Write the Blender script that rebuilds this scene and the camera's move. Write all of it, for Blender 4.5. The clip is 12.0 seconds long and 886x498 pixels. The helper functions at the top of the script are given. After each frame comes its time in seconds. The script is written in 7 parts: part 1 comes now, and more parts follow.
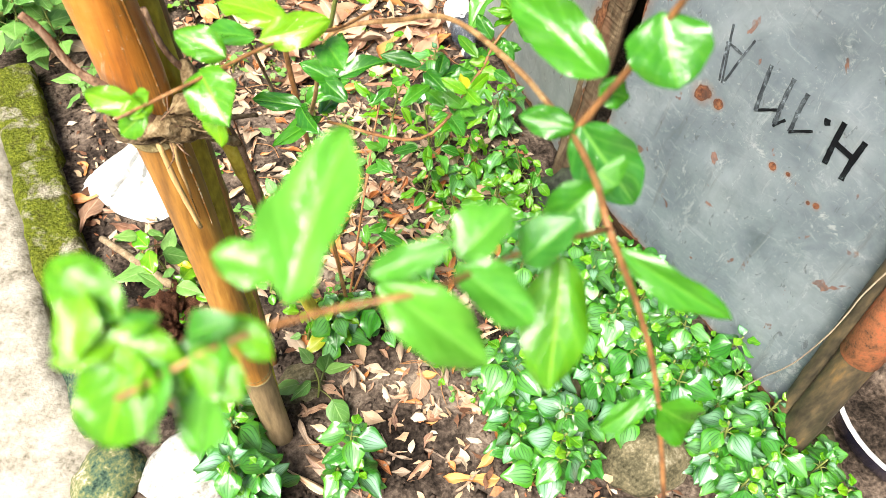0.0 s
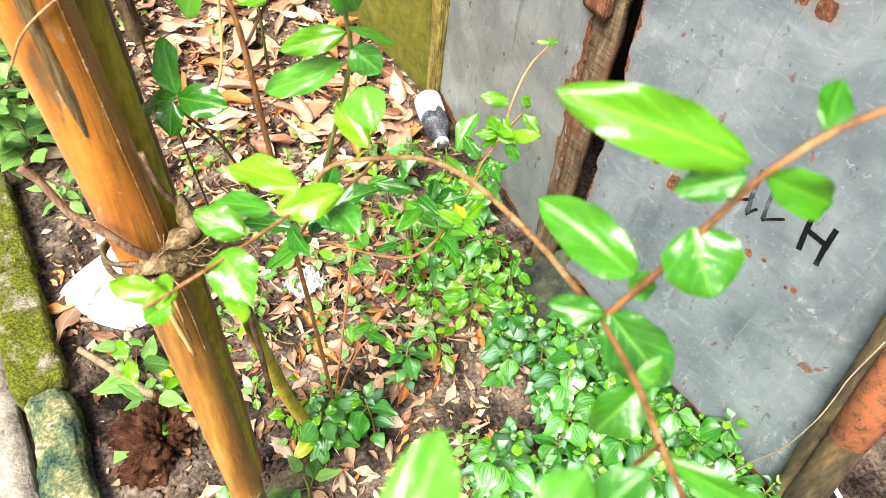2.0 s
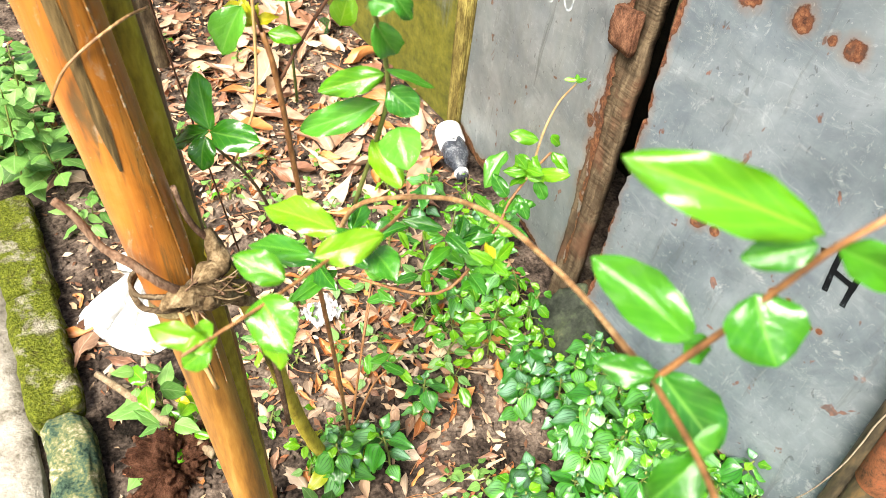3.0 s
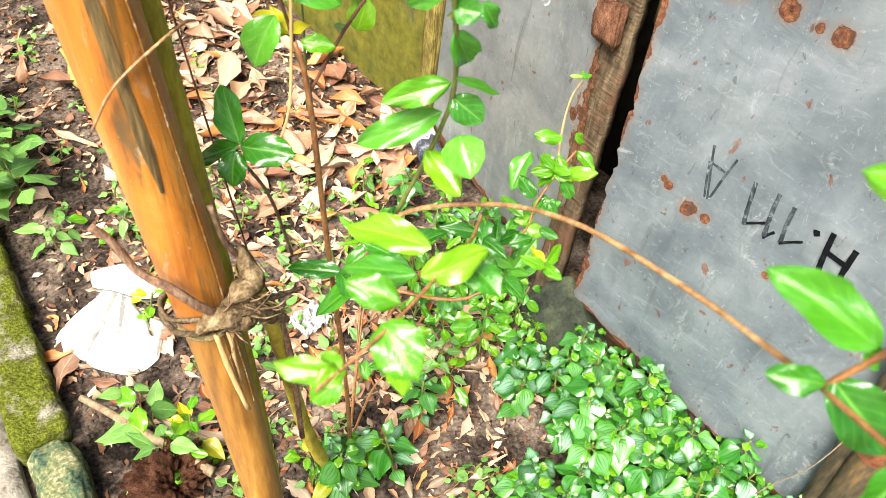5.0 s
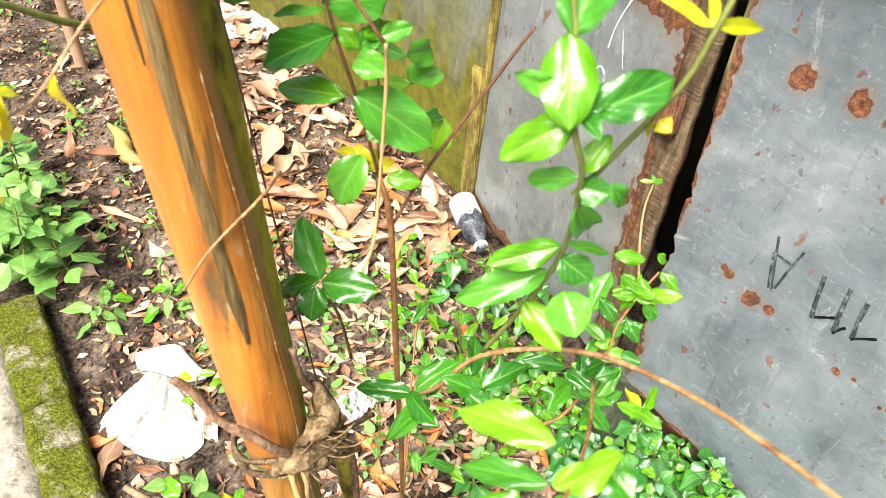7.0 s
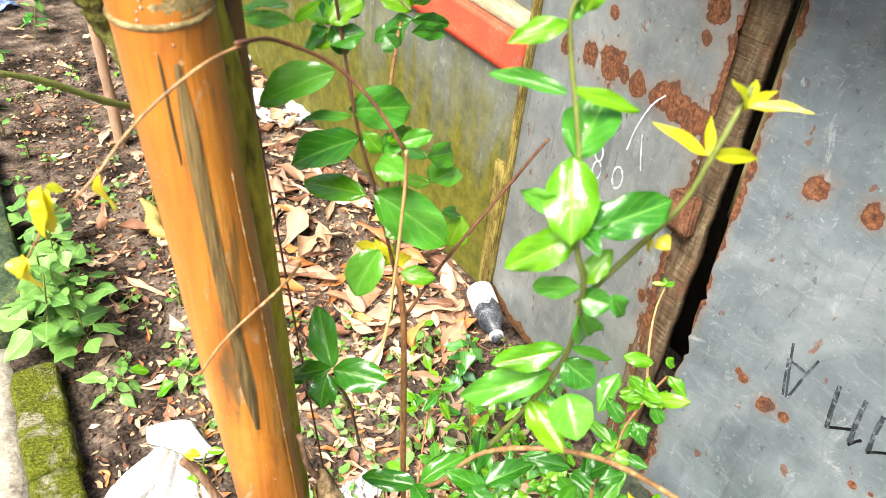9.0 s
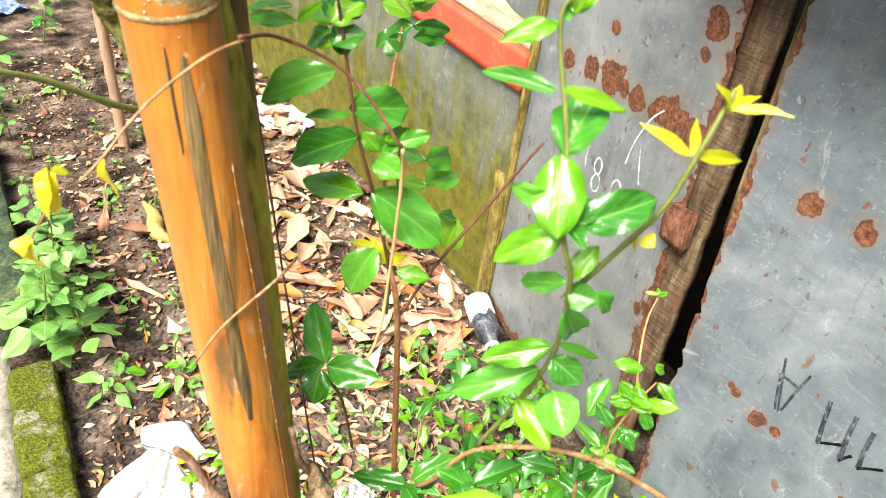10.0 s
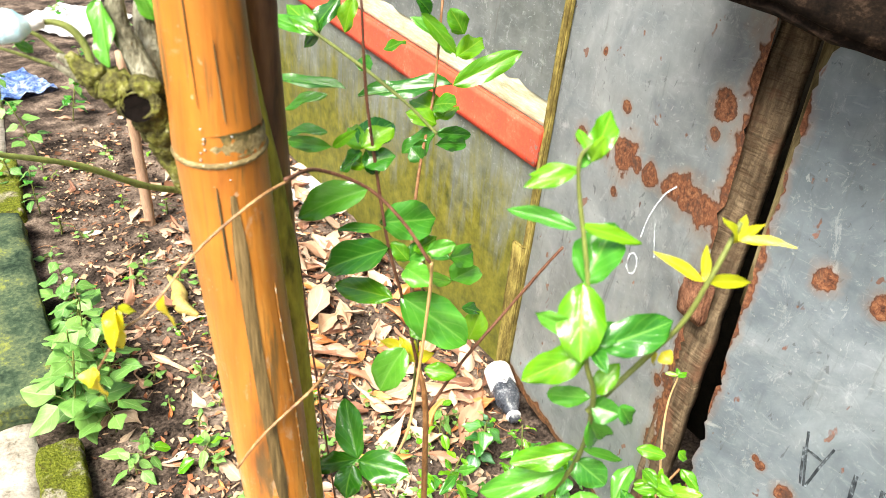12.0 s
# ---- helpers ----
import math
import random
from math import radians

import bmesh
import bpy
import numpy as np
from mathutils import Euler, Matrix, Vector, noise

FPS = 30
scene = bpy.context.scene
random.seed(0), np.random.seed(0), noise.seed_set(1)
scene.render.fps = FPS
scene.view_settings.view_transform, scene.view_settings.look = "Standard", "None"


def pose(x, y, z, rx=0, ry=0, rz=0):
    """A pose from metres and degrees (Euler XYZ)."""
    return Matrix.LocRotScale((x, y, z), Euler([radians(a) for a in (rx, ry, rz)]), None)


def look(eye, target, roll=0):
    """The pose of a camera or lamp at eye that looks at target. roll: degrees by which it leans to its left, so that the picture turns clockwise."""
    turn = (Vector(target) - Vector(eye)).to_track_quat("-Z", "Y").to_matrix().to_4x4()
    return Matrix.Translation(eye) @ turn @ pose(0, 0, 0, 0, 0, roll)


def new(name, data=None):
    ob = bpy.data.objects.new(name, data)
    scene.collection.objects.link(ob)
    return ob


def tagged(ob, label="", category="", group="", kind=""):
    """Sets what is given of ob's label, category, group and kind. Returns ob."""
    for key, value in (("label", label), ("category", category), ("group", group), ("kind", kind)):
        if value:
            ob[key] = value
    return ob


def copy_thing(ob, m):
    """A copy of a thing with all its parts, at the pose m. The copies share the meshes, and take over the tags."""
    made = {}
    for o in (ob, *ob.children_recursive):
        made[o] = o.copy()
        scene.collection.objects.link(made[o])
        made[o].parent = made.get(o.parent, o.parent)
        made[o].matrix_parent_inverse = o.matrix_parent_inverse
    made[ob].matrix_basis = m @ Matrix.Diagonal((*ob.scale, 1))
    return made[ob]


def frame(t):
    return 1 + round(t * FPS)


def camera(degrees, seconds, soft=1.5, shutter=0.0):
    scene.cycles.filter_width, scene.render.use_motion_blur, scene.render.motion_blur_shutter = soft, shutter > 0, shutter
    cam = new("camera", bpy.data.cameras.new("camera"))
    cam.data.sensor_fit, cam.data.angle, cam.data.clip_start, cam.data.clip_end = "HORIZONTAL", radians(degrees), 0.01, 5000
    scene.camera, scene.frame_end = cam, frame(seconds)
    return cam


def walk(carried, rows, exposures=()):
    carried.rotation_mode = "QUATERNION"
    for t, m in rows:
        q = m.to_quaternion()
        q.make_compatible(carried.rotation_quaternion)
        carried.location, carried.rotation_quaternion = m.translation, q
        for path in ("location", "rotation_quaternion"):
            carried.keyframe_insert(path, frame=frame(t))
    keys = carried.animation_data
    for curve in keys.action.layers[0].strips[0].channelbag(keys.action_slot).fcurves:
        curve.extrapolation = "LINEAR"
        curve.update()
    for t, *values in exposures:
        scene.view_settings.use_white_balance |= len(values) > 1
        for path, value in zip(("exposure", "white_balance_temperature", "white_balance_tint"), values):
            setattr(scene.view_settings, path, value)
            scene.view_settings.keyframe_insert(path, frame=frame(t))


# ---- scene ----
cam = camera(60.2, 12.0, 0.7)
cam.data.dof.use_dof, cam.data.dof.focus_distance, cam.data.dof.aperture_fstop = True, 1.1, 15.0
METRES, EYE, TILT, LEAN, TURN = 0.4, 1.25, -54.0, -4.0, -31.1
ROWS = [
    (0.0, 0.0, 0.0, 0.0, -0.0, 0.0, 0.0),
    (0.5, -0.0108, 0.0042, 0.0151, -0.35, 0.79, 0.42),
    (1.0, -0.0182, 0.0063, 0.0419, -1.13, 2.29, 1.24),
    (1.5, -0.0449, 0.0056, 0.0699, -1.54, 3.68, 1.88),
    (2.0, -0.0582, -0.0186, 0.1155, -2.12, 5.2, 2.69),
    (2.5, -0.0783, -0.0046, 0.1481, -2.21, 6.59, 2.14),
    (3.0, -0.0916, -0.01, 0.1455, -1.33, 7.15, 1.45),
    (5.0, -0.2865, 0.021, 0.1847, -4.87, 6.55, 4.89),
    (5.5, -0.364, 0.0246, 0.2273, -4.99, 7.33, 5.21),
    (6.0, -0.425, 0.0339, 0.2508, -3.23, 7.82, 3.71),
    (6.5, -0.4211, 0.0568, 0.3094, -2.91, 8.75, 3.52),
    (7.0, -0.3904, 0.065, 0.3803, -3.1, 10.18, 4.57),
    (7.5, -0.3848, 0.0651, 0.4191, -2.33, 11.82, 3.59),
    (9.5, -0.3721, -0.0038, 0.3712, -2.56, 17.34, 0.86),
    (10.0, -0.3669, -0.0084, 0.3561, -2.66, 17.56, 0.14),
    (10.5, -0.3614, -0.0086, 0.3562, -2.96, 17.55, 0.6),
    (11.0, -0.3365, -0.0157, 0.3599, -3.84, 18.17, 1.65),
    (11.5, -0.3504, -0.0562, 0.3818, -3.01, 19.99, 1.29),
    (12.0, -0.3892, -0.1093, 0.4138, -1.21, 21.81, 0.65),
]
walk(cam, [(t, pose(0, 0, EYE, TILT, LEAN, TURN) @ pose(METRES * x, METRES * y, METRES * z, 90 + pitch, roll, yaw)) for t, x, y, z, yaw, pitch, roll in ROWS],
     exposures=[(0.0, 1.86, 6650, 6), (2.5, 1.94, 6700, 7), (5.0, 1.92, 6700, 7), (10.0, 1.95, 6700, 7), (12.0, 2.03, 6700, 7)])

# ---- world and light: bright overcast noon ----
world = bpy.data.worlds.new("sky")
scene.world = world
world.use_nodes = True
wn = world.node_tree
sky = wn.nodes.new("ShaderNodeTexSky")
sky.sky_type, sky.sun_disc = "NISHITA", False
sky.sun_elevation, sky.sun_rotation = radians(54), radians(245)
sky.air_density, sky.dust_density, sky.ozone_density = 1.0, 4.0, 1.0
wn.links.new(sky.outputs[0], wn.nodes["Background"].inputs[0])
wn.nodes["Background"].inputs[1].default_value = 0.058
sun = new("sun", bpy.data.lights.new("sun", "SUN"))
sun.data.energy, sun.data.angle, sun.data.color = 3.65, radians(30), (1.0, 0.96, 0.88)
sun.matrix_world = look((-2.45, -1.15, 3.8), (0, 0, 0))
tagged(sun, kind="structure")


# ---- materials ----
def tree(name):
    m = bpy.data.materials.new(name)
    m.use_nodes = True
    nt = m.node_tree
    return m, nt, nt.nodes["Principled BSDF"]


def node(nt, kind, **props):
    n = nt.nodes.new("ShaderNode" + kind)
    for key, value in props.items():
        if key == "operation":
            n.operation = value
        elif key == "blend_type":
            n.blend_type = value
        elif key == "data_type":
            n.data_type = value
    return n


def coords(nt, stretch=(1, 1, 1), kind="Object"):
    c, m = node(nt, "TexCoord"), node(nt, "Mapping")
    m.inputs["Scale"].default_value = stretch
    nt.links.new(c.outputs[kind], m.inputs["Vector"])
    return m.outputs[0]


def noise_tex(nt, vec, scale, detail=6.0, rough=0.6, distort=0.0):
    n = node(nt, "TexNoise")
    n.inputs["Scale"].default_value, n.inputs["Detail"].default_value = scale, detail
    n.inputs["Roughness"].default_value, n.inputs["Distortion"].default_value = rough, distort
    nt.links.new(vec, n.inputs["Vector"])
    return n.outputs[0]


def ramp(nt, fac, stops):
    r = node(nt, "ValToRGB")
    els = r.color_ramp.elements
    while len(els) < len(stops):
        els.new(0.5)
    for e, (p, c) in zip(els, stops):
        e.position = p
        e.color = (*c, 1) if len(c) == 3 else c
    nt.links.new(fac, r.inputs[0])
    return r.outputs[0]


def mix(nt, fac, a, b, blend="MIX"):
    m = node(nt, "Mix", data_type="RGBA", blend_type=blend)
    for sock, v in ((m.inputs[0], fac), (m.inputs[6], a), (m.inputs[7], b)):
        if isinstance(v, (int, float)):
            sock.default_value = v
        elif isinstance(v, tuple):
            sock.default_value = (*v, 1)
        else:
            nt.links.new(v, sock)
    return m.outputs[2]


def calc(nt, op, a, b=0.0, clamp=False):
    m = node(nt, "Math", operation=op)
    m.use_clamp = clamp
    for sock, v in ((m.inputs[0], a), (m.inputs[1], b)):
        if isinstance(v, (int, float)):
            sock.default_value = v
        else:
            nt.links.new(v, sock)
    return m.outputs[0]


def bump(nt, bsdf, height, strength=0.5, dist=0.004):
    b = node(nt, "Bump")
    b.inputs["Strength"].default_value, b.inputs["Distance"].default_value = strength, dist
    nt.links.new(height, b.inputs["Height"])
    nt.links.new(b.outputs[0], bsdf.inputs["Normal"])


def surface(name, stops, scale=20.0, rough=0.8, metal=0.0, stretch=(1, 1, 1), fine=8.0, strength=0.5, dist=0.004,
            random_tint=0.0, kind="Object"):
    """Noise-driven material with coarse and fine variation and bump."""
    m, nt, bs = tree(name)
    v = coords(nt, stretch, kind)
    big, small = noise_tex(nt, v, scale), noise_tex(nt, v, scale * fine, 4.0)
    both = calc(nt, "ADD", calc(nt, "MULTIPLY", big, 0.65), calc(nt, "MULTIPLY", small, 0.35))
    col = ramp(nt, both, stops)
    if random_tint:
        info = node(nt, "ObjectInfo")
        shade = calc(nt, "ADD", calc(nt, "MULTIPLY", info.outputs["Random"], random_tint), 1.0 - random_tint / 2)
        hsv = node(nt, "HueSaturation")
        nt.links.new(shade, hsv.inputs["Value"])
        nt.links.new(col, hsv.inputs["Color"])
        nt.links.new(calc(nt, "ADD", calc(nt, "MULTIPLY", info.outputs["Random"], 0.05), 0.475), hsv.inputs["Hue"])
        col = hsv.outputs[0]
    nt.links.new(col, bs.inputs["Base Color"])
    bs.inputs["Roughness"].default_value, bs.inputs["Metallic"].default_value = rough, metal
    bs.inputs["Specular IOR Level"].default_value = 0.08 if rough > 0.8 else 0.3 if rough > 0.5 else 0.5
    bump(nt, bs, both, strength, dist)
    return m


def spotted_sheet(name, spots, stops, moss=0.0, edges=(), worn=(), streaks=0.35):
    """Weathered galvanised sheet: streaks, scuffs, and rust blooms at given (y, z, radius) places."""
    m, nt, bs = tree(name)
    v = coords(nt)
    big = noise_tex(nt, v, 4.0, 4.0, 0.55, 1.2)
    fine = noise_tex(nt, v, 34.0, 7.0, 0.68, 0.5)
    streak = noise_tex(nt, coords(nt, (40, 40, 3)), 1.0, 4.0, 0.6)
    both = calc(nt, "ADD", calc(nt, "MULTIPLY", big, 0.68), calc(nt, "MULTIPLY", fine, 0.20))
    both = calc(nt, "ADD", both, calc(nt, "MULTIPLY", streak, 0.12))
    col = ramp(nt, both, stops)
    scuff = ramp(nt, noise_tex(nt, v, 28.0, 8.0, 0.75, 1.5), [(0.60, (0, 0, 0)), (0.68, (1, 1, 1))])
    col = mix(nt, calc(nt, "MULTIPLY", scuff, 0.5), col, (0.66, 0.69, 0.70))
    scratch = ramp(nt, noise_tex(nt, coords(nt, (9, 90, 14)), 1.0, 5.0, 0.7, 1.0), [(0.62, (0, 0, 0)), (0.68, (1, 1, 1))])
    col = mix(nt, calc(nt, "MULTIPLY", scratch, 0.2), col, (0.70, 0.72, 0.73))
    blotch = ramp(nt, noise_tex(nt, coords(nt, (6, 6, 8.5)), 1.0, 8.0, 0.66, 1.4), [(0.36, (0.68, 0.71, 0.75)), (0.5, (0.95, 0.95, 0.95)), (0.64, (1.18, 1.17, 1.15))])
    col = mix(nt, 0.55, col, blotch, "MULTIPLY")
    speck = ramp(nt, noise_tex(nt, v, 95.0, 3.0, 0.6, 0.6), [(0.66, (0, 0, 0)), (0.71, (1, 1, 1))])
    col = mix(nt, calc(nt, "MULTIPLY", speck, 0.5), col, (0.72, 0.74, 0.74))
    dark = ramp(nt, noise_tex(nt, coords(nt, (60, 70, 38)), 1.0, 3.0, 0.6, 0.8), [(0.65, (0, 0, 0)), (0.70, (1, 1, 1))])
    col = mix(nt, calc(nt, "MULTIPLY", dark, 0.6), col, (0.13, 0.14, 0.15))
    rub = ramp(nt, noise_tex(nt, coords(nt, (16, 13, 34)), 1.0, 9.0, 0.74, 2.2), [(0.55, (0, 0, 0)), (0.66, (1, 1, 1))])
    col = mix(nt, calc(nt, "MULTIPLY", rub, 0.30), col, (0.66, 0.71, 0.74))
    smear = ramp(nt, noise_tex(nt, coords(nt, (10, 7, 24)), 1.0, 6.0, 0.68, 1.0), [(0.60, (0, 0, 0)), (0.72, (1, 1, 1))])
    col = mix(nt, calc(nt, "MULTIPLY", smear, 0.3), col, (0.17, 0.195, 0.21))
    flow = ramp(nt, noise_tex(nt, coords(nt, (45, 45, 3.2)), 1.0, 5.0, 0.65, 0.5), [(0.60, (0, 0, 0)), (0.70, (1, 1, 1))])
    col = mix(nt, calc(nt, "MULTIPLY", flow, streaks), col, (0.16, 0.165, 0.15))
    crisp = ramp(nt, noise_tex(nt, coords(nt, (20, 20, 9)), 1.0, 12.0, 0.82, 0.5), [(0.575, (0, 0, 0)), (0.62, (1, 1, 1))])
    col = mix(nt, calc(nt, "MULTIPLY", crisp, 0.42), col, (0.72, 0.75, 0.76))
    sep = node(nt, "SeparateXYZ")
    nt.links.new(v, sep.inputs[0])
    for ay, az, c, wide in worn:
        d = calc(nt, "SUBTRACT", calc(nt, "ADD", calc(nt, "MULTIPLY", sep.outputs[1], ay), calc(nt, "MULTIPLY", sep.outputs[2], az)), c)
        d = calc(nt, "ADD", calc(nt, "DIVIDE", calc(nt, "ABSOLUTE", d), wide), calc(nt, "MULTIPLY", noise_tex(nt, v, 24.0, 8.0, 0.78, 0.6), 4.6))
        col = mix(nt, ramp(nt, calc(nt, "MULTIPLY", d, 0.4), [(0.76, (0.65, 0.65, 0.65)), (0.90, (0, 0, 0))]), col, (0.70, 0.72, 0.72))
    wob = calc(nt, "SUBTRACT", noise_tex(nt, v, 26.0, 4.0, 0.58), 0.5)
    rust = None
    for y, z, r in spots:
        dy = calc(nt, "SUBTRACT", sep.outputs[1], y)
        dz = calc(nt, "SUBTRACT", sep.outputs[2], z)
        d = calc(nt, "SQRT", calc(nt, "ADD", calc(nt, "MULTIPLY", dy, dy), calc(nt, "MULTIPLY", dz, dz)))
        d = calc(nt, "ADD", calc(nt, "DIVIDE", d, r), calc(nt, "MULTIPLY", wob, 2.1))
        rust = d if rust is None else calc(nt, "MINIMUM", rust, d)
    for ay, az, c, wide in edges:
        d = calc(nt, "ADD", calc(nt, "MULTIPLY", sep.outputs[1], ay), calc(nt, "MULTIPLY", sep.outputs[2], az))
        d = calc(nt, "ADD", calc(nt, "DIVIDE", calc(nt, "SUBTRACT", d, c), wide), calc(nt, "MULTIPLY", noise_tex(nt, v, 18.0, 3.0, 0.55), 3.2))
        d = calc(nt, "SUBTRACT", d, 0.7)
        rust = d if rust is None else calc(nt, "MINIMUM", rust, d)
    if rust is not None:
        pin = ramp(nt, noise_tex(nt, coords(nt, (30, 26, 20)), 1.0, 3.0, 0.6, 0.4), [(0.665, (0, 0, 0)), (0.70, (0.8, 0.8, 0.8))])
        edge = calc(nt, "MAXIMUM", ramp(nt, rust, [(0.86, (1, 1, 1)), (1.02, (0, 0, 0))]), pin)
        halo = ramp(nt, calc(nt, "MULTIPLY", rust, 0.5), [(0.45, (1, 1, 1)), (0.85, (0, 0, 0))])
        col = mix(nt, calc(nt, "MULTIPLY", halo, 0.38), col, (0.44, 0.25, 0.13))
        rcol = ramp(nt, noise_tex(nt, v, 120.0, 5.0, 0.7), [(0.34, (0.055, 0.018, 0.010)), (0.50, (0.21, 0.075, 0.035)), (0.66, (0.42, 0.19, 0.09))])
        rim = ramp(nt, calc(nt, "ADD", rust, calc(nt, "MULTIPLY", calc(nt, "SUBTRACT", noise_tex(nt, v, 55.0, 4.0, 0.7), 0.5), 0.5)), [(0.55, (0, 0, 0)), (0.88, (0.6, 0.6, 0.6))])
        rcol = mix(nt, rim, rcol, (0.30, 0.105, 0.045))
        blot = ramp(nt, noise_tex(nt, v, 38.0, 5.0, 0.7, 0.6), [(0.52, (0, 0, 0)), (0.62, (0.7, 0.7, 0.7))])
        rcol = mix(nt, blot, rcol, (0.085, 0.045, 0.035))
        ring = ramp(nt, rust, [(0.74, (0, 0, 0)), (0.86, (0.75, 0.75, 0.75)), (0.98, (0, 0, 0))])
        rcol = mix(nt, ring, rcol, (0.07, 0.03, 0.018))
        col = mix(nt, edge, col, rcol)
        nt.links.new(calc(nt, "ADD", calc(nt, "MULTIPLY", edge, 0.45), 0.42), bs.inputs["Roughness"])
        nt.links.new(calc(nt, "MULTIPLY", calc(nt, "SUBTRACT", 1.0, edge), 0.35), bs.inputs["Metallic"])
    else:
        bs.inputs["Roughness"].default_value, bs.inputs["Metallic"].default_value = 0.5, 0.2
    if moss:
        grow = calc(nt, "ADD", noise_tex(nt, coords(nt, (14, 14, 1.8)), 1.0, 8.0, 0.72, 0.5), calc(nt, "MULTIPLY", calc(nt, "SUBTRACT", 0.40, sep.outputs[2]), 0.75))
        col = mix(nt, ramp(nt, grow, [(0.36, (0.12 * moss, 0.12 * moss, 0.12 * moss)), (0.56, (moss, moss, moss))]), col, ramp(nt, noise_tex(nt, v, 24.0, 6.0, 0.7), [(0.3, (0.09, 0.098, 0.009)), (0.5, (0.23, 0.22, 0.016)), (0.72, (0.40, 0.355, 0.045))]))
    nt.links.new(col, bs.inputs["Base Color"])
    bump(nt, bs, calc(nt, "ADD", calc(nt, "MULTIPLY", big, 2.0), calc(nt, "MULTIPLY", fine, 0.25)), 0.35, 0.006)
    return m


def leaf_material(name, dark, mid, light, vein, gloss=0.28, stripes=0.0, translucent=0.25):
    """Leaf with a pale midrib and side veins by its UVs, tinted a little from leaf to leaf."""
    m, nt, bs = tree(name)
    uv = node(nt, "UVMap")
    sep = node(nt, "SeparateXYZ")
    nt.links.new(uv.outputs[0], sep.inputs[0])
    across = calc(nt, "ABSOLUTE", calc(nt, "SUBTRACT", sep.outputs[0], 0.5))
    along = sep.outputs[1]
    info = node(nt, "ObjectInfo")
    n1 = noise_tex(nt, coords(nt), 4.0, 5.0, 0.6)
    island = node(nt, "NewGeometry").outputs["Random Per Island"]
    tone = calc(nt, "ADD", calc(nt, "MULTIPLY", n1, 0.5), calc(nt, "MULTIPLY", calc(nt, "FRACT", calc(nt, "ADD", info.outputs["Random"], island)), 0.55))
    col = ramp(nt, tone, [(0.15, dark), (0.5, mid), (0.9, light)])
    rib = ramp(nt, across, [(0.0, (1, 1, 1)), (0.045, (0, 0, 0))])
    wave = node(nt, "TexWave")
    wave.bands_direction = "Y"
    wave.inputs["Scale"].default_value = 1.5
    comb = node(nt, "CombineXYZ")
    nt.links.new(calc(nt, "SUBTRACT", along, calc(nt, "MULTIPLY", across, 0.9)), comb.inputs[1])
    nt.links.new(comb.outputs[0], wave.inputs["Vector"])
    side = ramp(nt, wave.outputs["Fac"], [(0.86, (0, 0, 0)), (1.0, (1, 1, 1))])
    lines = calc(nt, "MAXIMUM", rib, calc(nt, "MULTIPLY", side, 0.25))
    if stripes:
        band = ramp(nt, across, [(0.0, (1, 1, 1)), (0.035, (0, 0, 0)), (0.115, (0, 0, 0)), (0.145, (1, 1, 1)), (0.175, (0, 0, 0)), (0.27, (0, 0, 0)), (0.30, (0.9, 0.9, 0.9)), (0.33, (0, 0, 0))])
        # pale leaf middle: silver marking plus a painted sky sheen
        sheen = ramp(nt, across, [(0.0, (0.75, 0.75, 0.75)), (0.30, (0.6, 0.6, 0.6)), (0.42, (0, 0, 0))])
        sheen = calc(nt, "MULTIPLY", sheen, calc(nt, "MULTIPLY", calc(nt, "ADD", calc(nt, "MULTIPLY", calc(nt, "POWER", info.outputs["Random"], 1.6), 1.05), 0.0), calc(nt, "SINE", calc(nt, "MULTIPLY", along, 3.0))), True)
        col = mix(nt, sheen, col, (0.33, 0.55, 0.40))
        band = calc(nt, "MULTIPLY", band, ramp(nt, along, [(0.0, (0.6, 0.6, 0.6)), (0.2, (1, 1, 1)), (0.8, (0.15, 0.15, 0.15))]))
        col = mix(nt, calc(nt, "MULTIPLY", band, stripes), col, vein)
    else:
        col = mix(nt, calc(nt, "MULTIPLY", lines, 0.7), col, vein)
    nt.links.new(col, bs.inputs["Base Color"])
    bs.inputs["Roughness"].default_value = gloss
    bs.inputs["Specular IOR Level"].default_value = 0.6
    bs.inputs["Coat Weight"].default_value = 0.35 if stripes else 0.45 if gloss < 0.4 else 0.0
    bs.inputs["Coat Roughness"].default_value = 0.3 if stripes else 0.27
    trans = node(nt, "BsdfTranslucent")
    nt.links.new(col, trans.inputs[0])
    ms = node(nt, "MixShader")
    ms.inputs[0].default_value = translucent
    nt.links.new(bs.outputs[0], ms.inputs[1])
    nt.links.new(trans.outputs[0], ms.inputs[2])
    nt.links.new(ms.outputs[0], nt.nodes["Material Output"].inputs[0])
    bump(nt, bs, calc(nt, "ADD", calc(nt, "ADD", calc(nt, "MULTIPLY", lines, -0.5), n1), calc(nt, "MULTIPLY", noise_tex(nt, coords(nt), 11.0, 3.0, 0.5), 0.5)), 0.4, 0.002)
    return m


SOIL = surface("soil", [(0.39, (0.008, 0.006, 0.005)), (0.47, (0.040, 0.029, 0.023)), (0.55, (0.110, 0.081, 0.064)), (0.66, (0.25, 0.195, 0.155))],
               9.0, 0.95, fine=14.0, strength=1.0, dist=0.012)
MUD = surface("mud_clod", [(0.36, (0.012, 0.005, 0.003)), (0.5, (0.065, 0.026, 0.014)), (0.68, (0.17, 0.080, 0.048))], 55.0, 0.85, strength=1.0, dist=0.014)
CONCRETE = surface("worn_concrete", [(0.35, (0.098, 0.085, 0.065)), (0.43, (0.215, 0.19, 0.157)), (0.53, (0.30, 0.27, 0.23)), (0.63, (0.37, 0.335, 0.29))], 22.0, 0.92, fine=5.0, strength=1.0, dist=0.008)
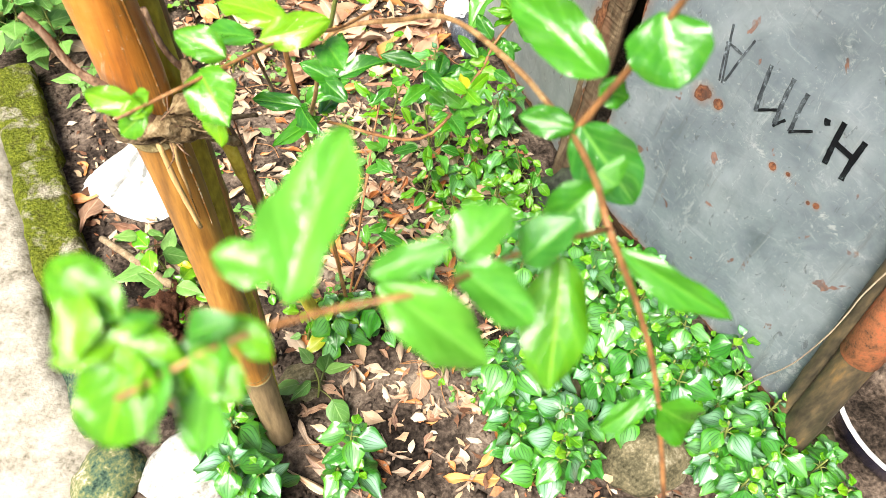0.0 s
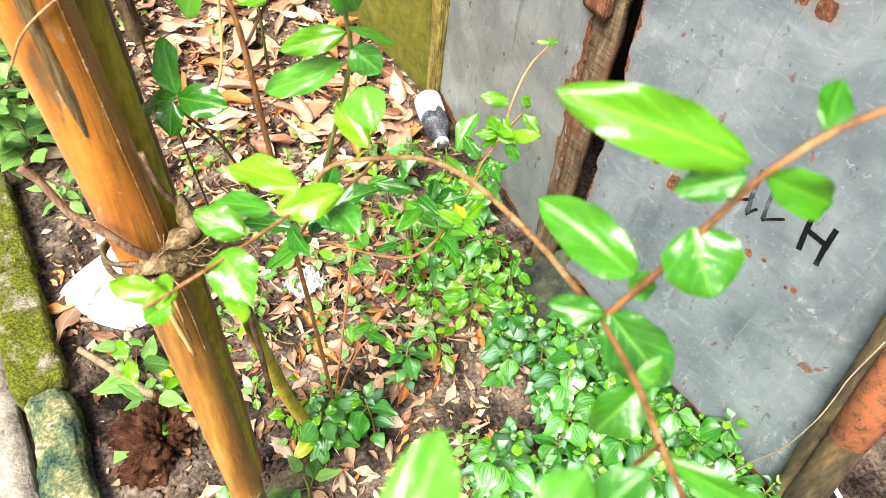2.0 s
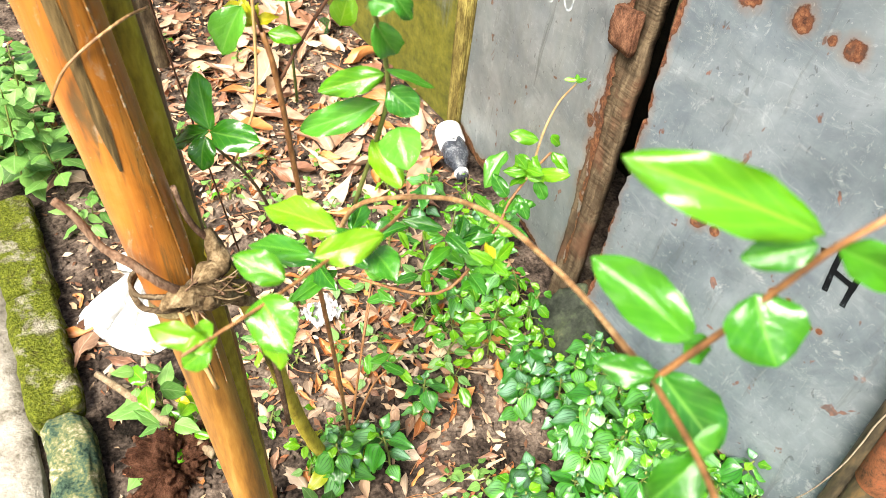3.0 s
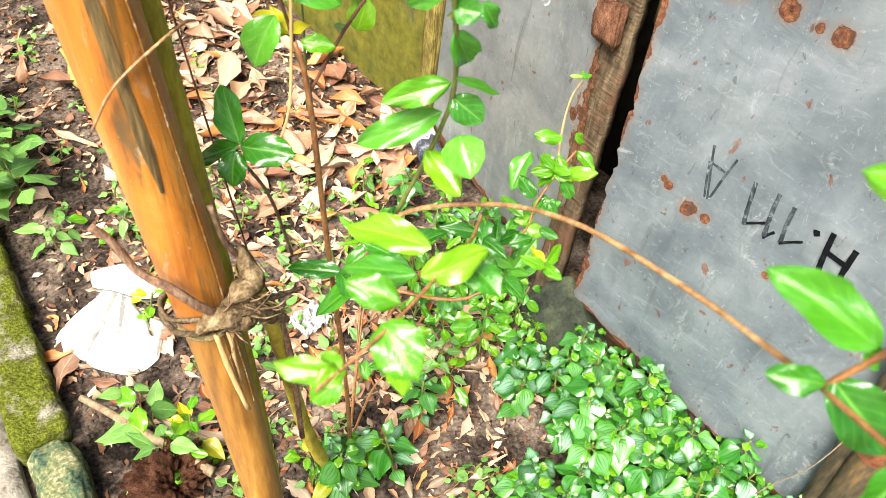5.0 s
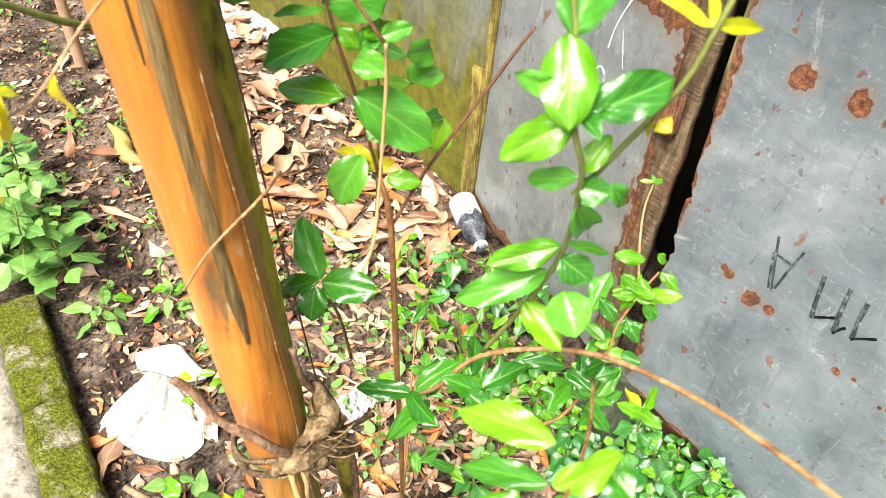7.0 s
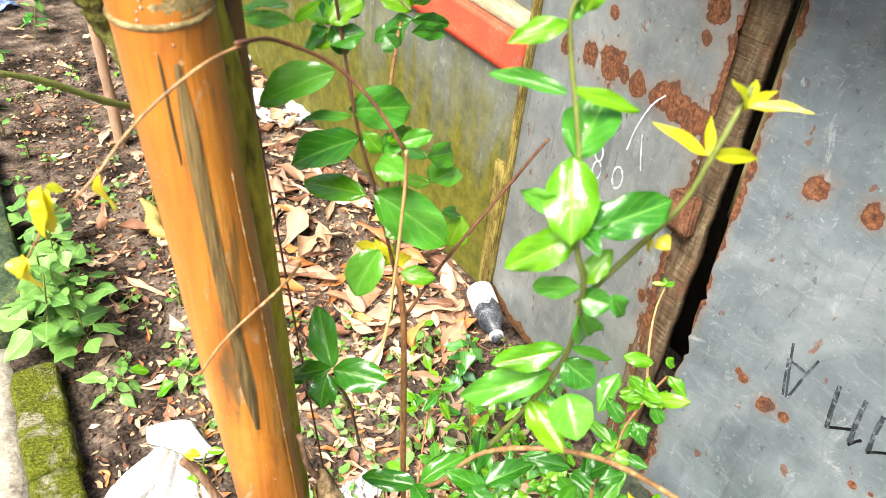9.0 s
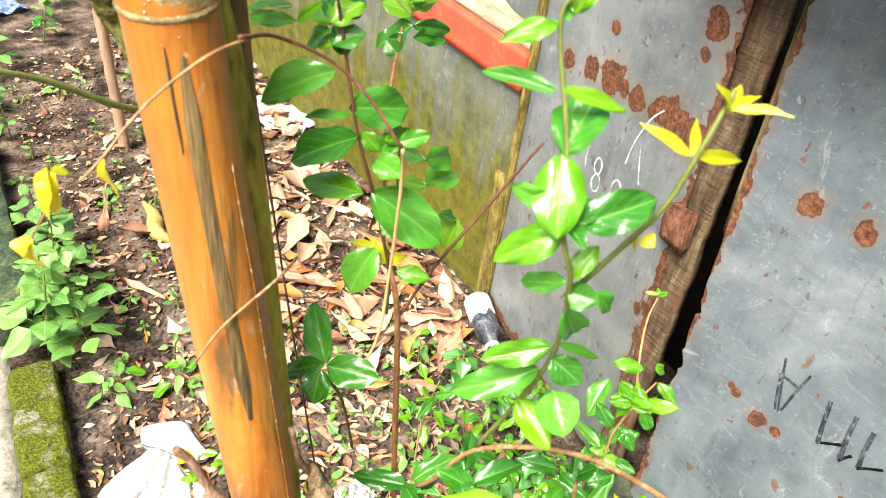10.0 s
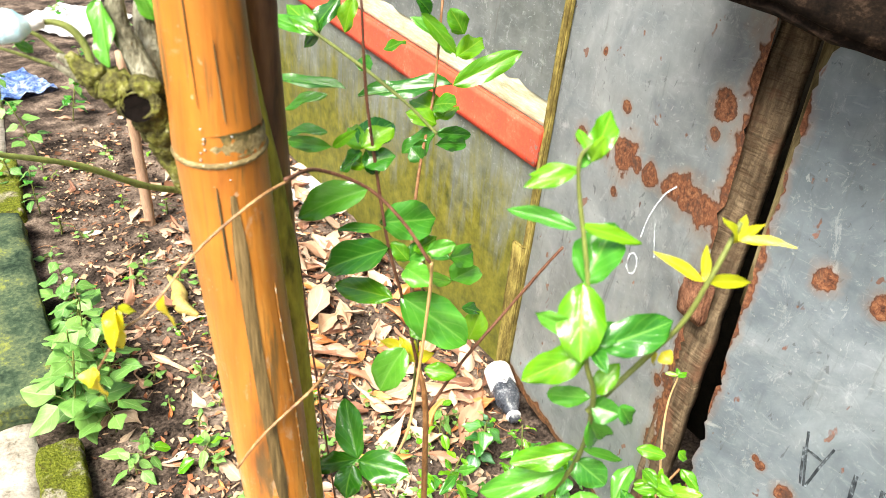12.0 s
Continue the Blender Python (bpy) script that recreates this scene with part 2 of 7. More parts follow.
BAMBOO_OLD, _nt, _bs = tree("aged_bamboo")
_v = coords(_nt)
_long = noise_tex(_nt, coords(_nt, (30, 30, 2.2)), 1.0, 6.0, 0.62, 0.3)
_hair = noise_tex(_nt, coords(_nt, (150, 150, 7)), 1.0, 4.0, 0.7)
_cloud = noise_tex(_nt, coords(_nt, (9, 9, 5)), 1.0, 6.0, 0.65, 0.8)
_c = ramp(_nt, calc(_nt, "ADD", calc(_nt, "MULTIPLY", _long, 0.55), calc(_nt, "MULTIPLY", _cloud, 0.45)), [(0.35, (0.14, 0.045, 0.010)), (0.44, (0.32, 0.105, 0.014)), (0.53, (0.425, 0.155, 0.020)), (0.64, (0.51, 0.25, 0.055))])
_c = mix(_nt, ramp(_nt, _hair, [(0.32, (0.75, 0.75, 0.75)), (0.43, (0, 0, 0))]), _c, (0.15, 0.075, 0.022))
_c = mix(_nt, ramp(_nt, noise_tex(_nt, coords(_nt, (55, 55, 4)), 1.0, 5.0, 0.7, 0.8), [(0.60, (0, 0, 0)), (0.67, (0.8, 0.8, 0.8))]), _c, (0.085, 0.06, 0.022))
_c = mix(_nt, ramp(_nt, noise_tex(_nt, coords(_nt, (24, 24, 14)), 1.0, 8.0, 0.78, 1.2), [(0.58, (0, 0, 0)), (0.66, (0.5, 0.5, 0.5))]), _c, (0.46, 0.38, 0.27))
_c = mix(_nt, ramp(_nt, noise_tex(_nt, _v, 170.0, 3.0, 0.6, 0.5), [(0.69, (0, 0, 0)), (0.73, (0.5, 0.5, 0.5))]), _c, (0.55, 0.42, 0.28))
_nt.links.new(_c, _bs.inputs["Base Color"])
_bs.inputs["Roughness"].default_value = 0.42
bump(_nt, _bs, calc(_nt, "ADD", _hair, _cloud), 0.35, 0.002)
BAMBOO_GREEN = surface("mossy_bamboo", [(0.34, (0.07, 0.056, 0.010)), (0.44, (0.27, 0.215, 0.025)), (0.55, (0.45, 0.365, 0.04)), (0.7, (0.56, 0.48, 0.12))],
                       1.0, 0.7, stretch=(30, 30, 9), fine=6.0, strength=0.9, dist=0.003)
BARK = surface("bark", [(0.3, (0.07, 0.045, 0.025)), (0.5, (0.20, 0.145, 0.09)), (0.7, (0.36, 0.29, 0.20))], 1.0, 0.85, stretch=(60, 60, 14), fine=5.0, strength=0.9, dist=0.005)
TAN_TWIG = surface("tan_twig", [(0.34, (0.13, 0.058, 0.022)), (0.5, (0.29, 0.155, 0.065)), (0.66, (0.48, 0.31, 0.15))], 1.0, 0.45, stretch=(60, 60, 22), fine=4.0)
TWIG = surface("twig_bark", [(0.34, (0.11, 0.045, 0.018)), (0.52, (0.26, 0.115, 0.04)), (0.72, (0.44, 0.24, 0.10))], 1.0, 0.5, stretch=(90, 90, 30), fine=4.0)
DARK_TWIG = surface("dark_twig", [(0.3, (0.045, 0.018, 0.011)), (0.55, (0.12, 0.05, 0.028)), (0.75, (0.22, 0.11, 0.06))], 1.0, 0.6, stretch=(90, 90, 30), fine=4.0)
GREEN_STEM = surface("green_stem", [(0.3, (0.07, 0.08, 0.022)), (0.6, (0.16, 0.19, 0.045)), (0.8, (0.27, 0.31, 0.10))], 1.0, 0.55, stretch=(70, 70, 20))
# timber tone darkened to carry the shade the beam lies in
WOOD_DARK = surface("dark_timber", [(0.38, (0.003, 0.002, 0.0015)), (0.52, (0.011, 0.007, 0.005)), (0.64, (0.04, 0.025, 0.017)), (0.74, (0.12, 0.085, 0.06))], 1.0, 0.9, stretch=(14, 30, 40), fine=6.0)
MOSS_BLOCK, _nt, _bs = tree("mossy_concrete")
_v = coords(_nt)
_n, _f = noise_tex(_nt, _v, 14.0, 6.0, 0.7, 0.4), noise_tex(_nt, _v, 160.0, 4.0, 0.7)
_stone = ramp(_nt, noise_tex(_nt, _v, 30.0, 6.0), [(0.3, (0.16, 0.14, 0.10)), (0.7, (0.42, 0.38, 0.30))])
_moss = ramp(_nt, _f, [(0.3, (0.035, 0.045, 0.008)), (0.55, (0.13, 0.15, 0.018)), (0.75, (0.27, 0.27, 0.04))])
_col = mix(_nt, ramp(_nt, _n, [(0.36, (0, 0, 0)), (0.47, (1, 1, 1))]), _stone, _moss)
_nt.links.new(_col, _bs.inputs["Base Color"])
_col = mix(_nt, ramp(_nt, noise_tex(_nt, _v, 26.0, 7.0, 0.75, 0.6), [(0.52, (0, 0, 0)), (0.62, (0.8, 0.8, 0.8))]), _col, (0.045, 0.036, 0.016))
_nt.links.new(_col, _bs.inputs["Base Color"])
_bs.inputs["Roughness"].default_value = 0.95
_bs.inputs["Specular IOR Level"].default_value = 0.05
bump(_nt, _bs, calc(_nt, "ADD", _f, _n), 1.0, 0.012)

STONE_GREY = surface("grey_stone", [(0.34, (0.02, 0.018, 0.010)), (0.46, (0.065, 0.057, 0.034)), (0.56, (0.12, 0.10, 0.06)), (0.68, (0.24, 0.21, 0.15))], 22.0, 0.9, dist=0.005)
STONE_GREEN = surface("algae_stone", [(0.36, (0.012, 0.022, 0.018)), (0.45, (0.045, 0.075, 0.050)), (0.53, (0.115, 0.125, 0.055)), (0.59, (0.21, 0.19, 0.11)), (0.66, (0.42, 0.39, 0.31))], 20.0, 0.85, dist=0.005)
STONE_PALE = surface("pale_stone", [(0.36, (0.15, 0.14, 0.12)), (0.47, (0.32, 0.31, 0.29)), (0.60, (0.46, 0.45, 0.43))], 18.0, 0.85, dist=0.005)
RED_PAINT = surface("red_painted_board", [(0.36, (0.17, 0.10, 0.08)), (0.41, (0.38, 0.055, 0.03)), (0.50, (0.56, 0.065, 0.032)), (0.58, (0.62, 0.085, 0.045)), (0.68, (0.48, 0.20, 0.14))], 9.0, 0.75, fine=12.0)
PALE_BOARD = surface("pale_weathered_board", [(0.3, (0.17, 0.17, 0.09)), (0.5, (0.36, 0.35, 0.25)), (0.75, (0.58, 0.56, 0.46))], 1.0, 0.85, stretch=(20, 5, 30))
BLACK_PAINT = surface("black_brush_paint", [(0.35, (0.002, 0.002, 0.003)), (0.60, (0.004, 0.005, 0.006)), (0.70, (0.09, 0.105, 0.12))], 90.0, 0.95)
WHITE_CHALK = surface("white_chalk", [(0.42, (0.36, 0.40, 0.43)), (0.52, (0.52, 0.56, 0.58)), (0.65, (0.72, 0.74, 0.75))], 90.0, 0.9)
# near-black tone standing in for deep shade behind the fence
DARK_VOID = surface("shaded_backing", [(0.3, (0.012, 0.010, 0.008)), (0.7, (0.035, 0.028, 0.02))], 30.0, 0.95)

SHEET_R = spotted_sheet("zinc_sheet_lettered", [(0.551, 0.432, 0.016), (0.515, 0.434, 0.008), (0.597, 0.445, 0.009), (0.61, 0.452, 0.006), (0.551, 0.79, 0.020), (0.468, 0.786, 0.017),
                                                (0.632, 0.788, 0.020), (0.298, 0.41, 0.006), (0.385, 0.415, 0.006), (0.31, 0.405, 0.004), (0.36, 0.42, 0.005), (0.50, 0.785, 0.010)],
                        [(0.34, (0.205, 0.247, 0.283)), (0.5, (0.30, 0.352, 0.394)), (0.66, (0.425, 0.477, 0.52))],
                        edges=((-1, 0.087, -0.668, 0.020), (-0.114, 1, 0.026, 0.016)), worn=((-0.117, 1.0, 0.372, 0.035), (1.0, 0.0, 0.165, 0.055)))
SHEET_L = spotted_sheet("zinc_sheet_rusty", [(1.242, 0.751, 0.022), (1.16, 0.765, 0.026), (1.09, 0.779, 0.040), (1.05, 0.78, 0.018), (1.005, 0.78, 0.022), (0.94, 0.785, 0.026), (0.899, 0.791, 0.036),
                                             (0.855, 0.785, 0.034), (0.882, 0.96, 0.024), (0.885, 0.91, 0.014), (1.117, 0.864, 0.012), (0.837, 0.438, 0.014), (0.80, 0.40, 0.026), (1.095, 0.697, 0.011), (1.22, 0.937, 0.010)],
                        [(0.34, (0.285, 0.315, 0.335)), (0.5, (0.405, 0.44, 0.46)), (0.66, (0.54, 0.575, 0.59))], 0.09,
                        edges=((1, -0.058, 0.785, 0.040), (0, 1, 0.05, 0.016)), worn=((0.08, 1.0, 0.852, 0.035),), streaks=0.55)
SHEET_FAR = spotted_sheet("zinc_sheet_algae", [], [(0.32, (0.17, 0.19, 0.175)), (0.5, (0.27, 0.295, 0.28)), (0.68, (0.42, 0.45, 0.435))], 0.92, streaks=0.7)
SHEET_TOP = spotted_sheet("zinc_sheet_grey", [], [(0.32, (0.13, 0.145, 0.145)), (0.5, (0.235, 0.255, 0.26)), (0.68, (0.38, 0.40, 0.41))], 0.35, streaks=0.75)


# ---- building helpers ----
def mesh_of(name, bm, material, smooth=True):
    me = bpy.data.meshes.new(name)
    bm.normal_update()
    bm.to_mesh(me)
    bm.free()
    for m in (material if isinstance(material, (list, tuple)) else [material]):
        me.materials.append(m)
    if smooth:
        me.polygons.foreach_set("use_smooth", [True] * len(me.polygons))
    return me


def part(name, bm, material, parent, label="", smooth=True):
    me = bm if isinstance(bm, bpy.types.Mesh) else mesh_of(name, bm, material, smooth)
    ob = new(name, me)
    ob.parent = parent
    return tagged(ob, label)


def thing(name, label, category, at=(0, 0, 0), group="", turn=0.0):
    ob = new(name)
    ob.empty_display_size = 0.05
    ob.matrix_basis = pose(*at, 0, 0, turn)
    return tagged(ob, label, category, group)


def solid(name, bm, material, label, category="", kind="", group="", smooth=True):
    return tagged(new(name, mesh_of(name, bm, material, smooth)), label, category, group, kind)


def smooth_line(points, steps=6):
    """Catmull-Rom through the points."""
    p = [Vector(q) for q in points]
    p = [2 * p[0] - p[1]] + p + [2 * p[-1] - p[-2]]
    out = []
    for i in range(1, len(p) - 2):
        a, b, c, d = p[i - 1:i + 3]
        for k in range(steps):
            t = k / steps
            out.append(0.5 * (2 * b + (c - a) * t + (2 * a - 5 * b + 4 * c - d) * t * t + (3 * b - a - 3 * c + d) * t ** 3))
    out.append(p[-2].copy())
    return out


def tube(points, radii, sides=8, steps=5, wobble=0.0, bm=None, caps=True):
    """A tapered tube along a smooth line; radii are interpolated along it."""
    bm = bm or bmesh.new()
    line = smooth_line(points, steps)
    n = len(line)
    side = None
    rings = []
    for i, q in enumerate(line):
        ahead = (line[min(i + 1, n - 1)] - line[max(i - 1, 0)]).normalized()
        if side is None:
            side = ahead.orthogonal().normalized()
        side = (side - ahead * side.dot(ahead)).normalized()
        up = ahead.cross(side)
        r = float(np.interp(i / (n - 1), np.linspace(0, 1, len(radii)), radii))
        ring = []
        for k in range(sides):
            a = 2 * math.pi * k / sides
            w = 1 + wobble * noise.noise(q * min(60.0, 0.45 / r) + Vector((math.cos(a), math.sin(a), 0)) * 1.3)
            ring.append(bm.verts.new(q + (side * math.cos(a) + up * math.sin(a)) * r * w))
        rings.append(ring)
    for a, b in zip(rings, rings[1:]):
        for k in range(sides):
            bm.faces.new((a[k], a[(k + 1) % sides], b[(k + 1) % sides], b[k]))
    if caps:
        bm.faces.new(rings[0][::-1])
        bm.faces.new(rings[-1])
    return bm


def block(size, at=(0, 0, 0), bevel=0.004, rough=0.0, cuts=0, seed=0, bm=None, turn=None):
    """A bevelled box with an optional uneven surface; size and centre in metres."""
    b = bmesh.new()
    bmesh.ops.create_cube(b, size=1.0)
    bmesh.ops.scale(b, vec=size, verts=b.verts)
    if bevel:
        bmesh.ops.bevel(b, geom=b.edges[:], offset=bevel, segments=2, affect="EDGES")
    if cuts:
        bmesh.ops.subdivide_edges(b, edges=b.edges[:], cuts=cuts, use_grid_fill=True)
    for v in b.verts:
        if rough and cuts > 12:
            v.co += noise.noise_vector(v.co * 130) * rough * 0.35 + noise.noise_vector(v.co * 45) * rough * 0.4
        if rough:
            o = Vector((seed * 3.1, seed * 1.7, 0))
            v.co += noise.noise_vector(v.co * 18 + o) * rough + noise.noise_vector(v.co * 70 + o) * rough * 0.35
    if turn is not None:
        bmesh.ops.transform(b, matrix=turn, verts=b.verts)
    bmesh.ops.translate(b, vec=at, verts=b.verts)
    return b


def boulder(size, at, seed=0, cuts=4, rough=0.22, grit=0.0):
    b = bmesh.new()
    bmesh.ops.create_icosphere(b, subdivisions=cuts, radius=0.5)
    for v in b.verts:
        d = noise.noise(v.co * 2.3 + Vector((seed, 0, seed))) * rough + noise.noise(v.co * 7 + Vector((0, seed, 0))) * rough * 0.3
        d += grit * (noise.noise(v.co * 14 + Vector((seed, 2, 0))) + 0.6 * noise.noise(v.co * 30))
        v.co *= 1 + d
        v.co = Vector((v.co.x * size[0], v.co.y * size[1], v.co.z * size[2])) + Vector(at)
    return b


def sheet_mesh(lower, upper, along, thick=0.0012, wave=0.002, ragged=(0, 0, 0, 0), nz=50, seed=0):
    """A thin metal sheet over a quad: lower and upper are (start, end) points; ragged edges: bottom, top, start, end."""
    a, b, c, d = Vector(lower[0]), Vector(lower[1]), Vector(upper[0]), Vector(upper[1])
    bm = bmesh.new()
    face = (b - a).cross(c - a).normalized()
    grid = []
    for j in range(nz + 1):
        row = []
        for i in range(along + 1):
            u, w = i / along, j / nz
            edge = lambda s, k: ragged[k] * max(0.0, noise.noise(Vector((s * 13, k * 9.3, seed))) + 0.5 * noise.noise(Vector((s * 37, k * 7.3, seed + 1))) + 0.45 * noise.noise(Vector((s * 105, k * 5.1, seed + 3))))
            lo, hi = edge((b - a).length * u, 0) / (c - a).length, edge((b - a).length * u, 1) / (c - a).length
            st, en = edge((c - a).length * w, 2) / (b - a).length, edge((c - a).length * w, 3) / (b - a).length
            w2, u2 = lo + w * (1 - lo - hi), st + u * (1 - st - en)
            p = a.lerp(b, u2).lerp(c.lerp(d, u2), w2)
            p += face * wave * (noise.noise(p * 7 + Vector((seed, 0, 0))) * 2 + noise.noise(p * 21))
            row.append(bm.verts.new(p))
        grid.append(row)
    for r, s in zip(grid, grid[1:]):
        for i in range(along):
            bm.faces.new((r[i], r[i + 1], s[i + 1], s[i]))
    bmesh.ops.solidify(bm, geom=bm.faces[:], thickness=thick)
    for e in bm.edges:
        if len(e.link_faces) == 2 and e.calc_face_angle() > 0.6:
            e.smooth = False
    return bm


def fence_x(y):
    """Foot of the fence on the ground."""
    if y < 0.78:
        return 0.83
    return 0.86 + 0.21875 * (y - 0.78) if y < 1.42 else 1.0


# ---- ground, path, kerb ----
def ground_height(x, y):
    p = Vector((x, y, 0))
    near = 1.0 / (1 + max(0.0, abs(x - 0.4) - 1.2) + max(0.0, abs(y - 1.4) - 2.2))
    h = 0.012 * noise.noise(p * 2.3) + near * (0.008 * noise.noise(p * 9) + 0.0055 * noise.noise(p * 26) + 0.003 * noise.noise(p * 61))
    h -= 0.03 * max(0.0, min(1.0, (-0.13 - x) / 0.05))
    dip = math.hypot(x - 1.12, y)
    if dip < 0.4:
        h -= 0.05 * min(1.0, (0.4 - dip) / 0.15)
    return h - 0.002


def spaced(lo, hi, step, far):
    mid = list(np.arange(lo, hi + 1e-6, step))
    out, d, p = [], step, hi
    while p < far:
        d *= 1.35
        p += d
        out.append(p)
    back, d, p = [], step, lo
    while p > -far:
        d *= 1.35
        p -= d
        back.append(p)
    return back[::-1] + mid + out


def build_ground():
    xs, ys = spaced(-0.3, 1.15, 0.012, 90.0), spaced(-0.1, 3.2, 0.014, 90.0)
    verts = [(x, y, ground_height(x, y)) for y in ys for x in xs]
    w = len(xs)
    faces = [(j * w + i, j * w + i + 1, (j + 1) * w + i + 1, (j + 1) * w + i) for j in range(len(ys) - 1) for i in range(w - 1)]
    me = bpy.data.meshes.new("ground")
    me.from_pydata(verts, [], faces)
    me.materials.append(SOIL)
    me.polygons.foreach_set("use_smooth", [True] * len(faces))
    tagged(new("ground", me), "bare brown garden soil, crumbly and uneven", "ground", kind="structure")


build_ground()


def build_path():
    bm = bmesh.new()
    rows = []
    for j in range(301):
        y = -3.0 + j * 0.04
        edge = -0.17 + 0.085 * (min(y, 4.0) - 1.0) + 0.012 * noise.noise(Vector((y * 9, 0, 4)))
        if y < 0.85:
            edge += 0.04 * min(1.0, (0.85 - y) / 0.2)
        row = []
        for i in range(40):
            x = edge - 0.035 * i * (1 + i * 0.01)
            z = 0.008 + 0.004 * noise.noise(Vector((x * 6, y * 6, 0))) + 0.002 * noise.noise(Vector((x * 30, y * 30, 0)))
            row.append(bm.verts.new((x, y, z if i else z - 0.005)))
        row.insert(0, bm.verts.new((edge + 0.004, y, -0.06)))
        rows.append(row)
    for a, b in zip(rows, rows[1:]):
        for i in range(len(a) - 1):
            bm.faces.new((a[i], b[i], b[i + 1], a[i + 1]))
    solid("pavement", bm, CONCRETE, "worn sandy concrete garden path", "path", "structure")


build_path()

def worn_block(size, at, rounding, rough, seed, turn):
    """A cast block with softly rounded edges and a pitted skin."""
    b = bmesh.new()
    bmesh.ops.create_cube(b, size=1.0)
    bmesh.ops.subdivide_edges(b, edges=b.edges[:], cuts=22, use_grid_fill=True)
    half = Vector(size) / 2
    o = Vector((seed * 3.1, seed * 1.7, 0))
    for v in b.verts:
        p = Vector((v.co.x * size[0], v.co.y * size[1], v.co.z * size[2]))
        q = Vector([max(-half[i] + rounding, min(half[i] - rounding, p[i])) for i in range(3)])
        d = (p - q).normalized() if (p - q).length > 1e-6 else Vector((0, 0, 0))
        v.co = q + d * rounding
        h = noise.noise(v.co * 16 + o) + 0.5 * noise.noise(v.co * 48 + o) + 0.35 * noise.noise(v.co * 120 + o)
        v.co += d * rough * h
    bmesh.ops.transform(b, matrix=pose(*at, 0, 0, turn), verts=b.verts)
    return b


kerb = thing("kerb", "low moss-covered concrete kerb between path and soil", "kerb")
tagged(kerb, kind="structure")
for k, (y0, y1, x0, wide) in enumerate(((0.995, 1.298, -0.108, 0.092), (1.306, 1.603, -0.083, 0.095), (2.70, 3.15, -0.02, 0.10))):
    b = worn_block((wide, y1 - y0, 0.10), (x0, (y0 + y1) / 2, 0.0), 0.016, 0.006, k, -4)
    part("kerb_block", b, MOSS_BLOCK, kerb)
b = worn_block((0.080, 0.325, 0.11), (-0.131, 0.823, 0.0), 0.026, 0.009, 9, -5)
part("kerb_block", b, STONE_GREEN, kerb, "end block stained blue-green by algae")
SLAB = surface("dark_algae_slab", [(0.36, (0.012, 0.022, 0.014)), (0.46, (0.035, 0.055, 0.032)), (0.54, (0.075, 0.095, 0.05)), (0.60, (0.14, 0.16, 0.035)), (0.68, (0.20, 0.19, 0.13))], 11.0, 0.9, fine=9.0, strength=1.0, dist=0.008)
solid("stone_slab", worn_block((0.62, 0.94, 0.11), (-0.325, 2.21, 0.02), 0.02, 0.010, 12, -2), SLAB, "broad low stone slab dark with green algae", "slab")

# ---- fence ----
fence_r = sheet_mesh(((0.868, 0.075, 0.028), (0.845, 0.682, 0.100)), ((1.03, 0.11, 1.6), (1.005, 0.812, 1.6)), 60, wave=0.0022, ragged=(0.014, 0, 0, 0.018), nz=160, seed=2)
fr = solid("zinc_sheet", fence_r, SHEET_R, "grey galvanised sheet with black brush lettering and rust spots", "metal panel", group="fence panels")
fence_l = sheet_mesh(((0.869, 0.775, 0.055), (0.997, 1.365, 0.012)), ((0.95, 0.865, 1.6), (1.04, 1.385, 1.6)), 60, wave=0.002, ragged=(0.012, 0, 0.03, 0), nz=160, seed=5)
fl = solid("zinc_sheet", fence_l, SHEET_L, "pale galvanised sheet with orange rust line and white chalk marks", "metal panel", group="fence panels")
fence_f = sheet_mesh(((1.0, 1.367, 0.0), (1.0, 3.6, 0.0)), ((1.005, 1.367, 0.64), (1.005, 3.6, 0.69)), 60, wave=0.002, nz=20, seed=8)
ff = solid("zinc_sheet", fence_f, SHEET_FAR, "grey sheet panel covered with yellow-green algae", "metal panel", group="fence panels")
fence_t = sheet_mesh(((0.998, 1.372, 0.778), (0.998, 3.6, 0.835)), ((1.04, 1.372, 1.7), (1.04, 3.6, 1.7)), 60, wave=0.003, ragged=(0.02, 0, 0, 0), nz=30, seed=11)
ft = solid("zinc_sheet", fence_t, SHEET_TOP, "dull grey sheet panel with a ragged lower edge above the boards", "metal panel", group="fence panels")


def slope_board(name, y0, y1, x, z0, z1, high, thick, material, label, seed):
    """A horizontal board along the fence, rising from z0 to z1."""
    long = y1 - y0
    tilt = math.degrees(math.atan2(z1 - z0, long))
    b = block((thick, long, high), (x, (y0 + y1) / 2, (z0 + z1) / 2), 0.002, 0.0015, 5, seed, turn=pose(0, 0, 0, tilt))
    return solid(name, b, material, label, "board")


slope_board("red_board", 1.366, 3.6, 0.995, 0.667, 0.722, 0.096, 0.016, RED_PAINT, "red painted horizontal board along the fence", 1)
slope_board("pale_board", 1.366, 3.6, 1.012, 0.750, 0.806, 0.075, 0.02, PALE_BOARD, "pale weathered board above the red one", 2)

# plank under the sheet edge; its dark brown includes the shade there
solid("foot_plank", block((0.02, 0.25, 0.14), (0.884, 0.60, 0.04), 0.003, 0.003, 5, 4), surface("shaded_plank", [(0.34, (0.02, 0.012, 0.007)), (0.5, (0.06, 0.036, 0.02)), (0.66, (0.13, 0.085, 0.05))], 1.0, 0.9, stretch=(30, 6, 40)), "plank standing behind the sheet foot, coloured dark for the shade there", "plank")

# added wall closing the back, near-black to paint the dark in the gaps
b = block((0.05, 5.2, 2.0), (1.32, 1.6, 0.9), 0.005)
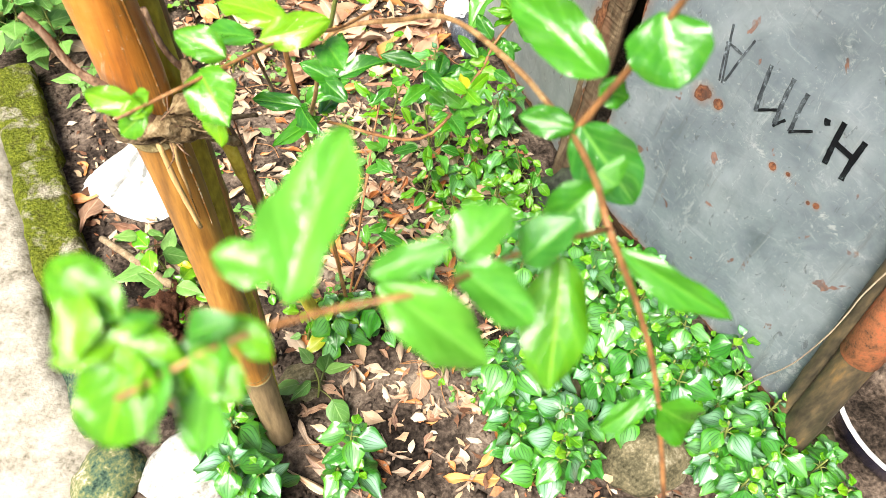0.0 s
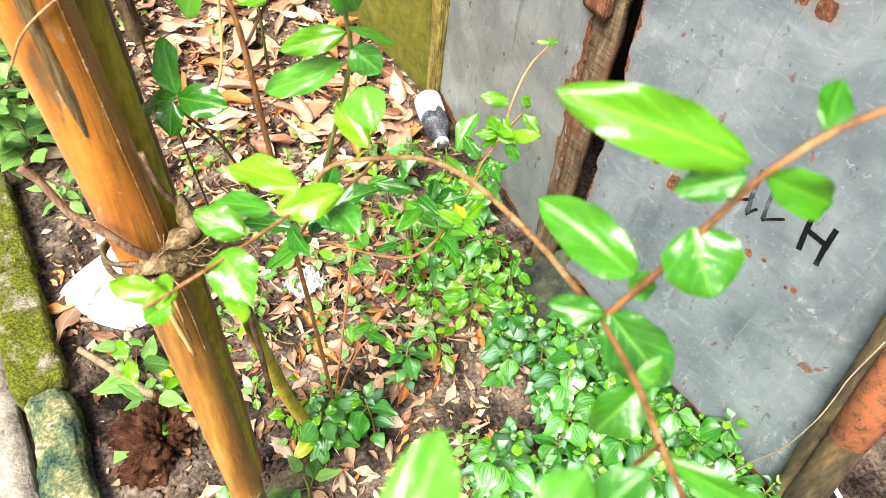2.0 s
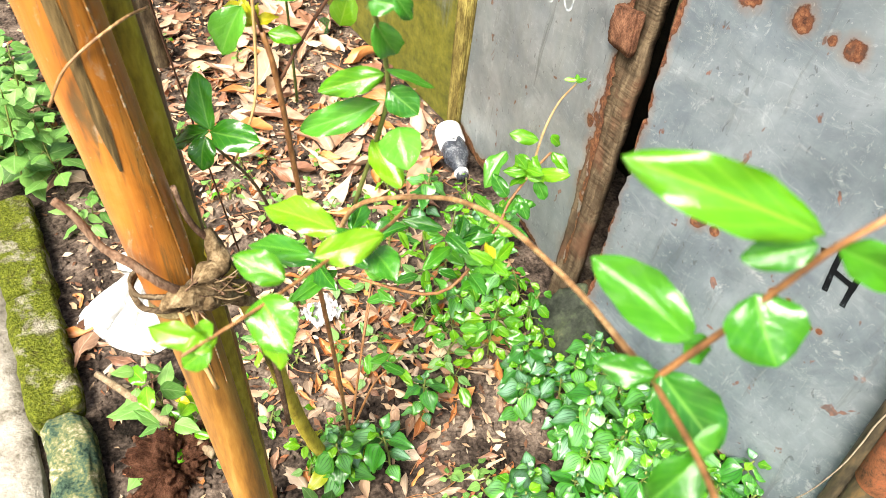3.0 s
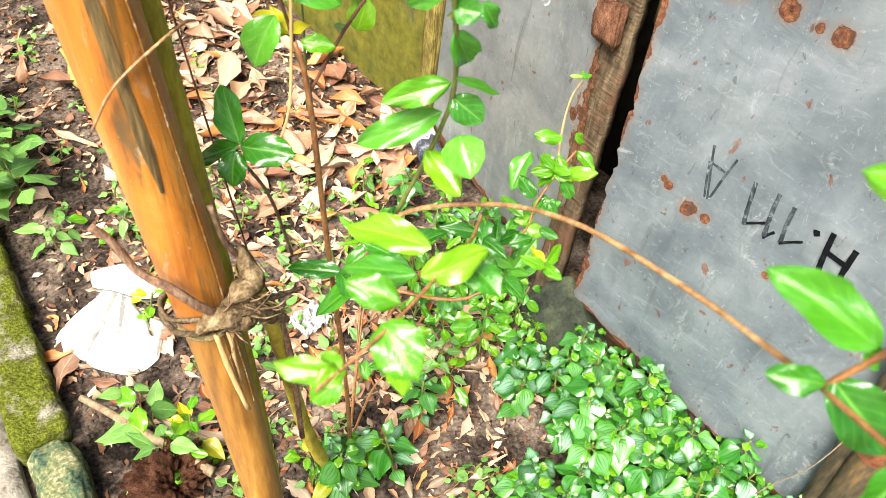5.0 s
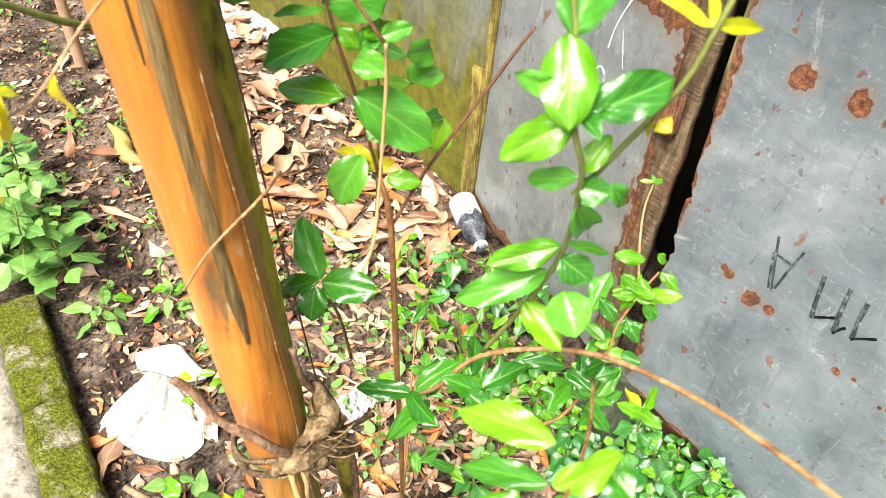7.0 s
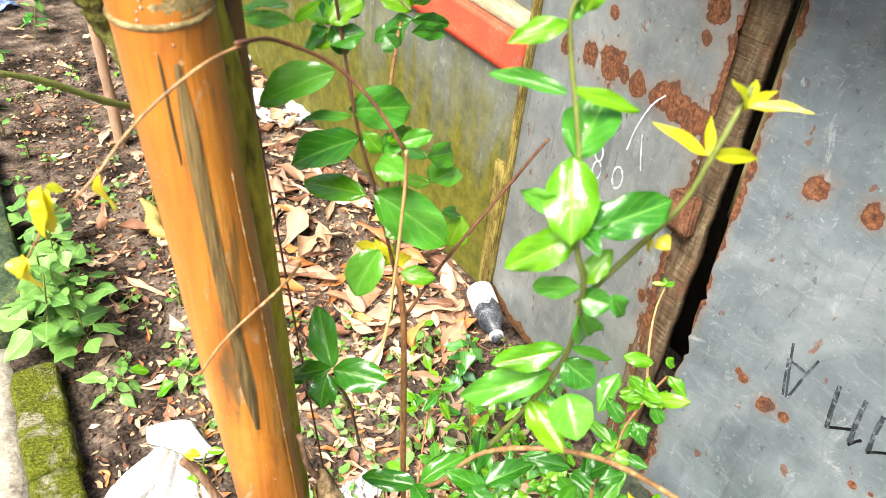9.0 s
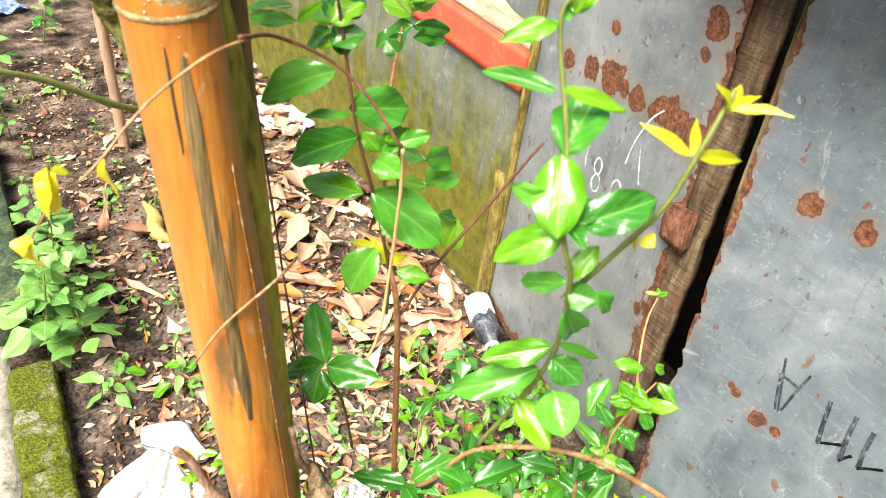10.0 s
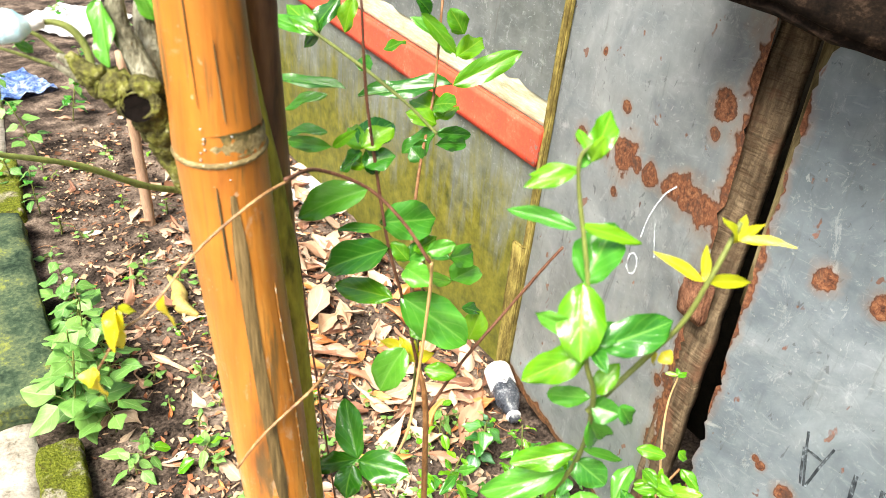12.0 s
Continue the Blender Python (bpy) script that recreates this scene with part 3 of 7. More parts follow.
solid("wall_east", b, DARK_VOID, "added near-black backing that darkens the gaps of the metal fence", "wall", "structure")

# added slab, unseen, that keeps light out of the space behind the fence
solid("roof_slab", block((0.45, 4.6, 0.04), (1.24, 2.5, 1.72), 0.005), DARK_VOID, "added unseen slab blocking light behind the metal fence", "roof", "structure")

# unseen board added overhead to shade the upper sheets and beam
solid("roof_eave", block((0.50, 1.25, 0.03), (0.88, 0.18, 1.55), 0.005), WOOD_DARK, "added unseen board shading the upper metal fence", "roof", "structure")

NOTCHED, _nt, _bs = tree("notched_timber")
_v = coords(_nt)
_cut = noise_tex(_nt, coords(_nt, (30, 30, 240)), 1.0, 3.0, 0.6, 0.3)
_g = noise_tex(_nt, coords(_nt, (55, 55, 9)), 1.0, 6.0, 0.7)
_c = ramp(_nt, _g, [(0.3, (0.028, 0.019, 0.011)), (0.5, (0.082, 0.058, 0.036)), (0.7, (0.19, 0.14, 0.088))])
_c = mix(_nt, ramp(_nt, _cut, [(0.40, (0.5, 0.5, 0.5)), (0.48, (0, 0, 0))]), _c, (0.05, 0.028, 0.015))
_c = mix(_nt, ramp(_nt, noise_tex(_nt, _v, 9.0, 4.0), [(0.52, (0, 0, 0)), (0.62, (0.6, 0.6, 0.6))]), _c, (0.13, 0.062, 0.036))
_nt.links.new(_c, _bs.inputs["Base Color"])
_bs.inputs["Roughness"].default_value = 0.9
_bs.inputs["Specular IOR Level"].default_value = 0.08
bump(_nt, _bs, calc(_nt, "ADD", _cut, _g), 0.8, 0.004)
post = thing("fence_post", "split weathered timber post standing in the gap between sheets", "post")


def notched_timber(wide, deep, high, at, turn, seed):
    """A split timber whose front face is scored across by rough blade cuts, with a long drying crack."""
    rng = random.Random(seed)
    outline = [(-deep / 2, -wide / 2 + wide * k / 9) for k in range(10)] + [(deep / 2, wide / 2), (deep / 2, -wide / 2)]
    bm, rings, z, cut = bmesh.new(), [], 0.0, 0.0
    while z < high:
        cut = rng.choice((0.0, 0.0012, 0.0026)) if len(rings) % 2 else 0.0
        ring = []
        for k, (x, y) in enumerate(outline):
            p = Vector((x, y, z - high / 2))
            p += noise.noise_vector(p * 14 + Vector((seed, 0, 0))) * 0.004 + noise.noise_vector(p * 60) * 0.0014
            if k < 10:
                p.x += cut * (1.0 if k < 5 else 0.25) * (0.6 + 0.8 * noise.noise(Vector((k * 0.5, z * 20, seed)))) + 0.004 * math.exp(-((k - 5.5 - 2 * noise.noise(Vector((0, z * 5, seed)))) / 0.5) ** 2)
            ring.append(bm.verts.new(p))
        rings.append(ring)
        z += rng.uniform(0.0018, 0.0036)
    n = len(outline)
    for a, c in zip(rings, rings[1:]):
        for k in range(n):
            bm.faces.new((a[k], c[k], c[(k + 1) % n], a[(k + 1) % n]))
    bm.faces.new(rings[0])
    bm.faces.new(rings[-1][::-1])
    bmesh.ops.recalc_face_normals(bm, faces=bm.faces[:])
    bmesh.ops.transform(bm, matrix=pose(*at) @ turn, verts=bm.verts)
    return bm


OLIVE_TIMBER = surface("olive_timber", [(0.34, (0.035, 0.026, 0.012)), (0.47, (0.11, 0.085, 0.042)), (0.57, (0.19, 0.15, 0.075)), (0.70, (0.30, 0.24, 0.14))], 1.0, 0.9, stretch=(40, 40, 7), fine=6.0, strength=0.8)
b = block((0.022, 0.042, 0.95), (0.982, 0.768, 1.135), 0.004, 0.004, 9, 3, turn=pose(0, 0, 0, -5.0, 6.0, 0))
part("timber", b, OLIVE_TIMBER, post, "plain olive-brown timber behind the batten")
b = notched_timber(0.058, 0.022, 1.52, (0.927, 0.801, 0.73), pose(0, 0, 0, -2.3, 4.2, 0), 3)
part("batten", b, NOTCHED, post, "brown batten scored by blade cuts")
b = block((0.02, 0.055, 0.075), (0.890, 0.806, 0.645), 0.004, 0.007, 6, 5, turn=pose(0, 0, 0, -2.3, 4.2, 0))
part("nailed_block", b, surface("red_brown_block", [(0.34, (0.035, 0.016, 0.010)), (0.5, (0.12, 0.055, 0.032)), (0.66, (0.25, 0.125, 0.075))], 1.0, 0.9, stretch=(60, 60, 30), strength=0.8), post, "short nailed block flaking with rust")

LATH_WOOD = surface("mossy_lath", [(0.32, (0.03, 0.022, 0.008)), (0.46, (0.10, 0.075, 0.022)), (0.56, (0.20, 0.16, 0.045)), (0.7, (0.34, 0.28, 0.10))], 1.0, 0.9, stretch=(60, 60, 14), fine=6.0)
lath = thing("fence_lath", "narrow weathered wooden lath over the joint of two sheets", "lath")
b = block((0.014, 0.022, 1.62), (1.005, 1.361, 0.81), 0.003, 0.003, 7, 6, turn=pose(0, 0, 0, -0.3, 1.2, 0))
part("strip", b, LATH_WOOD, lath)
b = block((0.014, 0.045, 0.42), (0.985, 1.372, 0.20), 0.003, 0.003, 7, 7, turn=pose(0, 0, 0, -1.0, 0.6, 0))
part("strip", b, LATH_WOOD, lath)

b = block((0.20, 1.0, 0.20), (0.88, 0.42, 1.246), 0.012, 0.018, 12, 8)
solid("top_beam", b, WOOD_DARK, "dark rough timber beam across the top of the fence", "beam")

# ---- bamboo pole ----
def bamboo(axis, radius, nodes, material, name, parent):
    line = smooth_line(axis, 24)
    bm = bmesh.new()
    sides, rings = 24, []
    for q in line:
        r = radius(q.z) if callable(radius) else radius
        for z in nodes:
            d = abs(q.z - z)
            r += 0.0012 * math.exp(-(d / 0.012) ** 2)
        ring = []
        for k in range(sides):
            a = 2 * math.pi * k / sides
            ring.append(bm.verts.new(q + Vector((math.cos(a), math.sin(a), 0)) * r * (1 + 0.02 * noise.noise(Vector((math.cos(a) * 1.5, math.sin(a) * 1.5, q.z * 6))))))
        rings.append(ring)
    for a, c in zip(rings, rings[1:]):
        for k in range(sides):
            bm.faces.new((a[k], a[(k + 1) % sides], c[(k + 1) % sides], c[k]))
    bm.faces.new(rings[-1])
    return part(name, bm, material, parent)


GREY_CULM = surface("grey_bamboo", [(0.32, (0.07, 0.05, 0.03)), (0.46, (0.19, 0.13, 0.07)), (0.58, (0.29, 0.20, 0.11)), (0.74, (0.40, 0.30, 0.19))], 1.0, 0.6, stretch=(34, 34, 5), fine=5.0, strength=0.5)
POST_BAMBOO = surface("dirty_bamboo", [(0.36, (0.016, 0.013, 0.009)), (0.46, (0.048, 0.037, 0.023)), (0.54, (0.088, 0.063, 0.035)), (0.60, (0.15, 0.09, 0.036)), (0.70, (0.22, 0.175, 0.115))], 1.0, 0.55, stretch=(22, 22, 6), fine=6.0, strength=0.5)
pole = thing("bamboo_pole", "upright orange-brown bamboo pole with a ringed node and dark streaks", "pole", (0.09, 0.53, 0.0))
pole_axis = [(-0.001, 0.0045, 0.24), (-0.008, 0.008, 0.4), (-0.0195, 0.014, 0.64), (-0.030, 0.02, 0.80), (-0.0445, 0.03, 1.0), (-0.0575, 0.04, 1.19), (-0.0685, 0.05, 1.45), (-0.098, 0.07, 2.1)]


def taper(z):
    """Radius of the pole at a height."""
    return float(np.interp(z, [0.0, 0.24, 0.6, 0.72, 0.80, 1.0, 1.16, 1.32, 2.1], [0.0205, 0.0215, 0.0228, 0.0235, 0.0258, 0.0262, 0.0250, 0.0212, 0.0200]))


BAMBOO_LOW = surface("browned_bamboo", [(0.34, (0.09, 0.04, 0.010)), (0.45, (0.22, 0.095, 0.016)), (0.54, (0.33, 0.15, 0.025)), (0.64, (0.42, 0.22, 0.05)), (0.74, (0.50, 0.34, 0.16))], 1.0, 0.5, stretch=(34, 34, 4), fine=5.0, strength=0.5)
pole_culm = bamboo([(-0.0255, 0.0172, 0.726)] + pole_axis[3:], taper, (1.187, 1.62), BAMBOO_OLD, "culm", pole)
bamboo(pole_axis[:3] + [(-0.0255, 0.0172, 0.730)], taper, (0.24,), BAMBOO_LOW, "culm", pole)["label"] = "browned lower length of the culm"
bamboo([(0.012, 0.0, -0.03), (0.006, 0.002, 0.10), (-0.001, 0.0045, 0.24)], 0.0217, (0.24,), GREY_CULM, "foot", pole)["label"] = "greyed muddy foot of the culm"
second = thing("bamboo_pole", "darker moss-green bamboo stick standing behind the pole", "pole", (0.10, 0.572, 0.0))
bamboo([(0.012, 0.0, -0.03), (0.004, 0.008, 0.5), (-0.017, 0.03, 1.0), (-0.0285, 0.034, 1.12), (-0.0435, 0.038, 1.21), (-0.090, 0.05, 1.5), (-0.16, 0.06, 2.0)], 0.0135, (0.35, 0.74), BAMBOO_GREEN, "culm", second)
BROWN_CULM = surface("brown_bamboo", [(0.34, (0.05, 0.022, 0.010)), (0.46, (0.15, 0.065, 0.024)), (0.58, (0.25, 0.11, 0.035)), (0.74, (0.36, 0.18, 0.06))], 1.0, 0.5, stretch=(40, 40, 5), fine=5.0)
third = thing("bamboo_pole", "slim bare brown bamboo stick behind the mossy one", "pole", (0.144, 0.665, 0.0))
bamboo([(0.0, 0.0, -0.03), (-0.02, -0.015, 0.5), (-0.05, -0.035, 1.0), (-0.084, -0.05, 1.5), (-0.12, -0.06, 2.0)], 0.0105, (0.5, 0.9, 1.25), BROWN_CULM, "culm", third)
corner = thing("bamboo_pole", "thick brown bamboo post at the end of the sheet", "pole", (0.845, 0.074, -0.08))
corner_culm = bamboo([(0.0, 0.0, 0.0), (0.016, 0.033, 0.4), (0.05, 0.073, 0.9), (0.10, 0.136, 1.7)], 0.0285, (0.2, 0.55), POST_BAMBOO, "culm", corner)

STAIN = surface("dark_groove", [(0.38, (0.032, 0.022, 0.009)), (0.47, (0.090, 0.060, 0.022)), (0.54, (0.16, 0.105, 0.040)), (0.66, (0.27, 0.18, 0.08))], 1.0, 0.7, stretch=(120, 120, 7), fine=5.0)


def culm_patch(axis, radius, z0, z1, angle, wide, material, name, label):
    """A weathered strip lying on the culm's skin, irregular in width."""
    bm = bmesh.new()
    line = [q for q in smooth_line(axis, 24)]
    rows = []
    for k in range(41):
        z = z0 + (z1 - z0) * k / 40
        i = min(range(len(line) - 1), key=lambda j: abs(line[j].z - z))
        a, b2 = line[i], line[i + 1]
        q = a + (b2 - a) * ((z - a.z) / max(1e-6, b2.z - a.z))
        ends = min(1.0, 0.35 + 5 * min(k, 40 - k) / 40)
        w = wide * ends * (1 + 0.3 * noise.noise(Vector((z * 18, angle, 3))))
        mid = angle + 0.09 * noise.noise(Vector((z * 7, angle, 9)))
        row = []
        for u in (-1, -0.5, 0, 0.5, 1):
            t = mid + w * u
            r = (taper(q.z) + radius + 0.0006 * (1 - abs(u)) + 0.0003) * (1 + 0.02 * noise.noise(Vector((math.cos(t) * 1.5, math.sin(t) * 1.5, q.z * 6))))
            row.append(bm.verts.new(q + Vector((math.cos(t), math.sin(t), 0)) * r))
        rows.append(row)
    for a, b2 in zip(rows, rows[1:]):
        for u in range(4):
            bm.faces.new((a[u], a[u + 1], b2[u + 1], b2[u]))
    return part(name, bm, material, pole_culm, label)


culm_patch(pole_axis, 0.0003, 0.90, 1.165, radians(-101), 0.15, STAIN, "groove", "dark weathered groove")
for z0, z1, ang, wide in ((1.215, 1.45, -126, 0.018), (1.206, 1.25, -97, 0.02), (1.11, 1.17, -118, 0.03), (0.62, 0.74, -84, 0.02)):
    culm_patch(pole_axis, 0.0002, z0, z1, radians(ang), wide, STAIN, "groove", "dark weathered groove")
SCRAPED = surface("scraped_skin", [(0.44, (0.30, 0.12, 0.02)), (0.54, (0.36, 0.16, 0.04)), (0.60, (0.50, 0.40, 0.26)), (0.7, (0.62, 0.54, 0.42))], 60.0, 0.6, fine=4.0)
culm_patch(pole_axis, 0.0001, 0.60, 1.10, radians(-58), 0.05, SCRAPED, "scrape", "pale scraped streak")
MOSS_FILM = surface("green_film", [(0.36, (0.04, 0.038, 0.016)), (0.50, (0.10, 0.085, 0.035)), (0.60, (0.19, 0.13, 0.045)), (0.72, (0.36, 0.30, 0.18))], 55.0, 0.9)
culm_patch(pole_axis, 0.0004, 1.1868, 1.2005, radians(-74), 0.85, MOSS_FILM, "moss_stain", "grey-green stain above the node")
NODE_PALE = surface("bamboo_node", [(0.3, (0.06, 0.045, 0.018)), (0.5, (0.17, 0.125, 0.05)), (0.72, (0.44, 0.36, 0.19))], 60.0, 0.7)
for z, cx, cy in ((1.184, -0.0572, 0.0397), (0.728, -0.0255, 0.017), (0.24, -0.001, 0.0045)):
    thin = taper(z) - 0.0265
    b = bmesh.new()
    rings = []
    for r, dz in ((0.0262, -0.003), (0.0282, -0.001), (0.0288, 0.0003), (0.0280, 0.0014), (0.0271, 0.0022), (0.0272, 0.010), (0.0262, 0.013)):
        rings.append([b.verts.new((cx + (r + thin) * math.cos(k * 0.19635), cy + (r + thin) * math.sin(k * 0.19635), z + dz + 0.002 * math.sin(k * 0.2 + 1))) for k in range(32)])
    for a, c in zip(rings, rings[1:]):
        for k in range(32):
            b.faces.new((a[k], a[(k + 1) % 32], c[(k + 1) % 32], c[k]))
    part("node_ring", b, NODE_PALE, pole_culm, "raised pale node ring")

# ---- plants ----
LEAF_GLOSSY = leaf_material("glossy_shrub_leaf", (0.010, 0.075, 0.006), (0.026, 0.15, 0.008), (0.07, 0.27, 0.012), (0.13, 0.34, 0.03), 0.24, 0, 0.22)
LEAF_BRIGHT = leaf_material("young_leaf", (0.045, 0.20, 0.006), (0.10, 0.32, 0.008), (0.21, 0.44, 0.012), (0.30, 0.50, 0.04), 0.25, 0, 0.34)
LEAF_YELLOW = leaf_material("yellow_leaf_tip", (0.34, 0.42, 0.01), (0.52, 0.50, 0.012), (0.66, 0.54, 0.015), (0.66, 0.60, 0.10), 0.35, 0, 0.4)
LEAF_STRIPED = leaf_material("striped_weed_leaf", (0.008, 0.072, 0.005), (0.027, 0.155, 0.010), (0.09, 0.30, 0.014), (0.004, 0.042, 0.008), 0.3, 1.0, 0.10)
LEAF_WEED = leaf_material("pale_weed_leaf", (0.05, 0.15, 0.024), (0.115, 0.27, 0.05), (0.21, 0.39, 0.09), (0.30, 0.46, 0.17), 0.46, 0, 0.3)


def leaf_mesh(name, material, rows=14, half=4, shape="oval", fold=0.3, droop=0.18, wave=0.03, seed=0, bulge=0.34, quilt=0.012):
    """A unit leaf along +Y from its stalk, width 1: a grooved midrib, arched halves quilted between the veins, a wavy rim."""
    bm = bmesh.new()
    uv = bm.loops.layers.uv.new("UVMap")
    data = {}
    grid = []
    for j in range(rows + 1):
        v = j / rows
        if shape == "oval":
            w = 0.5 * (1 - abs(2 * v ** 0.92 - 1) ** 2.2) ** 0.78 * (1 + 0.03 * math.sin(v * 21 + seed * 3))
        elif shape == "lance":
            w = 0.5 * math.sin(math.pi * v ** 0.75) ** 0.95
        else:
            w = 0.5 * (1 - (1 - v / 0.3) ** 2) ** 0.5 if v < 0.3 else 0.5 * (1 - ((v - 0.3) / 0.7) ** 1.45)
        w = max(w, 0.012)
        row = []
        for i in range(-half, half + 1):
            s = i / half
            back = 0.10 * abs(s) if shape == "heart" and v < 0.28 else 0.0
            z = w * (fold * abs(s) - bulge * s * s) - droop * v * v + wave * math.sin(v * 9 + s * 3 + seed) * s * s
            z += quilt * math.sin((v - 0.45 * abs(s) * w) * 38) * math.sin(math.pi * min(1.0, abs(s)))
            vert = bm.verts.new((s * w + 0.035 * math.sin(v * 3 + seed), v - back * (1 - v / 0.28), z))
            data[vert] = (s * 0.5 + 0.5, v)
            row.append(vert)
        grid.append(row)
    for a, b in zip(grid, grid[1:]):
        for i in range(2 * half):
            bm.faces.new((a[i], a[i + 1], b[i + 1], b[i]))
    for f in bm.faces:
        for l in f.loops:
            l[uv].uv = data[l.vert]
    return mesh_of(name, bm, material)


def leaf_set(name, material, n, **kw):
    return [leaf_mesh(name, material, fold=random.uniform(0.26, 0.6), droop=random.uniform(0.04, 0.28), wave=random.uniform(0.03, 0.10), bulge=random.uniform(0.05, 0.42), seed=k * 1.7, **kw) for k in range(n)]


LEAF_MID = leaf_material("shrub_leaf", (0.020, 0.13, 0.012), (0.055, 0.24, 0.02), (0.13, 0.39, 0.035), (0.19, 0.43, 0.07), 0.22, 0, 0.3)
MID = leaf_set("leaf", LEAF_MID, 5)
GLOSSY, BRIGHT, YELLOW = leaf_set("leaf", LEAF_GLOSSY, 5), leaf_set("leaf", LEAF_BRIGHT, 5), leaf_set("leaf", LEAF_YELLOW, 4, shape="lance", rows=7, half=2)
STRIPED = leaf_set("leaf", LEAF_STRIPED, 6, shape="heart", rows=8, half=3)
WEED = [leaf_mesh("leaf", LEAF_WEED, shape="heart", rows=8, half=3, quilt=0.02, bulge=0.15, fold=random.uniform(0.08, 0.25), droop=random.uniform(0.03, 0.15), wave=random.uniform(0.02, 0.05), seed=k * 1.7) for k in range(5)]
FACE = Vector((-0.46, -0.42, 0.78))


def set_leaf(parent, mesh, base, tip, width, face=FACE, roll=0.0, name="leaf", label=""):
    """Hang a leaf between two points, its upper side towards face."""
    base, tip = Vector(base), Vector(tip)
    ahead = tip - base
    length = ahead.length
    ahead.normalize()
    up = (face - ahead * face.dot(ahead))
    if up.length < 0.1:
        up = ahead.orthogonal()
    up.normalize()
    up = (Matrix.Rotation(roll, 3, ahead) @ up).normalized()
    side = ahead.cross(up)
    m = Matrix((side * width, ahead * length, up * min(length, width * 2))).transposed().to_4x4()
    m.translation = base
    ob = new(name, mesh)
    ob.parent = parent
    held = parent.parent.matrix_basis @ parent.matrix_basis if parent.parent else parent.matrix_basis
    ob.matrix_basis = held.inverted() @ m
    return tagged(ob, label)


def branch(parent, points, radii, material, name="branch", label="", sides=8, steps=6, wobble=0.25):
    ob = part(name, tube(points, radii, sides, steps, wobble), material, parent, label)
    ob.matrix_basis = parent.matrix_basis.inverted()
    return ob


shrub = thing("garden_shrub", "slender young shrub with glossy green paired leaves on brown twigs", "shrub", (0.316, 0.70, 0.0))
limbs = {}
limbs["trunk"] = branch(shrub, [(0.316, 0.7, -0.02), (0.262, 0.63, 0.35), (0.215, 0.59, 0.7), (0.192, 0.573, 0.903), (0.186, 0.581, 0.95)], [0.0036, 0.0030, 0.0025], TWIG, "stem")
limbs["rise"] = branch(shrub, [(0.186, 0.581, 0.95), (0.17, 0.585, 1.02), (0.155, 0.587, 1.075), (0.15, 0.6, 1.13), (0.14, 0.6, 1.19), (0.135, 0.6, 1.25)], [0.0015, 0.0010], DARK_TWIG, "branch")
limbs["side"] = branch(shrub, [(0.192, 0.573, 0.903), (0.222, 0.57, 0.95), (0.252, 0.562, 0.995), (0.275, 0.55, 1.04), (0.285, 0.541, 1.065)], [0.0015, 0.0012], DARK_TWIG, "branch")
limbs["back"] = branch(shrub, [(0.19, 0.6, 0.98), (0.215, 0.65, 1.03), (0.25, 0.7, 1.07), (0.285, 0.74, 1.12), (0.3, 0.76, 1.2)], [0.0017, 0.0012], TWIG, "branch")
limbs["thin"] = branch(shrub, [(0.262, 0.7, 0.78), (0.25, 0.68, 0.92), (0.235, 0.66, 1.02)], [0.0016, 0.001], GREEN_STEM, "branch")
limbs["arm"] = branch(shrub, [(0.235, 0.61, 0.6), (0.215, 0.53, 0.72), (0.206, 0.465, 0.845), (0.237, 0.4, 0.895), (0.215, 0.31, 0.965), (0.19, 0.22, 1.01), (0.158, 0.141, 1.049)], [0.0024, 0.0019, 0.0014], TAN_TWIG, "branch")
limbs["shoot"] = branch(shrub, [(0.206, 0.465, 0.85), (0.205, 0.43, 0.94), (0.201, 0.409, 1.003), (0.172, 0.385, 1.085), (0.158, 0.385, 1.12), (0.163, 0.4, 1.16), (0.159, 0.417, 1.214), (0.166, 0.415, 1.228)], [0.0019, 0.0011], GREEN_STEM, "branch")
limbs["gold"] = branch(shrub, [(0.175, 0.39, 1.07), (0.205, 0.385, 1.1), (0.216, 0.375, 1.13), (0.222, 0.37, 1.165), (0.235, 0.372, 1.19)], [0.0018, 0.0013], GREEN_STEM, "branch")
limbs["low"] = branch(shrub, [(0.186, 0.353, 0.951), (0.15, 0.325, 0.97), (0.108, 0.3, 0.995), (0.06, 0.28, 1.005), (0.017, 0.27, 1.006)], [0.0011, 0.0008], TWIG, "branch")
limbs["reach"] = branch(shrub, [(0.158, 0.141, 1.049), (0.163, 0.13, 1.085), (0.166, 0.122, 1.115), (0.167, 0.114, 1.142), (0.178, 0.105, 1.162), (0.19, 0.09, 1.18)], [0.0014, 0.0010], TWIG, "branch")
limbs["drop"] = branch(shrub, [(0.158, 0.141, 1.049), (0.135, 0.105, 1.07), (0.122, 0.085, 1.077), (0.135, 0.07, 1.04), (0.145, 0.055, 1.0), (0.155, 0.03, 0.93)], [0.0012, 0.0010], TWIG, "branch")
limbs["near"] = branch(shrub, [(0.122, 0.085, 1.077), (0.083, 0.078, 1.1), (0.05, 0.07, 1.118), (0.03, 0.074, 1.12), (0.011, 0.074, 1.125), (-0.012, 0.0745, 1.122)], [0.0008, 0.0006], TWIG, "branch")
limbs["sprig"] = branch(shrub, [(0.24, 0.72, 0.55), (0.19, 0.66, 0.72), (0.124, 0.577, 0.869)], [0.0022, 0.0014], BARK, "branch")

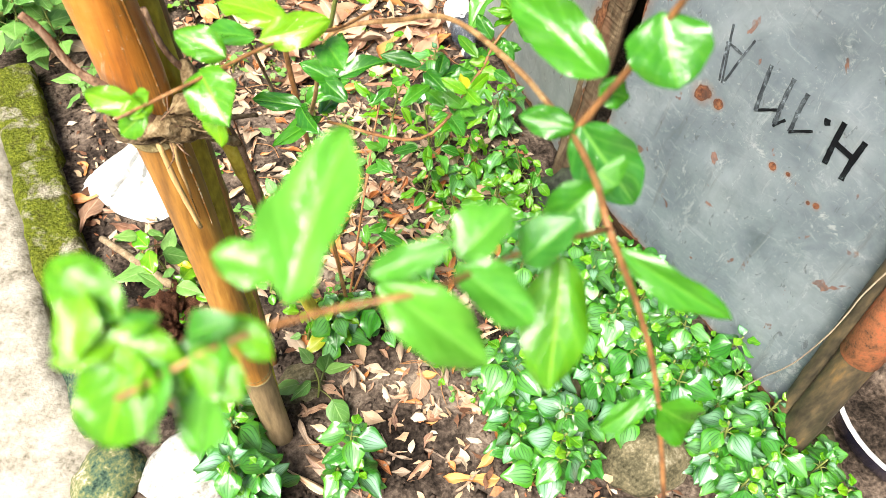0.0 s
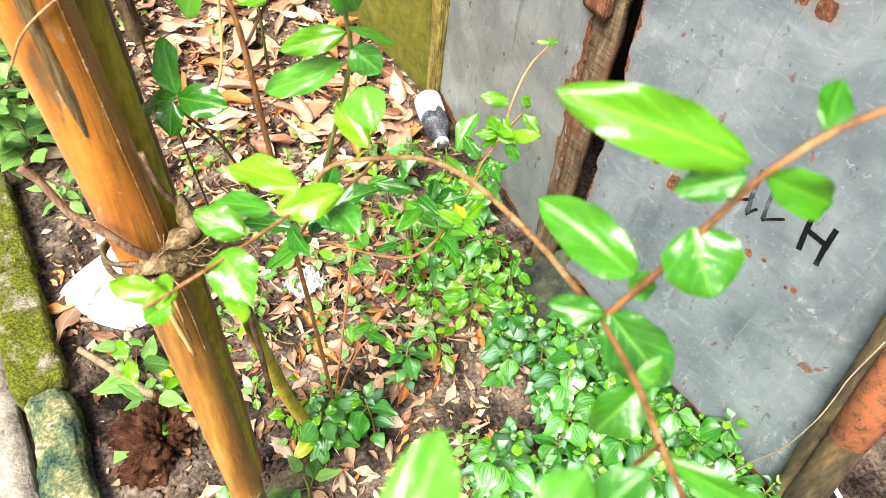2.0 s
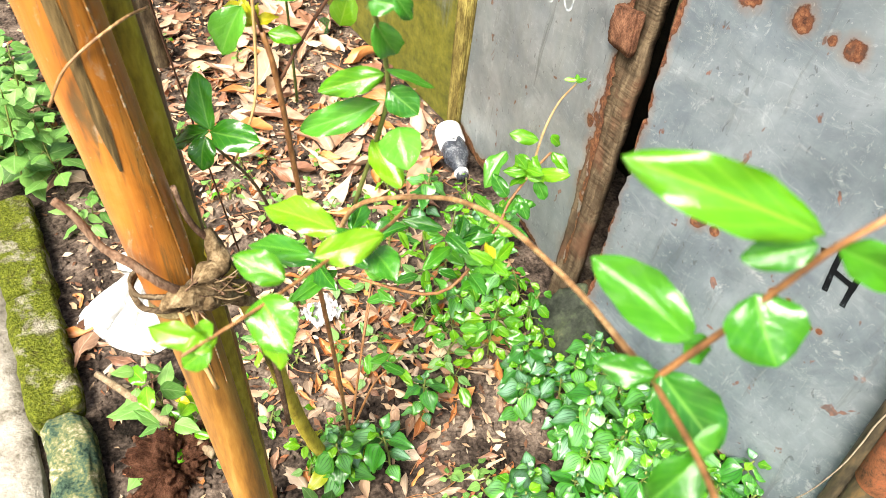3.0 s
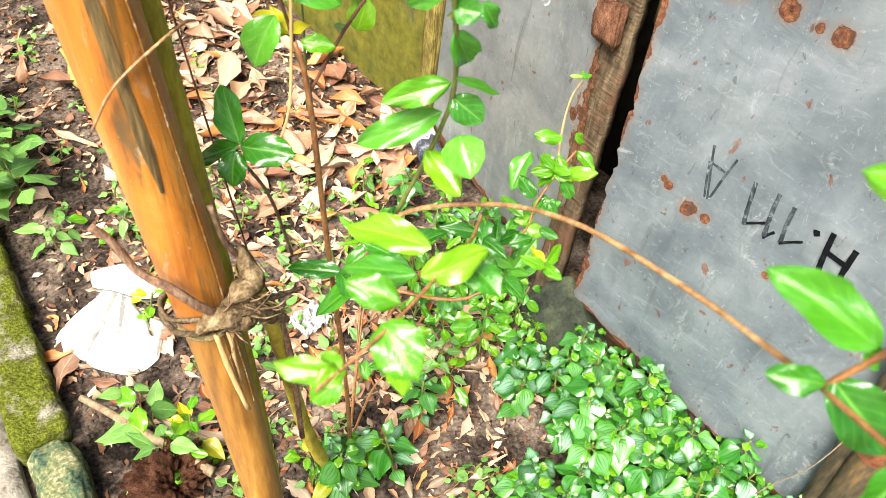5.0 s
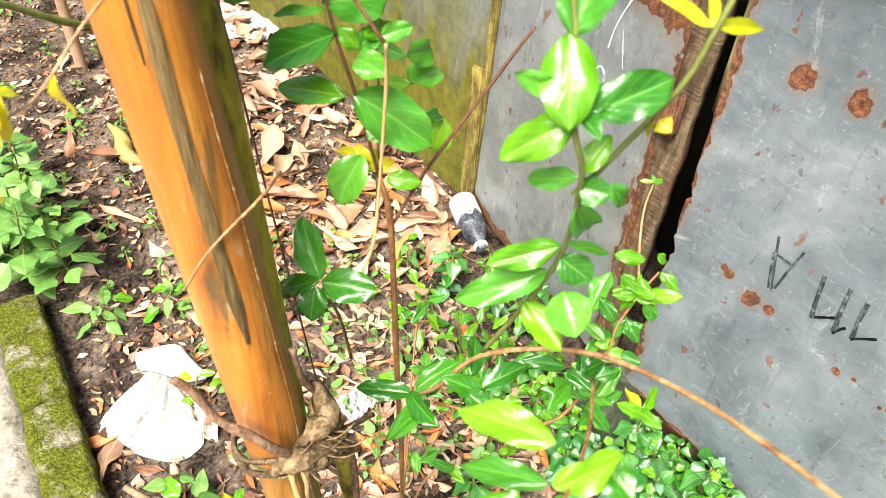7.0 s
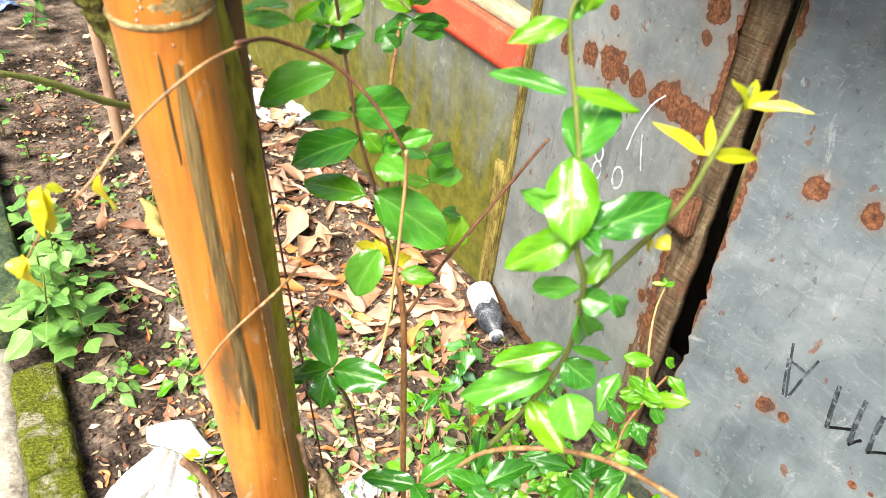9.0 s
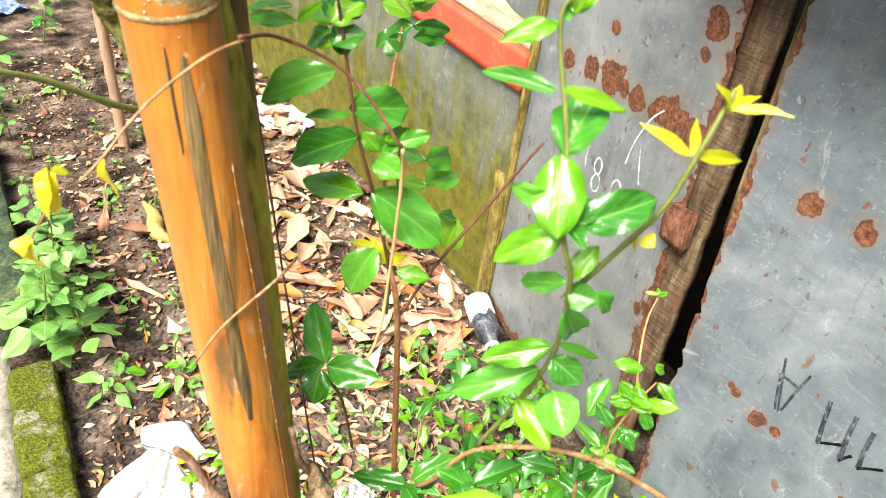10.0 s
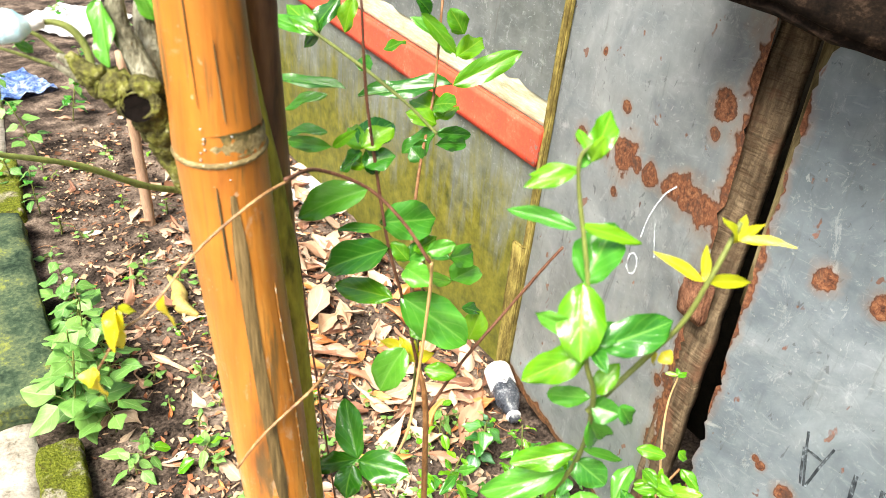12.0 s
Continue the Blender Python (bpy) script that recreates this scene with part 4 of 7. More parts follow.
LEAVES_SHOOT = [(0.16, 0.401, 1.157, 0.146, 0.376, 1.129, 0.023), (0.161, 0.401, 1.157, 0.186, 0.409, 1.182, 0.023), (0.165, 0.383, 1.125, 0.199, 0.368, 1.143, 0.019), (0.16, 0.385, 1.124, 0.129, 0.399, 1.104, 0.017), (0.163, 0.384, 1.127, 0.179, 0.388, 1.134, 0.011), (0.153, 0.395, 1.134, 0.134, 0.401, 1.146, 0.009), (0.161, 0.385, 1.125, 0.156, 0.369, 1.127, 0.008), (0.171, 0.386, 1.086, 0.158, 0.409, 1.076, 0.011), (0.17, 0.384, 1.091, 0.181, 0.382, 1.109, 0.011), (0.175, 0.388, 1.078, 0.181, 0.373, 1.08, 0.014), (0.181, 0.392, 1.06, 0.196, 0.388, 1.033, 0.016), (0.197, 0.407, 1.011, 0.159, 0.427, 0.998, 0.016), (0.196, 0.403, 1.018, 0.226, 0.391, 1.003, 0.006), (0.203, 0.411, 0.997, 0.213, 0.392, 0.984, 0.019)]
LEAVES_SHOOT2 = [(0.2, 0.416, 0.983, 0.151, 0.444, 0.958, 0.019), (0.21, 0.408, 0.965, 0.201, 0.383, 0.953, 0.026), (0.158, 0.409, 1.185, 0.135, 0.438, 1.188, 0.008), (0.16, 0.416, 1.214, 0.146, 0.439, 1.205, 0.007), (0.16, 0.417, 1.215, 0.172, 0.418, 1.223, 0.006), (0.16, 0.409, 1.187, 0.19, 0.392, 1.178, 0.007), (0.183, 0.375, 1.084, 0.192, 0.368, 1.07, 0.01), (0.203, 0.432, 0.94, 0.203, 0.393, 0.929, 0.019)]
LEAVES_SHOOT3 = [(0.163, 0.414, 1.219, 0.187, 0.428, 1.238, 0.012), (0.162, 0.416, 1.223, 0.166, 0.428, 1.231, 0.006), (0.158, 0.417, 1.213, 0.133, 0.424, 1.208, 0.008), (0.163, 0.414, 1.219, 0.161, 0.407, 1.233, 0.007)]
LEAVES_RISE = [(0.156, 0.586, 1.074, 0.114, 0.622, 1.045, 0.019), (0.144, 0.601, 1.117, 0.096, 0.621, 1.096, 0.017), (0.152, 0.592, 1.087, 0.129, 0.622, 1.078, 0.006), (0.162, 0.589, 1.023, 0.133, 0.639, 1.018, 0.015), (0.167, 0.586, 1.026, 0.208, 0.545, 0.992, 0.026), (0.15, 0.593, 1.091, 0.2, 0.587, 1.089, 0.021), (0.142, 0.603, 1.134, 0.161, 0.595, 1.144, 0.013), (0.142, 0.603, 1.134, 0.138, 0.629, 1.132, 0.009), (0.141, 0.605, 1.148, 0.162, 0.602, 1.162, 0.013), (0.141, 0.605, 1.148, 0.144, 0.639, 1.151, 0.011), (0.122, 0.613, 1.148, 0.103, 0.651, 1.141, 0.008), (0.122, 0.613, 1.148, 0.131, 0.598, 1.164, 0.005)]
LEAVES_RISE2 = [(0.168, 0.582, 1.054, 0.172, 0.556, 1.055, 0.014), (0.169, 0.581, 1.061, 0.158, 0.586, 1.076, 0.009), (0.173, 0.58, 1.069, 0.204, 0.593, 1.068, 0.009), (0.181, 0.575, 1.07, 0.2, 0.565, 1.076, 0.009), (0.168, 0.582, 1.061, 0.188, 0.586, 1.068, 0.011), (0.191, 0.575, 1.003, 0.171, 0.573, 0.997, 0.015), (0.173, 0.584, 0.974, 0.147, 0.579, 0.941, 0.02), (0.19, 0.578, 0.95, 0.209, 0.559, 0.951, 0.011)]
LEAVES_RISEY = [(0.183, 0.582, 0.956, 0.176, 0.597, 0.975, 0.012), (0.183, 0.582, 0.956, 0.202, 0.583, 0.961, 0.01), (0.183, 0.583, 0.958, 0.19, 0.599, 0.967, 0.009), (0.178, 0.582, 0.968, 0.168, 0.62, 0.96, 0.009), (0.182, 0.584, 0.957, 0.173, 0.605, 0.951, 0.009)]
LEAVES_THIN = [(0.259, 0.655, 0.994, 0.3, 0.662, 0.987, 0.015), (0.267, 0.658, 0.964, 0.309, 0.67, 0.969, 0.019), (0.259, 0.655, 0.994, 0.259, 0.698, 0.985, 0.009), (0.267, 0.658, 0.964, 0.253, 0.685, 0.958, 0.009), (0.291, 0.653, 0.89, 0.299, 0.646, 0.922, 0.018), (0.281, 0.654, 0.932, 0.313, 0.657, 0.916, 0.009), (0.285, 0.66, 0.894, 0.29, 0.685, 0.866, 0.009)]
LEAVES_BACK = [(0.274, 0.713, 1.093, 0.315, 0.714, 1.082, 0.01), (0.274, 0.713, 1.093, 0.245, 0.729, 1.073, 0.013), (0.264, 0.711, 1.087, 0.256, 0.723, 1.067, 0.01), (0.276, 0.718, 1.098, 0.253, 0.729, 1.113, 0.014), (0.279, 0.72, 1.102, 0.312, 0.736, 1.108, 0.011)]
LEAVES_BACK2 = [(0.3, 0.733, 1.128, 0.228, 0.784, 1.114, 0.017), (0.3, 0.733, 1.128, 0.355, 0.705, 1.162, 0.016), (0.281, 0.731, 1.112, 0.282, 0.706, 1.125, 0.016), (0.285, 0.72, 1.105, 0.273, 0.768, 1.108, 0.018), (0.306, 0.738, 1.152, 0.353, 0.761, 1.162, 0.015), (0.302, 0.742, 1.154, 0.271, 0.758, 1.188, 0.013), (0.269, 0.706, 1.085, 0.307, 0.707, 1.079, 0.011), (0.253, 0.703, 1.073, 0.246, 0.712, 1.083, 0.012), (0.313, 0.741, 1.171, 0.298, 0.741, 1.193, 0.014)]
LEAVES_GOLD = [(0.219, 0.372, 1.158, 0.199, 0.392, 1.171, 0.006), (0.219, 0.372, 1.158, 0.235, 0.387, 1.169, 0.005), (0.219, 0.372, 1.158, 0.253, 0.364, 1.153, 0.007), (0.232, 0.369, 1.181, 0.221, 0.372, 1.196, 0.005), (0.232, 0.369, 1.181, 0.245, 0.377, 1.191, 0.005), (0.232, 0.369, 1.181, 0.245, 0.346, 1.189, 0.006), (0.231, 0.37, 1.179, 0.256, 0.371, 1.186, 0.005), (0.21, 0.378, 1.11, 0.21, 0.37, 1.108, 0.009), (0.209, 0.38, 1.107, 0.215, 0.387, 1.093, 0.007)]
LEAVES_LOW = [(0.118, 0.321, 0.988, 0.094, 0.37, 0.98, 0.018), (0.095, 0.301, 0.999, 0.128, 0.288, 1.008, 0.016), (0.094, 0.303, 0.999, 0.072, 0.341, 0.985, 0.012), (0.074, 0.289, 1.004, 0.057, 0.309, 1.013, 0.015), (0.059, 0.283, 1.006, 0.057, 0.255, 1.001, 0.022), (0.062, 0.272, 1.0, 0.054, 0.259, 0.98, 0.011), (0.13, 0.302, 0.983, 0.129, 0.28, 0.987, 0.016)]
LEAVES_LOWY = [(0.03, 0.272, 1.006, 0.007, 0.287, 1.01, 0.012), (0.03, 0.27, 1.004, 0.015, 0.272, 0.996, 0.012), (0.031, 0.272, 1.006, 0.029, 0.285, 1.007, 0.009), (0.034, 0.273, 1.004, 0.02, 0.272, 1.007, 0.009)]
LEAVES_REACH = [(0.167, 0.119, 1.142, 0.125, 0.158, 1.157, 0.017), (0.167, 0.118, 1.138, 0.153, 0.131, 1.129, 0.01), (0.165, 0.126, 1.111, 0.16, 0.107, 1.098, 0.023), (0.168, 0.115, 1.14, 0.193, 0.098, 1.129, 0.012), (0.175, 0.109, 1.159, 0.191, 0.117, 1.164, 0.009)]
LEAVES_REACH2 = [(0.16, 0.136, 1.08, 0.142, 0.171, 1.096, 0.018), (0.158, 0.14, 1.052, 0.142, 0.154, 1.053, 0.011), (0.159, 0.139, 1.056, 0.165, 0.109, 1.036, 0.022), (0.161, 0.138, 1.073, 0.173, 0.131, 1.068, 0.01), (0.16, 0.136, 1.08, 0.159, 0.15, 1.084, 0.009)]
LEAVES_DROP = [(0.135, 0.105, 1.07, 0.118, 0.102, 1.056, 0.016), (0.126, 0.081, 1.069, 0.148, 0.048, 1.056, 0.01)]
LEAVES_DROP2 = [(0.144, 0.053, 0.993, 0.164, 0.037, 0.976, 0.017), (0.14, 0.056, 0.999, 0.122, 0.054, 0.988, 0.009), (0.142, 0.111, 1.066, 0.145, 0.104, 1.064, 0.017)]
LEAVES_NEAR = [(0.021, 0.077, 1.125, 0.045, 0.097, 1.144, 0.02), (0.024, 0.082, 1.127, 0.013, 0.091, 1.13, 0.01), (0.039, 0.077, 1.122, 0.055, 0.071, 1.129, 0.007), (0.041, 0.075, 1.121, 0.0565, 0.052, 1.1065, 0.015), (0.062, 0.077, 1.112, 0.076, 0.081, 1.12, 0.012), (0.06, 0.075, 1.114, 0.07, 0.057, 1.106, 0.011), (0.08, 0.075, 1.101, 0.09, 0.074, 1.114, 0.011), (0.095, 0.077, 1.091, 0.08, 0.052, 1.069, 0.017)]
LEAVES_NEAR2 = [(-0.011, 0.096, 1.134, -0.008, 0.087, 1.129, 0.008), (-0.01, 0.091, 1.132, -0.017, 0.081, 1.13, 0.008), (-0.01, 0.084, 1.128, -0.001, 0.07, 1.121, 0.012), (-0.002, 0.076, 1.125, -0.013, 0.069, 1.113, 0.011), (0.003, 0.076, 1.125, 0.007, 0.063, 1.125, 0.008), (-0.005, 0.079, 1.126, -0.014, 0.076, 1.117, 0.01), (0.011, 0.078, 1.127, 0.014, 0.068, 1.123, 0.006), (-0.006, 0.085, 1.129, -0.015, 0.103, 1.132, 0.011), (-0.006, 0.081, 1.126, -0.019, 0.07, 1.116, 0.015), (0.009, 0.076, 1.126, -0.006, 0.065, 1.109, 0.014), (-0.007, 0.082, 1.127, 0.0, 0.085, 1.128, 0.006), (-0.007, 0.082, 1.127, -0.019, 0.083, 1.129, 0.006), (0.003, 0.078, 1.126, 0.01, 0.074, 1.133, 0.006)]
LEAVES_SPRIG = [(0.129, 0.578, 0.874, 0.138, 0.62, 0.905, 0.019), (0.128, 0.578, 0.873, 0.103, 0.615, 0.843, 0.014), (0.13, 0.577, 0.874, 0.158, 0.54, 0.876, 0.021), (0.125, 0.577, 0.87, 0.112, 0.565, 0.845, 0.018)]


def hang(rows, kinds, roll=0.3, wide=1.1, on=None, face=FACE):
    for row in rows:
        set_leaf(on or shrub, random.choice(kinds), row[0:3], row[3:6], row[6] * wide, face, roll=random.uniform(-roll, roll))


# each spray turns its leaves to the open sky over the path
OVER, REACHING, LOWER = Vector((-0.49, -0.56, 0.66)), Vector((-0.57, -0.44, 0.69)), Vector((-0.38, -0.50, 0.77))
UPPER, CLOSE = Vector((-0.42, -0.60, 0.66)), Vector((-0.36, -0.20, 0.88))
hang(LEAVES_SHOOT, MID + BRIGHT, 0.3, on=limbs["shoot"], face=OVER)
hang(LEAVES_SHOOT2, MID + BRIGHT[:1], 0.3, on=limbs["shoot"], face=OVER)
hang(LEAVES_SHOOT3, BRIGHT, on=limbs["shoot"], face=OVER)
hang(LEAVES_RISE + LEAVES_RISE2, MID + BRIGHT[:2], 0.35, wide=1.4, on=limbs["rise"], face=UPPER)
hang(LEAVES_RISEY, YELLOW, on=limbs["rise"])
hang(LEAVES_GOLD, YELLOW, on=limbs["gold"])
hang(LEAVES_THIN + LEAVES_BACK, MID + BRIGHT[:2], 0.45, wide=1.5, face=UPPER)
hang(LEAVES_BACK2, MID + BRIGHT[:2], 0.45, wide=1.4, on=limbs["back"], face=UPPER)
hang(LEAVES_LOW, GLOSSY + BRIGHT, on=limbs["low"], face=LOWER)
hang(LEAVES_LOWY, BRIGHT[:3] + YELLOW[:1], on=limbs["low"], face=LOWER)
hang(LEAVES_REACH[:1], BRIGHT[:2], 0.1, on=limbs["reach"], face=REACHING)
hang(LEAVES_REACH[1:] + LEAVES_REACH2, GLOSSY + MID[:2], 0.2, on=limbs["reach"], face=REACHING)
hang(LEAVES_DROP + LEAVES_DROP2, GLOSSY, 0.2, on=limbs["drop"], face=REACHING)
hang(LEAVES_NEAR[:1], MID[1:2], 0.05, wide=0.84, on=limbs["near"], face=CLOSE)
hang(LEAVES_NEAR[1:4], MID, 0.25, wide=0.95, on=limbs["near"], face=CLOSE)
hang(LEAVES_NEAR[4:] + LEAVES_NEAR2, BRIGHT + MID[:2], 0.25, on=limbs["near"], face=CLOSE)
hang(LEAVES_SPRIG, GLOSSY[:2] + MID[:3], wide=1.3, on=limbs["sprig"])


def tuft(at, n, length, spread, kinds, rise=0.05):
    """A spray of small leaves round one point of the shrub."""
    for k in range(n):
        a = k * 2.4 + random.uniform(-0.3, 0.3)
        d = Vector((math.cos(a), math.sin(a), random.uniform(-0.1, 0.9))).normalized()
        b = Vector(at) + Vector((random.uniform(-1, 1), random.uniform(-1, 1), random.uniform(-1, 1))) * spread
        set_leaf(shrub, random.choice(kinds), b, b + d * length * random.uniform(0.6, 1.1), length * 0.36, roll=random.uniform(-0.4, 0.4))


# ---- weeds with striped leaves ----
def weed(name, label, category, leaves, height, length, width, kinds, seed, group, tiers=3):
    rng = random.Random(seed)
    w = thing(name, label, category, group=group)
    top = Vector((rng.uniform(-0.02, 0.02), rng.uniform(-0.02, 0.02), height))
    mid = Vector((top.x * 0.2, top.y * 0.2, height * 0.5))
    branch(w, [(0, 0, -0.02), mid, top], [0.0022, 0.0016], GREEN_STEM, "stem", sides=6, steps=3)
    for k in range(leaves):
        tier = k / max(1, leaves - 1)
        a = k * 2.39996 + rng.uniform(-0.25, 0.25)
        out = Vector((math.cos(a), math.sin(a), 0))
        p = Vector((0, 0, 0)).lerp(mid, min(1, tier * 2)) if tier < 0.5 else mid.lerp(top, tier * 2 - 1)
        p = p.copy()
        p.z = max(p.z, height * 0.3)
        size = rng.uniform(0.7, 1.15) * (1.0 - 0.4 * tier)
        stalk = p + out * length * (0.62 - 0.5 * tier) * rng.uniform(0.7, 1.2) + Vector((0, 0, length * 0.15))
        tip = stalk + (out + Vector((0, 0, rng.uniform(-0.9, 0.35)))).normalized() * length * size
        held = w
        if tier < 0.8:
            held = branch(w, [p, (p + stalk) / 2 + Vector((0, 0, 0.004)), stalk], [0.0012, 0.0009], GREEN_STEM, "stalk", sides=5, steps=2)
        set_leaf(held, rng.choice(kinds), stalk, tip, width * size, Vector((0, 0, 1)) + out * 0.3, rng.uniform(-0.5, 0.5))
    return w


def rosette_weed(height, size, seed, group):
    """A low weed in crossed pairs: drooping striped leaves in tiers and a few small fresh ones on top."""
    rng = random.Random(seed)
    w = thing("striped_weed", "low weed with pointed green leaves striped in silver", "weed", group=group)
    lean = Vector((rng.uniform(-0.02, 0.02), rng.uniform(-0.02, 0.02), height))
    branch(w, [(0, 0, -0.02), lean * 0.5 + Vector((rng.uniform(-0.006, 0.006), 0, 0)), lean], [0.0021, 0.0016], GREEN_STEM, "stem", sides=6, steps=3)
    turn = rng.uniform(0, 6.28)
    for level, count, long, kinds, dip in ((0.2, 3, 0.9, STRIPED, -0.2), (0.48, 3, 0.95, STRIPED, -0.45), (0.78, 4, 1.0, STRIPED, -0.55), (0.98, 3, 0.45, STRIPED[:2] + BRIGHT[:2], 0.5)):
        turn += 0.8
        p = lean * level
        for k in range(count):
            ang = turn + 6.283 * k / count + rng.uniform(-0.3, 0.3)
            out = Vector((math.cos(ang), math.sin(ang), 0))
            s = size * long * rng.uniform(0.75, 1.15)
            base = p + out * s * 0.3 + Vector((0, 0, s * 0.12))
            tip = base + (out + Vector((0, 0, dip + rng.uniform(-0.6, 0.6)))).normalized() * s
            held = w
            if level < 0.9:
                held = branch(w, [p, p.lerp(base, 0.5) + Vector((0, 0, 0.002)), base], [0.0011, 0.0009], GREEN_STEM, "stalk", sides=5, steps=2)
            set_leaf(held, rng.choice(kinds), base, tip, s * rng.uniform(0.8, 0.95), Vector((0, 0, 1)) + out * 0.4, rng.uniform(-0.35, 0.35))
    return w


def scatter(models, places, size=(0.8, 1.2)):
    """Copies of the models at the places; the models themselves take the first ones."""
    for k, (x, y) in enumerate(places):
        z = ground_height(x, y)
        m = pose(x, y, z, random.uniform(-9, 9), random.uniform(-9, 9), random.uniform(0, 360))
        model = models[k % len(models)]
        if k < len(models):
            model.matrix_basis = m
        else:
            c = copy_thing(model, m)
            s = random.uniform(*size)
            c.scale = (s, s, s)


def patch(cx, cy, rx, ry, n, turn=0.0, gap=0.028, taken=None):
    """Loose places over an oval patch, not closer than gap."""
    out, tries = [], 0
    taken = taken if taken is not None else []
    while len(out) < n and tries < n * 40:
        tries += 1
        r, a = math.sqrt(random.random()), random.uniform(0, 2 * math.pi)
        x, y = rx * r * math.cos(a), ry * r * math.sin(a)
        x, y = cx + x * math.cos(turn) - y * math.sin(turn), cy + x * math.sin(turn) + y * math.cos(turn)
        if x > fence_x(y) + 0.01 or math.hypot(x - 0.09, y - 0.53) < 0.05 or math.hypot(x - 0.08, y - 1.2) < 0.13 or math.hypot(x - 0.62, y - 0.18) < 0.085:
            continue
        if all((x - p) ** 2 + (y - q) ** 2 > gap * gap for p, q in taken):
            taken.append((x, y))
            out.append((x, y))
    return out


taken = []
beds = patch(0.735, 0.34, 0.12, 0.25, 66, -0.05, 0.031, taken) + patch(0.66, 0.60, 0.05, 0.06, 4, 0, 0.04, taken) + [(0.80, 0.13), (0.815, 0.105), (0.79, 0.16), (0.805, 0.075), (0.86, 0.035), (0.90, 0.05), (0.87, 0.02), (0.83, 0.0), (0.80, -0.04)] + patch(0.80, 0.12, 0.09, 0.13, 14, 0, 0.034, taken)
beds += patch(0.49, 0.33, 0.075, 0.15, 16, -0.5, 0.032, taken) + [(0.17, 0.42), (0.185, 0.405), (0.15, 0.40), (0.29, 0.69), (0.27, 0.67), (0.72, 0.09), (0.70, 0.05)] + patch(0.76, 0.95, 0.10, 0.20, 5, 0, 0.07, taken)
beds += patch(0.36, 0.64, 0.10, 0.10, 4, 0, 0.07, taken) + patch(0.035, 0.50, 0.04, 0.08, 8, 0, 0.034, taken)
striped = [rosette_weed(0.05 + 0.014 * k, 0.039 + 0.003 * (k % 3), 40 + k, "striped weeds by the sheet") for k in range(8)]
scatter(striped, beds, (0.75, 1.2))

seedlings = [weed("seedling", "tiny pale green seedling on bare soil", "seedling", 4 + k % 3, 0.02 + 0.006 * k, 0.022, 0.016, WEED + BRIGHT[:1], 70 + k, "seedlings in the soil") for k in range(5)]
spots = patch(0.44, 0.49, 0.06, 0.07, 8, 0, 0.03, taken) + patch(0.45, 1.15, 0.35, 0.38, 52, 0, 0.05, taken) + patch(0.35, 1.8, 0.35, 0.5, 26, 0, 0.07, taken) + patch(0.3, 0.85, 0.25, 0.2, 14, 0, 0.05, taken) + patch(0.25, 2.7, 0.4, 0.5, 20, 0, 0.08, taken)
scatter(seedlings, spots, (0.7, 1.5))

taller = [weed("leafy_weed", "leafy weed with soft pale green heart-shaped leaves", "weed", 14 + k, 0.16 + 0.03 * k, 0.070, 0.058, WEED, 90 + k, "leafy weeds along the kerb") for k in range(3)]
scatter(taller, [(0.01, 1.72), (0.05, 1.62), (0.03, 1.88), (0.06, 2.02), (0.085, 1.80), (-0.03, 1.67), (0.04, 2.14), (0.0, 1.80)], (0.85, 1.15))
lone = [weed("leafy_weed", "small leafy weed with pointed bright leaves", "weed", 6 + k, 0.08, 0.07, 0.046, WEED + BRIGHT[:2], 110 + k, "single weeds by the bamboo") for k in range(3)]
scatter(lone, [(0.185, 0.56), (0.05, 0.93), (0.04, 0.86), (0.02, 0.99), (0.20, 1.43), (0.08, 1.50), (0.06, 1.47)], (0.7, 1.0))
fresh = [weed("leafy_weed", "small weed with yellow-green young leaves by the pole", "weed", 7, 0.06 + 0.015 * k, 0.046, 0.026, BRIGHT[:3] + YELLOW[:2], 210 + k, "fresh weeds by the bamboo") for k in range(2)]
scatter(fresh, [(0.055, 0.83), (0.275, 0.66), (0.235, 0.72), (0.10, 0.88), (0.152, 1.185)], (0.8, 1.1))
lime = [weed("leafy_weed", "bushy weed with many small lime-green leaves", "weed", 12 + k, 0.09 + 0.02 * k, 0.044, 0.027, BRIGHT[:3] + MID[:2], 230 + k, "lime weeds by the fence") for k in range(3)]
scatter(lime, patch(0.70, 0.78, 0.09, 0.13, 9, 0, 0.055, taken) + patch(0.60, 0.97, 0.12, 0.12, 6, 0, 0.07, taken), (0.8, 1.25))
under = [weed("leafy_weed", "small bright weed among fallen leaves", "weed", 7 + k % 3, 0.05 + 0.012 * k, 0.040, 0.023, WEED[:4] + BRIGHT[:4], 170 + k, "bright weeds under the shrub") for k in range(5)]
scatter(under, patch(0.42, 0.95, 0.24, 0.22, 15, 0, 0.06, taken) + patch(0.60, 0.80, 0.16, 0.14, 7, 0, 0.06, taken) + patch(0.62, 1.25, 0.2, 0.15, 8, 0, 0.06, taken), (0.6, 1.2))
bushy = [weed("leafy_weed", "bushy weed with long narrow green leaves by the fence", "weed", 13, 0.14 + 0.03 * k, 0.048, 0.022, BRIGHT[:4] + MID[:2], 130 + k, "bushy weeds by the fence") for k in range(3)]
scatter(bushy, [(0.72, 1.0), (0.80, 0.97), (0.64, 0.94), (0.83, 1.08), (0.60, 1.06)], (0.8, 1.1))

